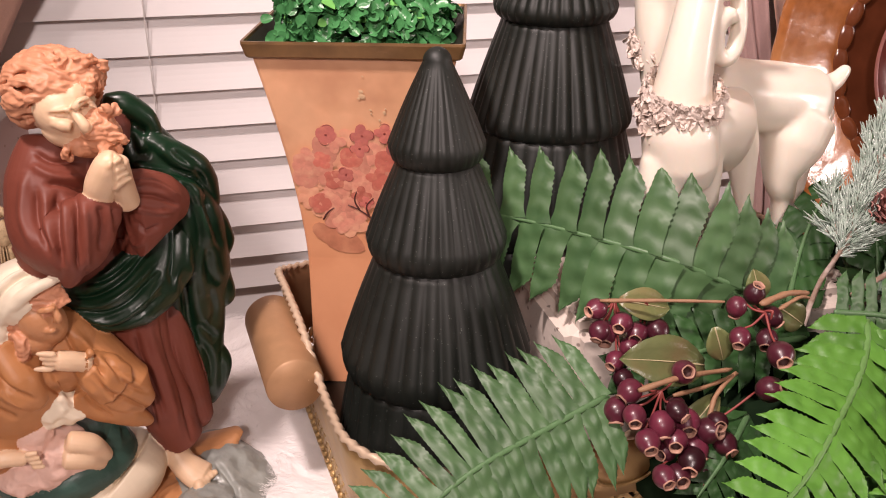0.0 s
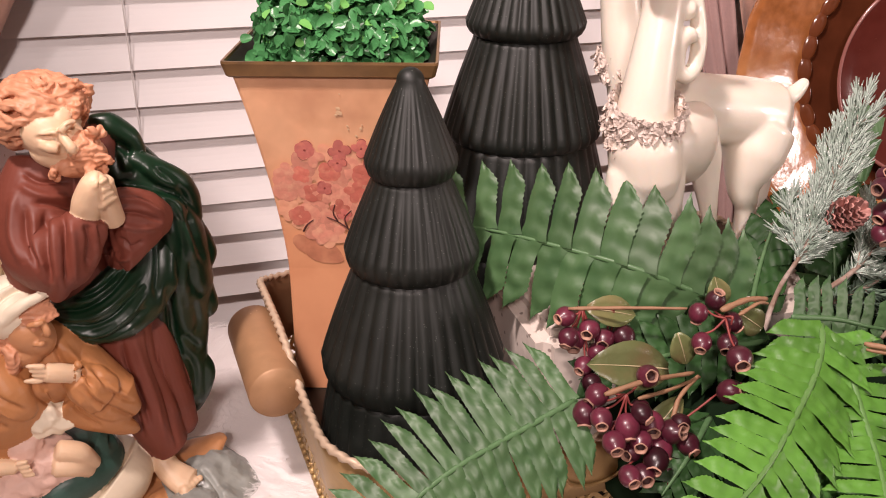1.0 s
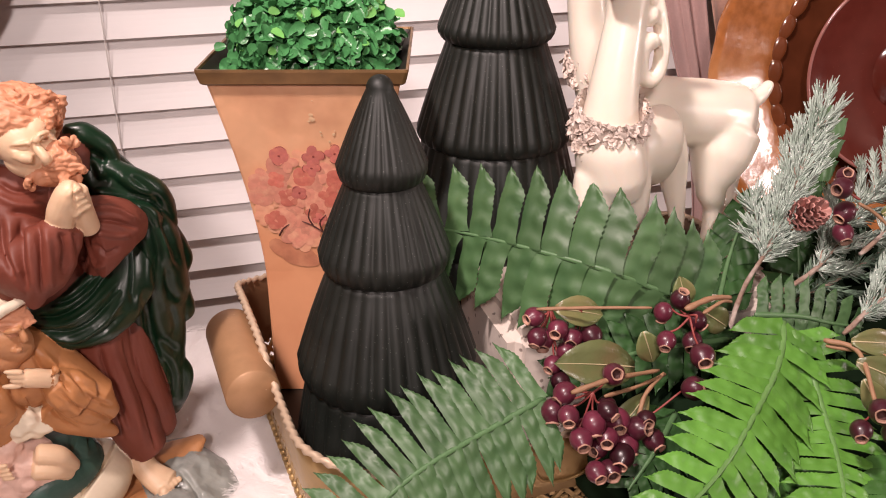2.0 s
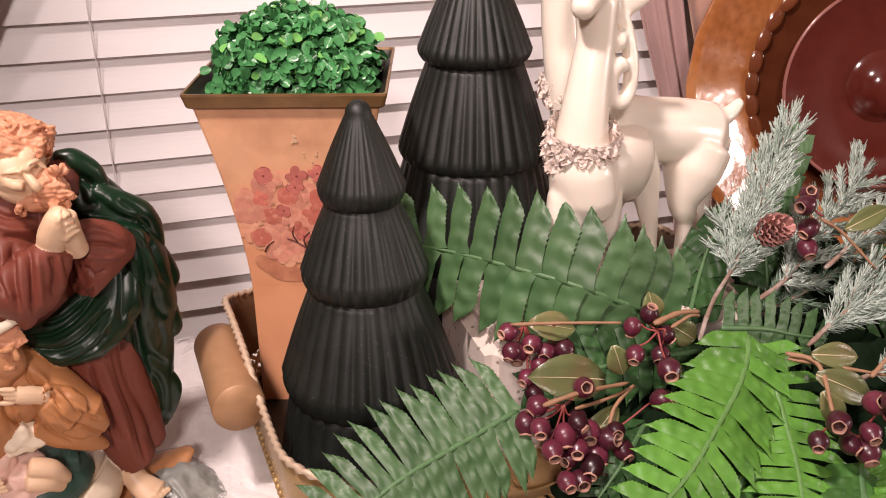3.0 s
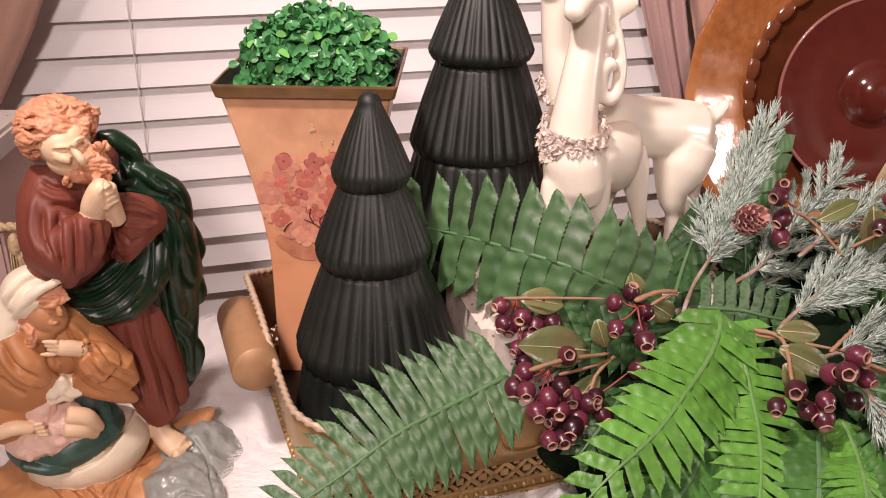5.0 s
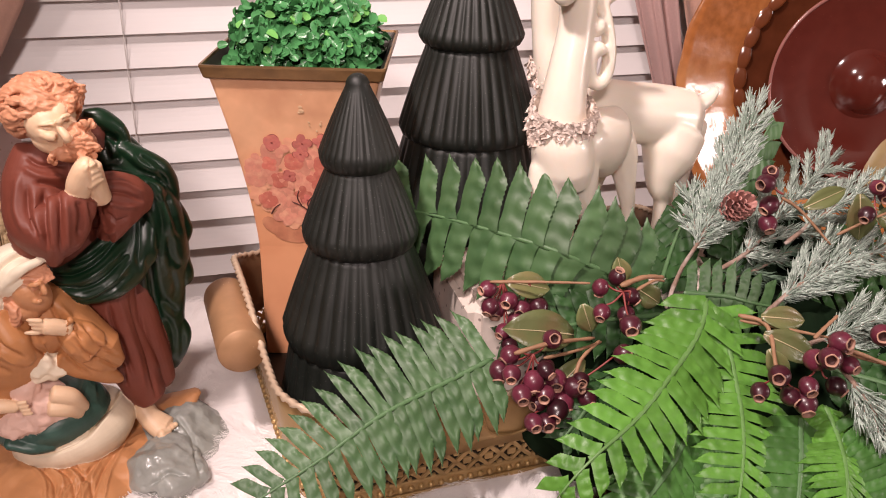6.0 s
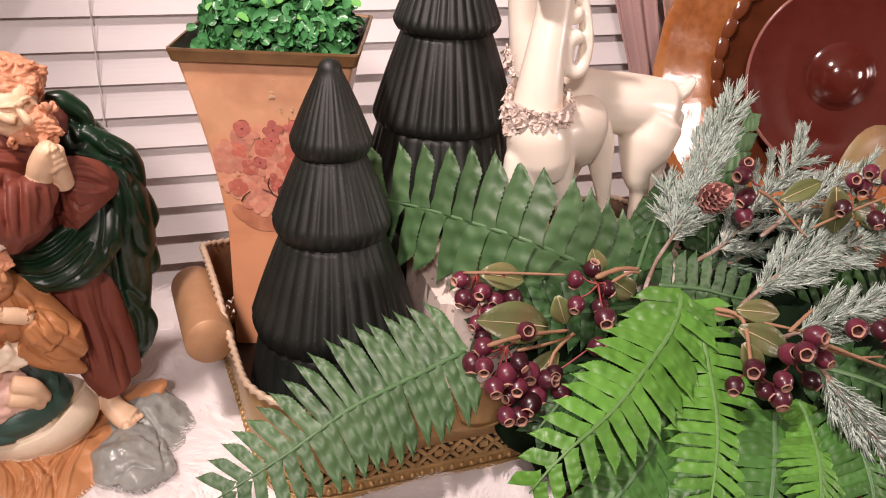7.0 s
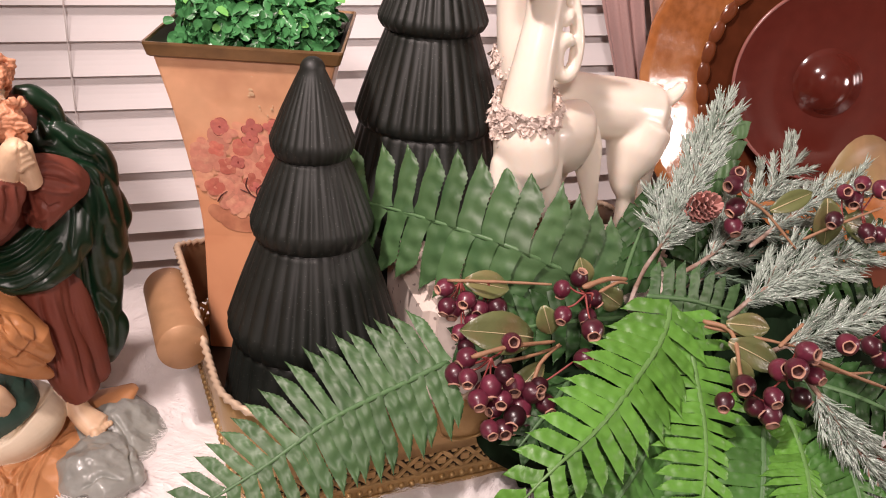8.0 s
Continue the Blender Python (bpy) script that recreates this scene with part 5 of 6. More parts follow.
    sm.factor, sm.iterations = 0.5, 2
    bpy.context.view_layer.update()
    me = bpy.data.meshes.new_from_object(rough.evaluated_get(bpy.context.evaluated_depsgraph_get()))
    me.name = "nativity_figurine"
    bpy.data.objects.remove(rough)
    tree = BVHTree.FromPolygons([Vector(v) for v in vf[0]], vf[1])
    me.materials.clear()
    for k in order:
        me.materials.append(M[k])
    kind = []
    for p in me.polygons:
        hit = tree.find_nearest(p.center)
        kind.append(which[hit[2]] if hit[2] is not None else 0)
    me.polygons.foreach_set("material_index", kind)
    me.polygons.foreach_set("use_smooth", [True] * len(kind))
    # carve the folds, then stone and crumpled cloth, into the fused skin
    count = len(me.vertices)
    co, nr, own = np.empty(count * 3), np.empty(count * 3), np.zeros(count, int)
    me.vertices.foreach_get("co", co)
    me.vertices.foreach_get("normal", nr)
    co, nr = co.reshape(-1, 3), nr.reshape(-1, 3)
    for p, k in zip(me.polygons, kind):
        own[list(p.vertices)] = k
    push = np.zeros(count)
    front = np.clip(0.5 - nr @ np.array(depth), 0, 1)
    flat = np.stack([co @ np.array(across), co @ np.array(rise)], 1)
    for kinds, width, amp, line in strokes:
        near = np.full(count, 1e9)
        along = np.zeros(count)
        last = len(line) - 2
        for k in range(last + 1):
            (ax, az), (bx, bz) = line[k], line[k + 1]
            dx, dz = bx - ax, bz - az
            u = np.clip(((flat[:, 0] - ax) * dx + (flat[:, 1] - az) * dz) / (dx * dx + dz * dz), 0, 1)
            d = np.hypot(flat[:, 0] - ax - u * dx, flat[:, 1] - az - u * dz)
            closer = d < near
            near = np.where(closer, d, near)
            along = np.where(closer, (k + u) / (last + 1), along)
        fade = np.clip(np.minimum(along, 1 - along) * 5 + 0.25, 0, 1)
        mine = np.isin(own, [order.index(k) for k in kinds])
        push += np.where(mine, amp * fade * 1.25 * np.exp(-(near / width) ** 2), 0) * front
    lump = dict(swaddle=(0.0022, 75), blanket=(0.0008, 50), ground_tan=(0.0012, 60), rock=(0.0018, 60), hair=(0.0007, 160), robe=(0.0004, 60), cloak=(0.0005, 60), gown=(0.0005, 60), veil=(0.0004, 90))
    for i in range(count):
        name = order[own[i]]
        if name in lump:
            amp, size = lump[name]
            q = Vector(co[i]) * size
            push[i] += amp * (noise.noise(q) + 0.4 * noise.noise(q * 2.1))
            if name == "hair":
                c = Vector(co[i])
                w = noise.noise(c * 40)
                push[i] += 0.0012 * (0.5 - 2.2 * abs(noise.noise(Vector((c.dot(pole) * 28 + w, c.dot(s1) * 250 + 2 * w, c.dot(s2) * 250)))))
    co += nr * push[:, None]
    me.vertices.foreach_set("co", co.reshape(-1))
    me.update()
    ob = new("nativity_figurine", me)
    return tagged(ob, "painted resin nativity figurine of two robed figures over a crib", "figurine")


figurine()

# ---------------------------------------------------------------- gift box behind the figurine
gift = thing("gift_box", (-0.15, -0.29, FUR), "pale pink speckled box with white lid on the fur", "box")
gm = Matrix.Translation((-0.180, -0.30, -0.010)) @ pose(0, 0, 0, 0, 0, -12)
part("body", moved(block(-0.075, 0.075, -0.055, 0.055, FUR - 0.004, 1.036, 0.003), gm), M["box_pink"], gift, smooth=False)
part("lid", moved(block(-0.079, 0.079, -0.059, 0.059, 1.030, 1.056, 0.004), gm), M["box_lid"], gift, smooth=False)
braid = thing("tassel_cord", (-0.115, -0.37, 0.96), "twisted gold cord with a long tassel hung on the box", "tassel")


def twisted(ctrl, r, steps, turns, n=8):
    pts = spline(ctrl, steps)
    out = []
    for ph in (0, math.pi):
        line = []
        for k, p in enumerate(pts):
            a = ph + turns * 2 * math.pi * k / (steps - 1)
            line.append(p + Vector((0.2 * math.cos(a), math.cos(a), math.sin(a))) * r * 0.75)
        V, F = tube(line, [r, r], n, steps)
        out.append((V, F))
    return join(*out)


part("cord", twisted([(-0.25, -0.352, 0.978), (-0.17, -0.366, 0.966), (-0.112, -0.372, 0.966), (-0.092, -0.366, 0.962), (-0.088, -0.33, 0.964)], 0.0028, 60, 10), M["braid"], braid)
part("knot", blob((-0.108, -0.374, 0.948), (0.0065, 0.0065, 0.012), n=18, rough=0.002, size=200), M["braid"], braid)
rng = random.Random(8)
threads = []
for k in range(60):
    a, r = rng.uniform(0, 2 * math.pi), 0.006 * math.sqrt(rng.random())
    x, y = -0.108 + r * math.cos(a), -0.374 + r * math.sin(a)
    threads.append(tube([(x, y, 0.942), (x + 0.4 * (x + 0.108), y, 0.915), (x + 1.1 * (x + 0.108) + rng.uniform(-0.001, 0.001), y + 0.5 * (y + 0.374), 0.868 + rng.uniform(0, 0.01))], [0.0007, 0.0006], 4, 6))
tagged(part("fringe", join(*threads), M["braid"], braid), kind="stuff")

# ---------------------------------------------------------------- deer on a birch block
birch = part("birch_block", moved(block(0.305, 0.600, -0.53, -0.385, TBASE + 0.007, 0.888, 0.012, 3), Matrix.Identity(4)), M["birch"], smooth=False)
tagged(birch, "pale speckled birch-bark block under the deer in the tray", "block")


def deer(name, bits, label, shift):
    ob = part(name, moved(join(*bits), Matrix.Translation(shift)), M["deer"])
    r = ob.modifiers.new("fuse", "REMESH")
    r.mode, r.voxel_size, r.use_smooth_shade = "VOXEL", 0.0018, True
    s = ob.modifiers.new("soften", "SMOOTH")
    s.factor, s.iterations = 0.55, 18
    return tagged(ob, label, "deer figurine", "white ceramic deer")


deer("deer_figurine", [
    # trunk, haunch, chest and neck
    tube([(0.394, -0.500, 1.019), (0.424, -0.487, 1.026), (0.458, -0.466, 1.017), (0.474, -0.456, 1.010)],
         [(0.024, 0.026), (0.025, 0.029), (0.024, 0.036), (0.013, 0.024)], 30, 30),
    tube([(0.400, -0.500, 0.990), (0.398, -0.501, 1.010), (0.394, -0.502, 1.033), (0.393, -0.500, 1.055)],
         [(0.026, 0.022), (0.0325, 0.028), (0.0310, 0.028), (0.023, 0.023)], 30, 30),
    tube([(0.393, -0.500, 1.040), (0.3937, -0.500, 1.069), (0.398, -0.497, 1.101), (0.404, -0.492, 1.134), (0.406, -0.488, 1.172)],
         [(0.0250, 0.025), (0.0205, 0.021), (0.0172, 0.018), (0.0152, 0.016), (0.017, 0.018)], 30, 40),
    # head, ear and curled horn
    tube([(0.412, -0.476, 1.178), (0.398, -0.492, 1.178), (0.384, -0.510, 1.168), (0.377, -0.519, 1.163)], [(0.017, 0.018), (0.017, 0.017), (0.011, 0.011), (0.008, 0.008)], 20, 18),
    tube([(0.410, -0.478, 1.164), (0.430, -0.480, 1.160), (0.455, -0.484, 1.168)], [(0.006, 0.009), (0.007, 0.013), (0.003, 0.007)], 16, 14),
    tube([(0.426, -0.480, 1.162), (0.434, -0.486, 1.14), (0.4385, -0.491, 1.112), (0.436, -0.494, 1.091), (0.428, -0.496, 1.083), (0.4195, -0.497, 1.090), (0.4185, -0.498, 1.108), (0.4245, -0.499, 1.118), (0.430, -0.499, 1.110)],
         [0.0060, 0.0068, 0.0068, 0.0066, 0.0066, 0.0064, 0.0060, 0.0055, 0.0045], 16, 56),
    blob((0.4245, -0.494, 1.134), (0.0070, 0.007, 0.009), n=16),
    # legs
    tube([(0.385, -0.503, 1.015), (0.3815, -0.506, 0.990), (0.381, -0.509, 0.965), (0.386, -0.511, 0.93), (0.389, -0.510, 0.887)], [(0.017, 0.020), (0.0170, 0.019), (0.0140, 0.015), (0.0085, 0.0085), (0.0070, 0.0070)], 18, 24),
    tube([(0.414, -0.499, 1.020), (0.4166, -0.503, 0.996), (0.421, -0.507, 0.974), (0.428, -0.508, 0.942), (0.434, -0.506, 0.905), (0.436, -0.506, 0.887)], [(0.016, 0.018), (0.0150, 0.017), (0.0100, 0.0105), (0.0056, 0.0058), (0.0055, 0.0055), (0.0070, 0.0070)], 18, 28),
    tube([(0.472, -0.456, 1.020), (0.4835, -0.450, 0.996), (0.489, -0.452, 0.968), (0.4943, -0.455, 0.935), (0.4952, -0.458, 0.900), (0.496, -0.458, 0.887)], [(0.015, 0.020), (0.0150, 0.018), (0.0105, 0.012), (0.0066, 0.007), (0.0056, 0.0056), (0.0068, 0.0068)], 18, 28),
    tube([(0.462, -0.442, 1.0), (0.460, -0.436, 0.95), (0.462, -0.434, 0.887)], [(0.016, 0.020), (0.007, 0.008), (0.007, 0.007)], 18, 18),
], "cream white ceramic deer standing on a birch block", (0, 0, 0))
deer("deer_figurine", [
    tube([(0.430, -0.430, 1.040), (0.4676, -0.430, 1.037), (0.498, -0.426, 1.032), (0.532, -0.422, 1.026), (0.560, -0.418, 1.016), (0.578, -0.416, 1.010)],
         [(0.026, 0.028), (0.030, 0.032), (0.030, 0.031), (0.031, 0.032), (0.031, 0.036), (0.020, 0.028)], 30, 36),
    tube([(0.441, -0.420, 1.03), (0.425, -0.412, 1.07), (0.416, -0.404, 1.115), (0.411, -0.402, 1.165), (0.407, -0.405, 1.190)],
         [(0.031, 0.032), (0.022, 0.023), (0.017, 0.018), (0.015, 0.016), (0.016, 0.016)], 24, 26),
    tube([(0.411, -0.398, 1.192), (0.395, -0.413, 1.190), (0.383, -0.424, 1.182)], [(0.015, 0.016), (0.013, 0.013), (0.008, 0.008)], 18, 16),
    tube([(0.560, -0.420, 1.034), (0.5794, -0.42, 1.0345), (0.590, -0.42, 1.0390), (0.6005, -0.42, 1.0510)], [(0.013, 0.013), (0.0100, 0.0095), (0.0082, 0.0080), (0.0050, 0.0050)], 14, 18),
    tube([(0.556, -0.424, 1.012), (0.545, -0.433, 0.986), (0.537, -0.438, 0.960), (0.5435, -0.437, 0.938), (0.5405, -0.437, 0.911), (0.541, -0.437, 0.887)],
         [(0.033, 0.036), (0.0285, 0.031), (0.0155, 0.0165), (0.0102, 0.0110), (0.0066, 0.0070), (0.0080, 0.0080)], 24, 34),
    tube([(0.572, -0.412, 1.014), (0.577, -0.408, 0.985), (0.577, -0.406, 0.955), (0.578, -0.406, 0.930), (0.574, -0.408, 0.905), (0.574, -0.41, 0.887)], [(0.022, 0.026), (0.0160, 0.020), (0.0105, 0.0125), (0.0085, 0.009), (0.0068, 0.007), (0.0075, 0.0075)], 20, 30),
    tube([(0.447, -0.406, 1.0), (0.447, -0.408, 0.94), (0.449, -0.410, 0.887)], [(0.018, 0.02), (0.010, 0.011), (0.008, 0.008)], 18, 18),
], "cream white ceramic deer with upturned tail behind the first", (0, 0, 0))


def collar(centre, radius, tilt, label, depth=0.012):
    """A crumpled glitter garland round a neck."""
    c = thing("glitter_collar", centre, label, "collar", "glitter collars")
    m = Matrix.Translation(centre) @ pose(0, 0, 0, *tilt)
    ring = [m @ Vector((radius * math.cos(a), radius * math.sin(a), 0)) for a in [2 * math.pi * i / 24 for i in range(25)]]
    part("band", tube(ring, [(0.0030, depth * 0.55), (0.0030, depth * 0.55)], 12, 80, lambda a, u: 1 + 0.3 * math.sin(60 * u + 2 * a), round_ends=False), M["glitter"], c)
    rng = random.Random(int(radius * 1e5))
    petal = []
    for s in range(3):
        r = random.Random(s)
        V, F = [], []
        for i in range(5):
            for j in range(5):
                u, v = i / 4, j / 2 - 1
                w = math.sin(math.pi * (0.15 + 0.8 * u)) ** 0.7
                V.append((u, 0.5 * v * w * (1 + 0.15 * r.uniform(-1, 1)), 0.14 * math.sin(5 * u + 3 * v + s) + 0.10 * r.uniform(-1, 1)))
        for i in range(4):
            for j in range(4):
                F.append((i * 5 + j, i * 5 + j + 1, i * 5 + j + 6, i * 5 + j + 5))
        petal.append(mesh("petal", (V, F), M["glitter"], False))
    count = int(84 * depth / 0.012)
    rows = 3 + int(depth / 0.012)
    for k in range(count):
        a = 2 * math.pi * k / count + rng.uniform(-0.05, 0.05)
        row = k % rows
        out = Vector((math.cos(a), math.sin(a), 0))
        p = m @ (out * (radius + 0.002) + Vector((0, 0, depth * (0.65 - 1.1 * row / (rows - 1)) + 0.003)))
        ahead = m.to_3x3() @ (out * rng.uniform(0.05, 0.32) + Vector((rng.uniform(-0.35, 0.35), rng.uniform(-0.35, 0.35), -1)))
        s = rng.uniform(0.0095, 0.0135)
        piece("petal", petal[k % 3], c, place_dir(p, ahead, m.to_3x3() @ out, s, s, s))


collar((0.3935, -0.499, 1.052), 0.0255, (22, -5, 0), "crumpled silver glitter collar round the first deer's neck", 0.026)
collar((0.423, -0.403, 1.075), 0.0205, (6, -8, 0), "crumpled silver glitter collar round the rear deer's neck")


# ---------------------------------------------------------------- fern fronds
def leaflet(seed, flip, n=29):
    """A toothed, puckered leaflet along x, one long and one wide; its tip leans to one edge and its foot joins its neighbours."""
    r = random.Random(seed)
    V, F = [], []
    cols = (-1, -0.72, -0.42, -0.14, 0.14, 0.42, 0.72, 1)
    m = len(cols)
    bulge = 0.04 * r.uniform(-1, 1)
    for i in range(n):
        u = i / (n - 1)
        foot = 0.11 * max(0.0, 1 - u / 0.22) ** 1.5
        near = 0.462 + foot + bulge * u - 0.78 * max(0.0, (u - 0.66) / 0.34) ** 1.5
        far = 0.462 + foot - 0.11 * max(0.0, (u - 0.55) / 0.45) ** 1.3
        tooth = 0.034 * (1 if i % 2 else -0.6) * (u > 0.34) * (u < 0.98)
        near, far = near + tooth, far + 0.4 * tooth
        near = max(near, -far + 0.012)
        for v in cols:
            y = far * (v + 1) / 2 - near * (1 - v) / 2
            lobe = 1 - 0.55 * abs(v) ** 3
            pucker = math.cos(2 * math.pi * 3.7 * u + 1.7 * seed + 2.0 * abs(v) + 0.6 * math.sin(5 * u + seed)) * lobe * min(1.0, 4 * u + 0.2) * (1 - 0.5 * u)
            side = math.cos(2 * math.pi * 2.6 * u + seed + 3.1 * v)
            z = 0.0155 * pucker + 0.009 * side - 0.014 * math.exp(-(v / 0.2) ** 2) + 0.020 * (1 - v * v) - 0.10 * u * u + 0.001 * r.uniform(-1, 1)
            V.append((u * (1 + 0.03 * v), -y * flip, z))
    for i in range(n - 1):
        for j in range(m - 1):
            a = i * m + j
            F.append((a, a + m, a + m + 1, a + 1) if flip > 0 else (a, a + 1, a + m + 1, a + m))
    return V, F


LEAFLETS = {}


def even(line, n):
    """n points at even steps along a line."""
    dist = [0.0]
    for p, q in zip(line, line[1:]):
        dist.append(dist[-1] + (q - p).length)
    return [Vector([float(np.interp(dist[-1] * k / (n - 1), dist, [p[c] for p in line])) for c in range(3)]) for k in range(n)]


def frond(ctrl, n, longest, material, label, up=(0, -0.3, 1), lean=22, droop=0.12, seed=0, base=0.8, tip=0.35, wide=1.0, splay=0.0, twist=0.06):
    """A fern frond along the control points, from its base to its tip."""
    rng = random.Random(seed)
    t = thing("fern_frond", ctrl[0], label, "fern frond", "fern fronds in the arrangement")
    pts = even(spline(ctrl, 160), 60)
    part("midrib", tube([c + Vector(up).normalized() * 0.0012 for c in pts[::6] + pts[-1:]], [(0.0024, 0.0012), (0.0021, 0.0011), (0.0015, 0.0008), (0.0007, 0.0004)], 8, 30, up=up), M["stem_light" if material == "fern_light" else "stem_green"], t, "paler green midrib")
    if material not in LEAFLETS:
        LEAFLETS[material] = {f: [mesh("leaflet", leaflet(k, f), M[material]) for k in range(4)] for f in (-1, 1)}
    length = sum((pts[i + 1] - pts[i]).length for i in range(59))
    for k in range(n):
        for side in (-1, 1):
            s = (k + 0.35 + (0.2 if side > 0 else 0)) / n * 0.985
            f = s * 59
            i = min(int(f), 58)
            p = pts[i].lerp(pts[i + 1], f - i)
            tan = (pts[min(i + 2, 59)] - pts[max(i - 1, 0)]).normalized()
            nrm = Vector(up)
            nrm = (nrm - tan * nrm.dot(tan)).normalized()
            out = nrm.cross(tan) * side
            a = radians(lean + 38 * s ** 5 + rng.uniform(-2.5, 2.5))
            ahead = out * math.cos(a) + tan * math.sin(a) - nrm * (droop + rng.uniform(-0.05, 0.05)) + nrm * splay * (1 if side > 0 else -1)
            L = longest * min(1.0, base + (1 - base) * s * 4) * (1 - (1 - tip) * max(0.0, (s - 0.35) / 0.65) ** 1.6) * rng.uniform(0.95, 1.05)
            W = length / n * wide * rng.uniform(0.94, 1.06) * (1 - 0.25 * s ** 3)
            nn = (nrm + tan * (twist + rng.uniform(-0.09, 0.09)) + out * rng.uniform(-0.06, 0.06)).normalized()
            piece("leaflet", LEAFLETS[material][side][rng.randrange(4)], t, place_dir(p + nrm * 0.0006, ahead, nn, L, W, L))
    return t


TOCAM = (-0.25, -0.75, 0.6)
frond([(0.2984, -0.612, 0.8841), (0.2509, -0.622, 0.8722), (0.1965, -0.637, 0.8611), (0.1469, -0.655, 0.8428), (0.1122, -0.666, 0.8317), (0.0887, -0.672, 0.8230)], 18, 0.0590, "fern",
      "deep green artificial fern frond reaching over the tray's side", TOCAM, 4, 0.05, 1, 0.9, 0.42, 1.03, twist=0.10)
frond([(0.4558, -0.566, 0.9122), (0.3983, -0.563, 0.9396), (0.3731, -0.556, 0.9510), (0.3340, -0.518, 0.9556), (0.2794, -0.458, 0.9558), (0.2349, -0.415, 0.9497)], 13, 0.066, "fern",
      "deep green artificial fern frond arching before the deer", (-0.40, -0.80, 0.32), 0, 0.03, 2, 0.92, 0.80, 1.12, twist=0.14)
frond([(0.4856, -0.628, 0.926), (0.4605, -0.660, 0.911), (0.393, -0.715, 0.895), (0.354, -0.740, 0.887), (0.3235, -0.752, 0.876), (0.300, -0.757, 0.853)], 15, 0.047, "fern_light",
      "bright green artificial fern frond hanging over the front", (-0.2, -0.7, 0.7), 14, 0.06, 3, 0.85, 0.45, 0.86, twist=0.12)
frond([(0.488, -0.636, 0.922), (0.4897, -0.660, 0.902), (0.481, -0.692, 0.884), (0.4705, -0.722, 0.872), (0.452, -0.757, 0.858), (0.428, -0.792, 0.838)], 16, 0.047, "fern_light",
      "bright green artificial fern frond hanging straight down the front", (-0.1, -0.75, 0.65), 3, 0.06, 4, 0.85, 0.6, 0.90, twist=0.12)
frond([(0.548, -0.722, 0.868), (0.545, -0.745, 0.857), (0.533, -0.775, 0.847), (0.515, -0.805, 0.833)], 14, 0.042, "fern_light",
      "mid green artificial fern frond below the berries", (0.0, -0.7, 0.7), 16, 0.12, 5, 0.8, 0.5)
frond([(0.478, -0.603, 0.920), (0.5225, -0.601, 0.910), (0.555, -0.600, 0.898), (0.588, -0.602, 0.889)], 8, 0.036, "fern",
      "green artificial fern frond standing behind the bright ones", (-0.2, -0.8, 0.45), 4, 0.02, 6, 0.9, 0.6)
# Most low and back fronds use the green darkened for shade.
frond([(0.500, -0.525, 0.880), (0.528, -0.492, 0.905), (0.552, -0.470, 0.93), (0.575, -0.455, 0.95)], 7, 0.034, "fern_shade",
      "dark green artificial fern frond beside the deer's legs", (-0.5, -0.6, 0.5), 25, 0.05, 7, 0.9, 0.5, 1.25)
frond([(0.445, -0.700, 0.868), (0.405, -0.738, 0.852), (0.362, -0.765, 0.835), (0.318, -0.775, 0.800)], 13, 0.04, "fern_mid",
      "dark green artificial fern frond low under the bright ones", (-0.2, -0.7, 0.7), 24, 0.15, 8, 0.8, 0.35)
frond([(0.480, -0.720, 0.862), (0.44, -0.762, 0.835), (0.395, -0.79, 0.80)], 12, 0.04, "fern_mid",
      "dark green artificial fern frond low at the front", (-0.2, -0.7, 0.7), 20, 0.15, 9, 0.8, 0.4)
frond([(0.57, -0.72, 0.868), (0.588, -0.765, 0.842), (0.60, -0.80, 0.80)], 12, 0.04, "fern_shade",
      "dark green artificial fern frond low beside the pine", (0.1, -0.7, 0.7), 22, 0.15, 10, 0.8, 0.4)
frond([(0.470, -0.590, 0.892), (0.42, -0.588, 0.893), (0.36, -0.586, 0.89), (0.315, -0.58, 0.878)], 11, 0.036, "fern_shade",
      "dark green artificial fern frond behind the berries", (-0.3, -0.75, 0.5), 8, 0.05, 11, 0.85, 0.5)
frond([(0.40, -0.63, 0.862), (0.37, -0.655, 0.852), (0.34, -0.672, 0.835)], 8, 0.032, "fern_shade",
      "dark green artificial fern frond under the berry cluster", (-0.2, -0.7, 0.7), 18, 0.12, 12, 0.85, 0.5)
frond([(0.60, -0.62, 0.862), (0.655, -0.61, 0.872), (0.72, -0.60, 0.866)], 10, 0.04, "fern_shade",
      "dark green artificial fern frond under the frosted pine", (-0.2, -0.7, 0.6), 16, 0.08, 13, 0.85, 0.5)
frond([(0.585, -0.68, 0.872), (0.63, -0.715, 0.866), (0.69, -0.75, 0.84)], 10, 0.04, "fern_shade",
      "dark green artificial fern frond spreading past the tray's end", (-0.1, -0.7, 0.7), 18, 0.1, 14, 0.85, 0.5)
frond([(0.575, -0.53, 0.892), (0.615, -0.49, 0.925), (0.65, -0.455, 0.957)], 9, 0.038, "fern_shade",
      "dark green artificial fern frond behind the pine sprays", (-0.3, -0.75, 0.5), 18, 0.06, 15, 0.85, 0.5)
frond([(0.545, -0.585, 0.882), (0.565, -0.545, 0.91), (0.575, -0.515, 0.955)], 8, 0.034, "fern_shade",
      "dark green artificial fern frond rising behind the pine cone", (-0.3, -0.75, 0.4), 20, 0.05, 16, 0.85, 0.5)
frond([(0.65, -0.575, 0.870), (0.71, -0.540, 0.895), (0.775, -0.512, 0.905), (0.84, -0.49, 0.895)], 11, 0.046, "fern_shade",
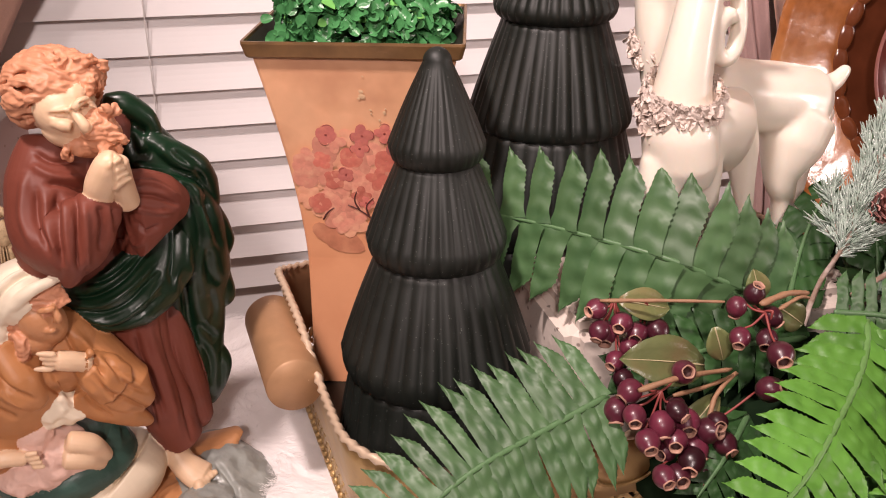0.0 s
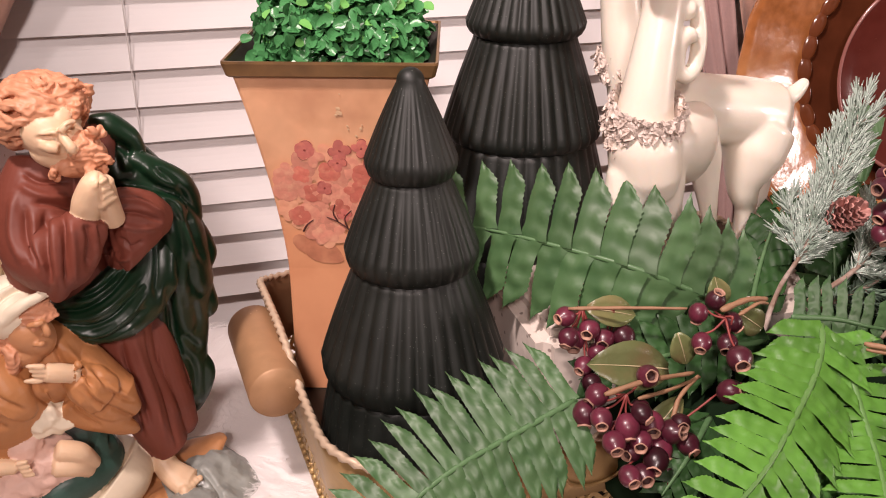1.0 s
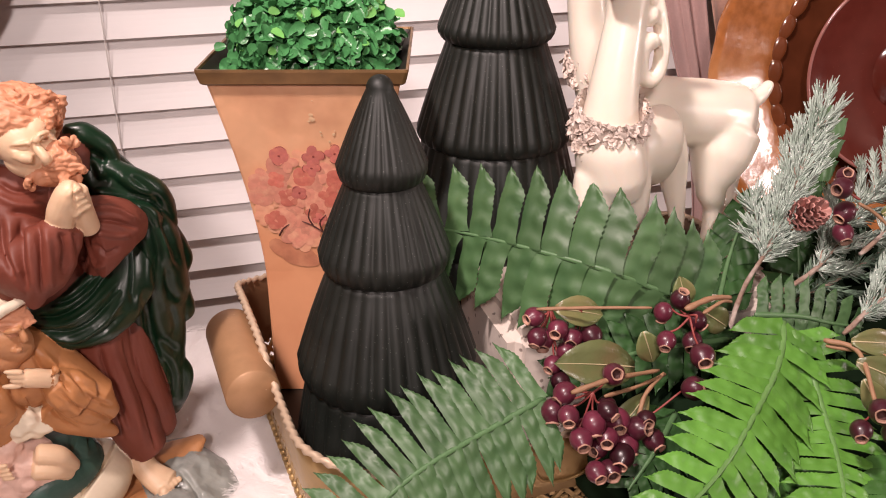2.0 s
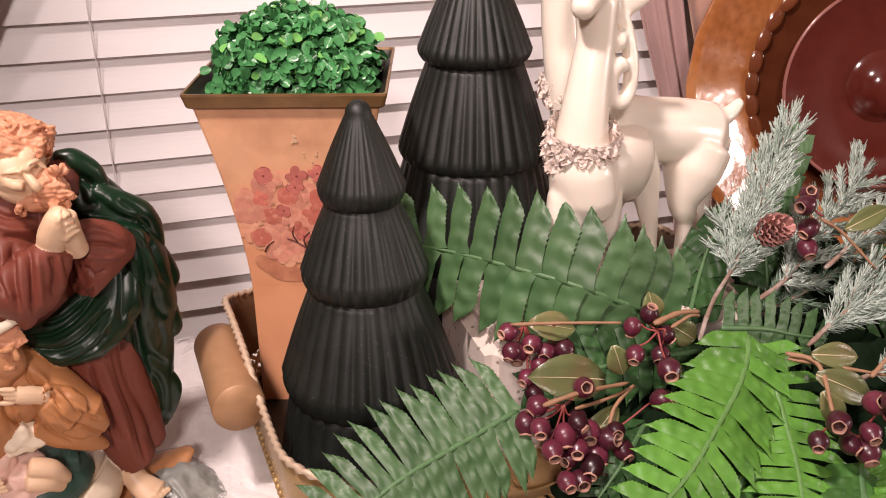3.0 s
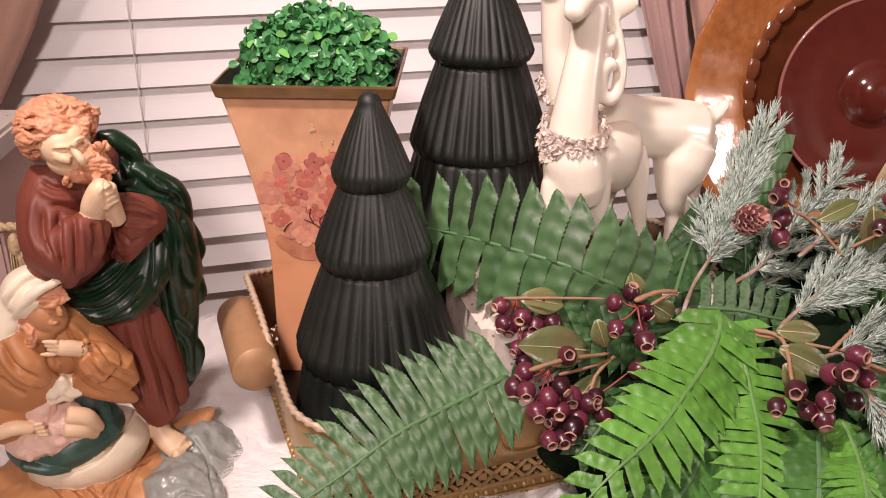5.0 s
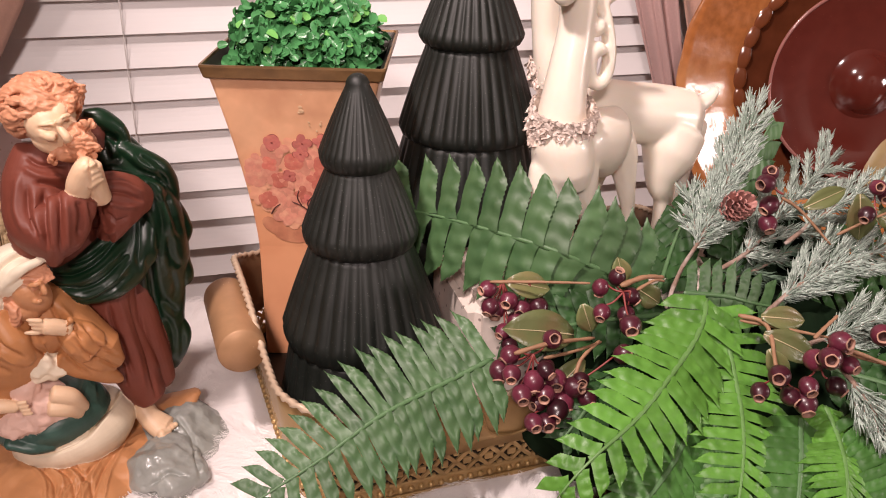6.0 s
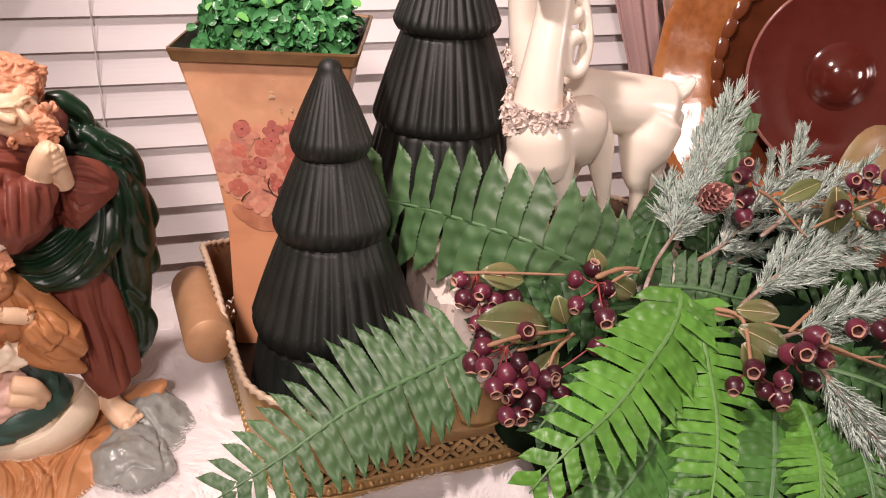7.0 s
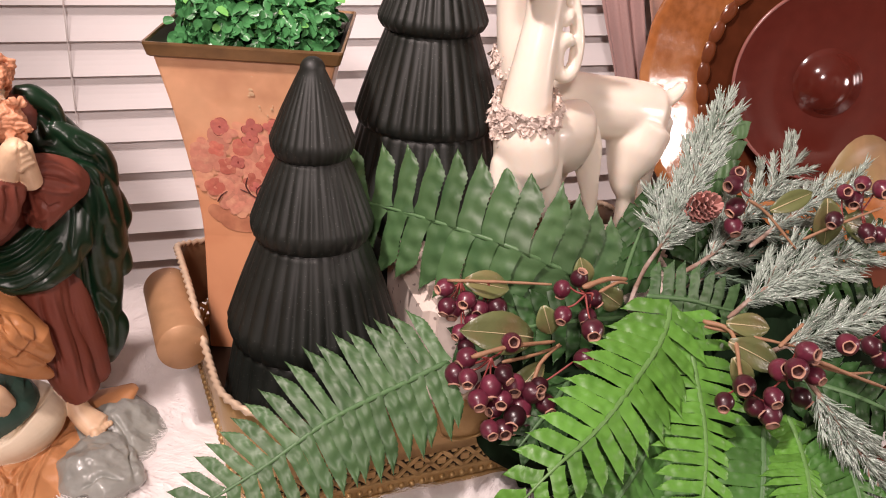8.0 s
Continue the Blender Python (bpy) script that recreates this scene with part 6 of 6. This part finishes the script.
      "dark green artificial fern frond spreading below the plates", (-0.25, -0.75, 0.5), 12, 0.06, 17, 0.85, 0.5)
frond([(0.66, -0.60, 0.852), (0.73, -0.585, 0.862), (0.80, -0.565, 0.85)], 9, 0.042, "fern_shade",
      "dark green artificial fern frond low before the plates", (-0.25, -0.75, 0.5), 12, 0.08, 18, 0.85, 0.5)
frond([(0.605, -0.475, 0.955), (0.620, -0.470, 0.985), (0.632, -0.467, 1.012), (0.640, -0.466, 1.028)], 4, 0.026, "fern",
      "glossy green artificial fern tip behind the frosted pine", (-0.35, -0.8, 0.3), 20, 0.04, 19, 0.9, 0.6, 1.1)
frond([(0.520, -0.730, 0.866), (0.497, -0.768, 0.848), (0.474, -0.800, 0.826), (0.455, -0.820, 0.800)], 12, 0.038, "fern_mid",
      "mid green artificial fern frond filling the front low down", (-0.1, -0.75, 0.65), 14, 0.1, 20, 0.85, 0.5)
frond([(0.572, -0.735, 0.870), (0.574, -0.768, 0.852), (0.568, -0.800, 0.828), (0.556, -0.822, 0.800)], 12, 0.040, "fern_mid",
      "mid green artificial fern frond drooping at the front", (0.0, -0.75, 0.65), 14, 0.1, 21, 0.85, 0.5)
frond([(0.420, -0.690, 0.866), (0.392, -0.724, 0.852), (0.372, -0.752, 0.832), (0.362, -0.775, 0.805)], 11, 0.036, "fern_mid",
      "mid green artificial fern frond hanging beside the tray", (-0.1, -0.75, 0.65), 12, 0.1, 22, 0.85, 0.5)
# near-black filler blobs, added to stand for the shade under the sprays
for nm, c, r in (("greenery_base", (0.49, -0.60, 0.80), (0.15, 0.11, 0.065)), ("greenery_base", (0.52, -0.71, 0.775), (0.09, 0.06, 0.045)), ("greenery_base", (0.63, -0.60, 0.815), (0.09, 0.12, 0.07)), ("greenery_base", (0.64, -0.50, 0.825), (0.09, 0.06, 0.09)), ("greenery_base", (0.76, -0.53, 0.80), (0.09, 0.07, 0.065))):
    gb = part(nm, blob(c, r, n=40, rough=0.025, size=40), M["gap_shade"])
    tagged(gb, "near-black blob added as shade under the fern fronds", "greenery", "greenery bases")


# ---------------------------------------------------------------- frosted pine sprays
def needle_set(V, F, ctrl, count, length, spread, rng, r=0.00068):
    pts = spline(ctrl, 40)
    for k in range(count):
        u = rng.random() ** 0.85
        f = u * 38.9
        i = int(f)
        p = pts[i].lerp(pts[i + 1], f - i)
        tan = (pts[i + 1] - pts[max(i - 1, 0)]).normalized()
        d = Vector((rng.gauss(0, 1), rng.gauss(0, 1), rng.gauss(0, 1)))
        d = (d - tan * d.dot(tan)).normalized()
        a = radians(spread) * rng.uniform(0.55, 1.25) * (1 - 0.4 * u)
        ahead = tan * math.cos(a) + d * math.sin(a)
        L = length * rng.uniform(0.5, 1.2)
        d = (d + Vector((0, 0, 0.35))).normalized()
        s1 = ahead.cross(d).normalized()
        s2 = ahead.cross(s1)
        bend = p + ahead * L * 0.5 + d * L * 0.05
        end = p + ahead * L + tan * L * 0.08
        n0 = len(V)
        for c, q in ((p, r), (bend, r * 1.1), (end, r * 0.45)):
            for b in range(3):
                w = 2 * math.pi * b / 3
                V.append(c + s1 * (q * math.cos(w)) + s2 * (q * math.sin(w)))
        for ring in (0, 3):
            for b in range(3):
                F.append((n0 + ring + b, n0 + ring + (b + 1) % 3, n0 + ring + 3 + (b + 1) % 3, n0 + ring + 3 + b))
        F.append((n0 + 6, n0 + 7, n0 + 8))


def pine_spray(stem, twigs, label, material="pine", seed=0, dense=1.0, length=0.0112, thick=0.0024):
    """A branch with side twigs, each set with needles."""
    rng = random.Random(seed)
    t = thing("pine_spray", stem[0], label, "pine spray", "frosted pine sprays")
    part("branch", tube(stem, [thick, thick * 0.7, thick * 0.35], 9, 26, lambda a, u: 1 + 0.15 * math.sin(40 * u + 3 * a)), M["bark"], t)
    V, F = [], []
    for tw in twigs:
        part("twig", tube(tw, [thick * 0.45, thick * 0.3, 0.0005], 6, 14), M["bark"], t)
        n = sum((Vector(tw[i + 1]) - Vector(tw[i])).length for i in range(len(tw) - 1))
        needle_set(V, F, tw, int(n * 2500 * dense), length, 37, rng)
    tagged(part("needles", (V, F), M[material], t, "frosted grey-green needles"), kind="stuff")
    return t


def side_twigs(stem, n, length, seed, angle=38, start=0.25, flat=(-0.3, -0.8, 0.45)):
    """Twigs to both sides of a branch, in a fan that faces flat."""
    rng = random.Random(seed)
    pts = spline(stem, 50)
    out = [[pts[int(49 * start)], pts[(49 + int(49 * start)) // 2], pts[49]]]
    for k in range(n):
        i = int(49 * (start + (0.9 - start) * k / max(1, n - 1)))
        tan = (pts[min(i + 1, 49)] - pts[max(i - 1, 0)]).normalized()
        nrm = Vector(flat)
        nrm = (nrm - tan * nrm.dot(tan)).normalized()
        o = nrm.cross(tan) * (1 if k % 2 else -1) + nrm * rng.uniform(-0.35, 0.35)
        a = radians(angle + rng.uniform(-7, 7))
        d = tan * math.cos(a) + o * math.sin(a)
        L = length * rng.uniform(0.75, 1.15) * (1 - 0.35 * k / n)
        out.append([pts[i], pts[i] + d * L * 0.5 + tan * L * 0.04, pts[i] + d * L + tan * L * 0.16])
    return out


S1 = [(0.488, -0.562, 0.880), (0.505, -0.550, 0.912), (0.528, -0.548, 0.955), (0.552, -0.538, 1.008), (0.590, -0.512, 1.070)]
pine_spray(S1, side_twigs(S1, 24, 0.040, 1, 25, 0.40), "frosted grey-green pine spray standing up beside the deer", seed=1, dense=1.15)
S2 = [(0.522, -0.549, 0.938), (0.522, -0.535, 0.955), (0.523, -0.522, 0.984)]
pine_spray(S2, side_twigs(S2, 7, 0.020, 2, 28, 0.1), "small frosted pine sprig beside the deer's hind leg", seed=2, dense=0.9, thick=0.0016)
S3 = [(0.50, -0.592, 0.925), (0.56, -0.572, 0.938), (0.64, -0.52, 0.962), (0.728, -0.465, 0.985)]
pine_spray(S3, side_twigs(S3, 20, 0.05, 3, 32, 0.3), "frosted pine spray spreading behind the dark berries", seed=3)
S4 = [(0.560, -0.612, 0.893), (0.60, -0.604, 0.915), (0.65, -0.606, 0.935), (0.715, -0.615, 0.955)]
pine_spray(S4, side_twigs(S4, 22, 0.046, 4, 32, 0.15), "frosted pine spray reaching over the ferns", seed=4)
S5 = [(0.565, -0.66, 0.885), (0.62, -0.662, 0.900), (0.70, -0.662, 0.920)]
pine_spray(S5, side_twigs(S5, 15, 0.036, 5, 32, 0.2), "frosted pine spray low above the berries", seed=5)
S6 = [(0.545, -0.725, 0.915), (0.562, -0.748, 0.890), (0.582, -0.768, 0.862), (0.612, -0.79, 0.822)]
pine_spray(S6, side_twigs(S6, 14, 0.030, 6, 30, 0.2), "frosted pine spray drooping beside the ferns", seed=6, dense=0.9)
S7 = [(0.505, -0.585, 0.905), (0.56, -0.575, 0.915), (0.63, -0.56, 0.93), (0.70, -0.555, 0.94)]
pine_spray(S7, side_twigs(S7, 14, 0.04, 7, 36, 0.15), "darker green pine spray under the frosted ones", "pine_green", 7)
S8 = [(0.60, -0.57, 0.94), (0.66, -0.555, 0.965), (0.74, -0.54, 0.985)]
pine_spray(S8, side_twigs(S8, 14, 0.036, 8, 34, 0.15), "frosted pine spray behind the red berries", seed=8)


# ---------------------------------------------------------------- pine cone
def pine_cone(centre, axis, size):
    t = thing("pine_cone", centre, "small reddish-brown open pine cone wired to the spray", "pine cone")
    m = place_dir(centre, axis, (0, -1, 0.3))
    part("core", moved(blob((0, 0, 0), (size * 0.8, size * 0.4, size * 0.4), n=14), m), M["cone"], t)
    V, F = [], []
    for i in range(4):
        u = i / 3
        for v in (-1, 0, 1):
            V.append((u, v * 0.42 * math.sin(math.pi * (0.25 + 0.6 * u)), 0.12 * (1 - abs(v)) + 0.25 * u * u))
            V.append((u, v * 0.42 * math.sin(math.pi * (0.25 + 0.6 * u)), 0.12 * (1 - abs(v)) + 0.25 * u * u - 0.1))
    for i in range(3):
        for j in range(2):
            a = i * 6 + 2 * j
            F += [(a, a + 2, a + 8, a + 6), (a + 1, a + 7, a + 9, a + 3)]
    F += [(18, 20, 21, 19), (20, 22, 23, 21)]
    sc = mesh("scale", (V, F), M["cone"], False)
    for k in range(54):
        u = k / 53
        a = k * 2.39996
        ring = math.sin(math.pi * (0.12 + 0.8 * u)) ** 0.8
        out = Vector((0, math.cos(a), math.sin(a)))
        p = m @ (Vector((-size * 0.85 + 1.7 * size * u, 0, 0)) + out * size * 0.28 * ring)
        ahead = m.to_3x3() @ (out + Vector((0.15 + 0.9 * u, 0, 0)))
        s = size * (0.45 + 0.32 * ring)
        piece("scale", sc, t, place_dir(p, ahead, m.to_3x3() @ Vector((1, 0, 0)), s, s * 0.95, s))


pine_cone((0.549, -0.556, 0.977), (0.25, -0.75, 0.55), 0.0160)


# ---------------------------------------------------------------- berry picks
def berry_meshes():
    prof = [(0.0, -1.0), (0.25, -0.97), (0.55, -0.84), (0.82, -0.55), (0.97, -0.2), (1.0, 0.1), (0.93, 0.42), (0.78, 0.68), (0.6, 0.86), (0.52, 0.98)]
    V, F = revolve(prof, 18, lambda a, k: 1 + 0.02 * math.sin(3 * a), cap=False)
    skin = mesh("skin", (V, F), M["berry"])
    ring = mesh("calyx", revolve([(0.52, 0.93), (0.58, 1.04), (0.56, 1.12), (0.47, 1.1), (0.42, 0.98), (0.40, 0.7)], 18, lambda a, k: 1 + 0.05 * math.sin(5 * a), cap=False), M["calyx"])
    hole = mesh("hollow", revolve([(0.41, 0.78), (0.3, 0.55), (0.0, 0.5)], 14, cap=False), M["calyx_in"])
    return skin, ring, hole


BERRY = berry_meshes()


def berry(parent, p, toward, size):
    m = Matrix.Translation(p) @ Vector(toward).to_track_quat("Z", "Y").to_matrix().to_4x4() @ Matrix.Diagonal((size, size, size * 1.04, 1))
    b = piece("berry", BERRY[0], parent, m)
    for nm, me in (("calyx", BERRY[1]), ("hollow", BERRY[2])):
        o = new(nm, me)
        o.parent = b
    return b


def broad_leaf(parent, p, ahead, up, length, width, material="dry_leaf", curl=0.12):
    V, F, n = [], [], 9
    for i in range(n):
        u = i / (n - 1)
        w = 0.5 * math.sin(math.pi * min(1.0, 0.04 + u * 0.96)) ** 0.75
        for v in (-1, -0.5, 0, 0.5, 1):
            V.append((u, v * w, 0.16 * abs(v) ** 1.5 * w - curl * (u - 0.4) ** 2 * 2 + 0.012 * math.sin(u * 26) * (abs(v) == 0.5)))
    for i in range(n - 1):
        for j in range(4):
            a = i * 5 + j
            F.append((a, a + 5, a + 6, a + 1))
    m = place_dir(p, ahead, up, length, width, length)
    leaf = part("leaf", moved((V, F), m), M[material], parent)
    s = leaf.modifiers.new("thick", "SOLIDIFY")
    s.thickness = 0.0005
    rib = [m @ Vector((u, 0, -curl * (u - 0.4) ** 2 * 2 + 0.006)) for u in (0.0, 0.3, 0.6, 0.97)]
    part("vein", tube(rib, [0.0007, 0.0005, 0.0002], 5, 12), M["rib"], leaf)
    return leaf


def berry_pick(root, places, hub, label, seed, leaves=(), twigs=(), size=0.0087, stalk="twig_red"):
    """Berries on thin stalks that meet at a hub, with leaves and woody twigs."""
    rng = random.Random(seed)
    t = thing("berry_pick", root, label, "berry pick", "berry picks in the arrangement")
    for p in places:
        p = Vector(p)
        h = min(hub, key=lambda q: (Vector(q) - p).length)
        away = (p - Vector(h)).normalized()
        face = (away * 0.5 + Vector((rng.uniform(-0.9, 0.4), rng.uniform(-1.3, -0.2), rng.uniform(-0.7, 0.35)))).normalized()
        s = size * rng.uniform(0.82, 1.08)
        berry(t, p, face, s)
        back = p - face * s
        part("stalk", tube([back, back.lerp(Vector(h), 0.5) - Vector((0, 0, 0.003)), h], [0.0009, 0.0008, 0.001], 6, 10), M[stalk], t)
    for c, r in twigs:
        part("twig", tube(c, [r, r * 0.85, r * 0.7], 8, 18, lambda a, u: 1 + 0.12 * math.sin(23 * u + 2 * a)), M["twig"], t)
    for p, ahead, up, L, W in leaves:
        broad_leaf(t, p, ahead, up, L, W)
    return t


berry_pick((0.40, -0.605, 0.905),
           [(0.308, -0.565, 0.926), (0.316, -0.565, 0.905), (0.338, -0.572, 0.906), (0.352, -0.575, 0.908), (0.319, -0.580, 0.890), (0.326, -0.57, 0.915), (0.308, -0.572, 0.912), (0.331, -0.576, 0.897), (0.346, -0.566, 0.897), (0.322, -0.588, 0.879)],
           [(0.322, -0.563, 0.93), (0.345, -0.568, 0.93)], "purple-red artificial berries on a thin brown twig", 1,
           [((0.325, -0.566, 0.931), (1, -0.1, -0.25), (-0.2, -0.8, 0.6), 0.042, 0.024), ((0.43, -0.582, 0.925), (-0.3, 0.1, 1), (-0.3, -0.9, 0.2), 0.026, 0.018)],
           [([(0.308, -0.568, 0.934), (0.348, -0.582, 0.936), (0.388, -0.600, 0.939)], 0.0016)])
berry_pick((0.43, -0.60, 0.925),
           [(0.398, -0.600, 0.934), (0.418, -0.590, 0.936), (0.394, -0.615, 0.918), (0.406, -0.645, 0.920), (0.428, -0.600, 0.922), (0.42, -0.61, 0.91)],
           [(0.415, -0.61, 0.932), (0.424, -0.606, 0.93)], "dark red artificial berries on red stalks", 2,
           [((0.434, -0.600, 0.928), (0.75, 0, -0.55), (-0.2, -0.9, 0.35), 0.031, 0.022), ((0.382, -0.602, 0.92), (0.35, -0.1, -1), (-0.35, -0.85, 0.4), 0.030, 0.020)],
           [([(0.417, -0.600, 0.933), (0.44, -0.597, 0.937), (0.464, -0.590, 0.931)], 0.0026), ([(0.432, -0.602, 0.928), (0.45, -0.598, 0.933), (0.464, -0.592, 0.928)], 0.0016)])
berry_pick((0.37, -0.625, 0.90),
           [(0.311, -0.620, 0.891), (0.302, -0.620, 0.877), (0.343, -0.631, 0.908), (0.333, -0.645, 0.888), (0.323, -0.645, 0.879), (0.311, -0.650, 0.871), (0.332, -0.650, 0.868),
            (0.359, -0.645, 0.867), (0.340, -0.660, 0.857), (0.353, -0.655, 0.841), (0.316, -0.667, 0.854), (0.370, -0.650, 0.858), (0.406, -0.640, 0.889), (0.343, -0.650, 0.842), (0.33, -0.662, 0.848),
            (0.322, -0.636, 0.868), (0.346, -0.638, 0.872), (0.362, -0.644, 0.846), (0.327, -0.648, 0.858), (0.306, -0.638, 0.884), (0.350, -0.646, 0.855), (0.338, -0.634, 0.884), (0.366, -0.644, 0.872)],
           [(0.325, -0.636, 0.899), (0.345, -0.636, 0.878), (0.352, -0.638, 0.862)], "cluster of wine-red artificial berries with open crowns", 3,
           [((0.372, -0.613, 0.898), (-0.95, 0.02, 0.22), (-0.15, -0.75, 0.65), 0.066, 0.036), ((0.375, -0.628, 0.882), (-0.8, -0.2, -0.7), (-0.3, -0.8, 0.4), 0.05, 0.022)],
           [([(0.308, -0.636, 0.902), (0.34, -0.634, 0.906), (0.385, -0.624, 0.899)], 0.0022), ([(0.335, -0.635, 0.893), (0.362, -0.63, 0.892), (0.395, -0.618, 0.89)], 0.0017),
            ([(0.362, -0.64, 0.872), (0.372, -0.63, 0.884), (0.392, -0.62, 0.893)], 0.0020)])
berry_pick((0.53, -0.70, 0.92),
           [(0.473, -0.735, 0.903), (0.492, -0.730, 0.911), (0.514, -0.738, 0.903), (0.513, -0.740, 0.889), (0.501, -0.735, 0.894), (0.525, -0.742, 0.929), (0.537, -0.735, 0.938),
            (0.551, -0.735, 0.915), (0.540, -0.738, 0.899), (0.525, -0.726, 0.918), (0.545, -0.728, 0.928)],
           [(0.496, -0.722, 0.909), (0.532, -0.725, 0.912)], "wine-red artificial berries with open crowns before the pine", 4,
           [((0.508, -0.676, 0.932), (0.9, -0.1, -0.15), (-0.2, -0.8, 0.6), 0.042, 0.02), ((0.503, -0.690, 0.924), (0.9, -0.3, -0.45), (-0.2, -0.75, 0.6), 0.052, 0.024), ((0.502, -0.70, 0.915), (0.5, -0.2, -0.85), (-0.3, -0.9, 0.2), 0.034, 0.018)],
           [([(0.497, -0.660, 0.926), (0.511, -0.680, 0.925), (0.497, -0.720, 0.908)], 0.0022), ([(0.498, -0.662, 0.922), (0.525, -0.682, 0.922), (0.559, -0.700, 0.918)], 0.0017),
            ([(0.543, -0.700, 0.920), (0.556, -0.695, 0.926), (0.570, -0.690, 0.932)], 0.0019), ([(0.546, -0.735, 0.930), (0.59, -0.733, 0.908), (0.64, -0.73, 0.884)], 0.0019),
            ([(0.55, -0.733, 0.924), (0.59, -0.725, 0.905), (0.63, -0.715, 0.893)], 0.0015)])
berry_pick((0.64, -0.69, 0.90), [(0.600, -0.710, 0.921), (0.636, -0.700, 0.909), (0.652, -0.700, 0.893), (0.662, -0.692, 0.912)], [(0.632, -0.692, 0.91)],
           "plum-coloured artificial berries at the arrangement's end", 5, (), [([(0.632, -0.692, 0.91), (0.665, -0.685, 0.9), (0.7, -0.68, 0.89)], 0.0017)])
berry_pick((0.61, -0.60, 0.955), [(0.574, -0.565, 1.011), (0.564, -0.575, 1.006), (0.574, -0.572, 0.983), (0.573, -0.575, 0.966)], [(0.585, -0.574, 0.993), (0.584, -0.574, 0.985)],
           "almost black artificial berries on a bent brown twig", 6, (), [([(0.584, -0.574, 0.99), (0.602, -0.58, 0.978), (0.626, -0.600, 0.950)], 0.0017)], 0.0086)
berry_pick((0.66, -0.61, 0.96), [(0.663, -0.600, 1.003), (0.675, -0.600, 0.995), (0.680, -0.600, 1.010), (0.640, -0.620, 0.987), (0.680, -0.620, 0.972), (0.695, -0.620, 0.968), (0.704, -0.600, 1.003)],
           [(0.684, -0.604, 0.985), (0.66, -0.61, 0.98)], "plum and red artificial berries among olive leaves", 7,
           [((0.61, -0.575, 0.978), (0.95, 0, 0.35), (-0.2, -0.8, 0.6), 0.046, 0.018), ((0.642, -0.605, 1.0), (0.15, -0.1, -1), (-0.35, -0.9, 0.2), 0.046, 0.026), ((0.67, -0.60, 0.975), (0.8, 0, -0.3), (-0.3, -0.8, 0.5), 0.05, 0.03)],
           [([(0.626, -0.605, 0.962), (0.65, -0.61, 0.975), (0.70, -0.61, 0.99)], 0.0015)])
dried = thing("dried_leaf", (0.75, -0.49, 0.96), "large curled tan dried leaf leaning before the plates", "dried leaf")
big_leaf = broad_leaf(dried, (0.735, -0.505, 0.962), (0.75, 0.1, 0.35), (-0.5, -0.8, 0.3), 0.10, 0.06, "tan_leaf", 0.3)


# ---------------------------------------------------------------- glass plates
def disc_profile(prof, m, n=96, wave=None):
    """A turned dish set in its place."""
    return moved(revolve(prof, n, wave, cap=False), m)


PL = Vector((0.947, -0.226, 0.985))
plate_pose = Matrix.Translation(PL) @ Vector((-0.34, -0.93, 0.16)).to_track_quat("Z", "Y").to_matrix().to_4x4()
charger = thing("charger_plate", tuple(PL - Vector((0, 0, 0.245))), "large amber glass charger with a beaded well leaning by the curtain", "plate")
part("rim", disc_profile([(0.166, -0.010), (0.176, -0.007), (0.19, -0.001), (0.205, 0.0055), (0.22, 0.0125), (0.236, 0.0205), (0.250, 0.028), (0.252, 0.026), (0.236, 0.016), (0.205, 0.001), (0.17, -0.012)], plate_pose, 128,
                         lambda a, k: 1 + 0.004 * math.cos(24 * a)), M["amber"], charger)
part("well", disc_profile([(0.0, -0.022), (0.12, -0.022), (0.145, -0.018), (0.166, -0.010)], plate_pose, 96), M["amber_deep"], charger, "dark amber well")
bd = mesh("bead", blob((0, 0, 0), (0.0100, 0.0172, 0.0030), n=18), M["amber_bead"])
for k in range(36):
    a = 2 * math.pi * k / 36
    piece("bead", bd, charger, plate_pose @ pose(0.161 * math.cos(a), 0.161 * math.sin(a), -0.0108, 0, 0, math.degrees(a)))
dish = thing("red_plate", tuple(PL), "dark red glossy glass plate with a domed centre before the charger", "plate")
part("plate", disc_profile([(0.0, 0.004), (0.045, 0.004), (0.085, 0.006), (0.112, 0.012), (0.124, 0.017), (0.1275, 0.0175), (0.1285, 0.015), (0.124, 0.012), (0.1, 0.004), (0.05, -0.004), (0.0, -0.004)], plate_pose, 128),
     M["red_glass"], dish)
part("boss", disc_profile([(0.0, 0.0275), (0.008, 0.0270), (0.016, 0.0254), (0.023, 0.0228), (0.029, 0.0192), (0.034, 0.0150), (0.038, 0.0106), (0.0415, 0.0070), (0.046, 0.0046)], plate_pose, 64), M["red_glass"], dish)
# Ring in the paler colour that stands for the rim's highlight.
part("edge", disc_profile([(0.1272 + 0.0022 * math.cos(a), 0.0172 + 0.0022 * math.sin(a)) for a in [2 * math.pi * i / 10 for i in range(11)]], plate_pose, 128), M["red_rim_glint"], dish, "polished edge coloured paler for its highlight")
stand = thing("plate_stand", (0.96, -0.2, TABLE), "dark wire easel behind the leaning glass plates", "plate stand")
sp = plate_pose @ Vector((0, -0.2, 0))
for dx in (-0.06, 0.06):
    q0 = plate_pose @ Vector((dx, -0.236, 0.03))
    q1 = plate_pose @ Vector((dx, -0.236, -0.03))
    part("foot", tube([(q0.x, q0.y, q0.z + 0.02), (q0.x, q0.y, TABLE + 0.004), (q1.x + 0.01, q1.y + 0.03, TABLE + 0.004)], [0.003, 0.003], 8, 14), M["tin_in"], stand)
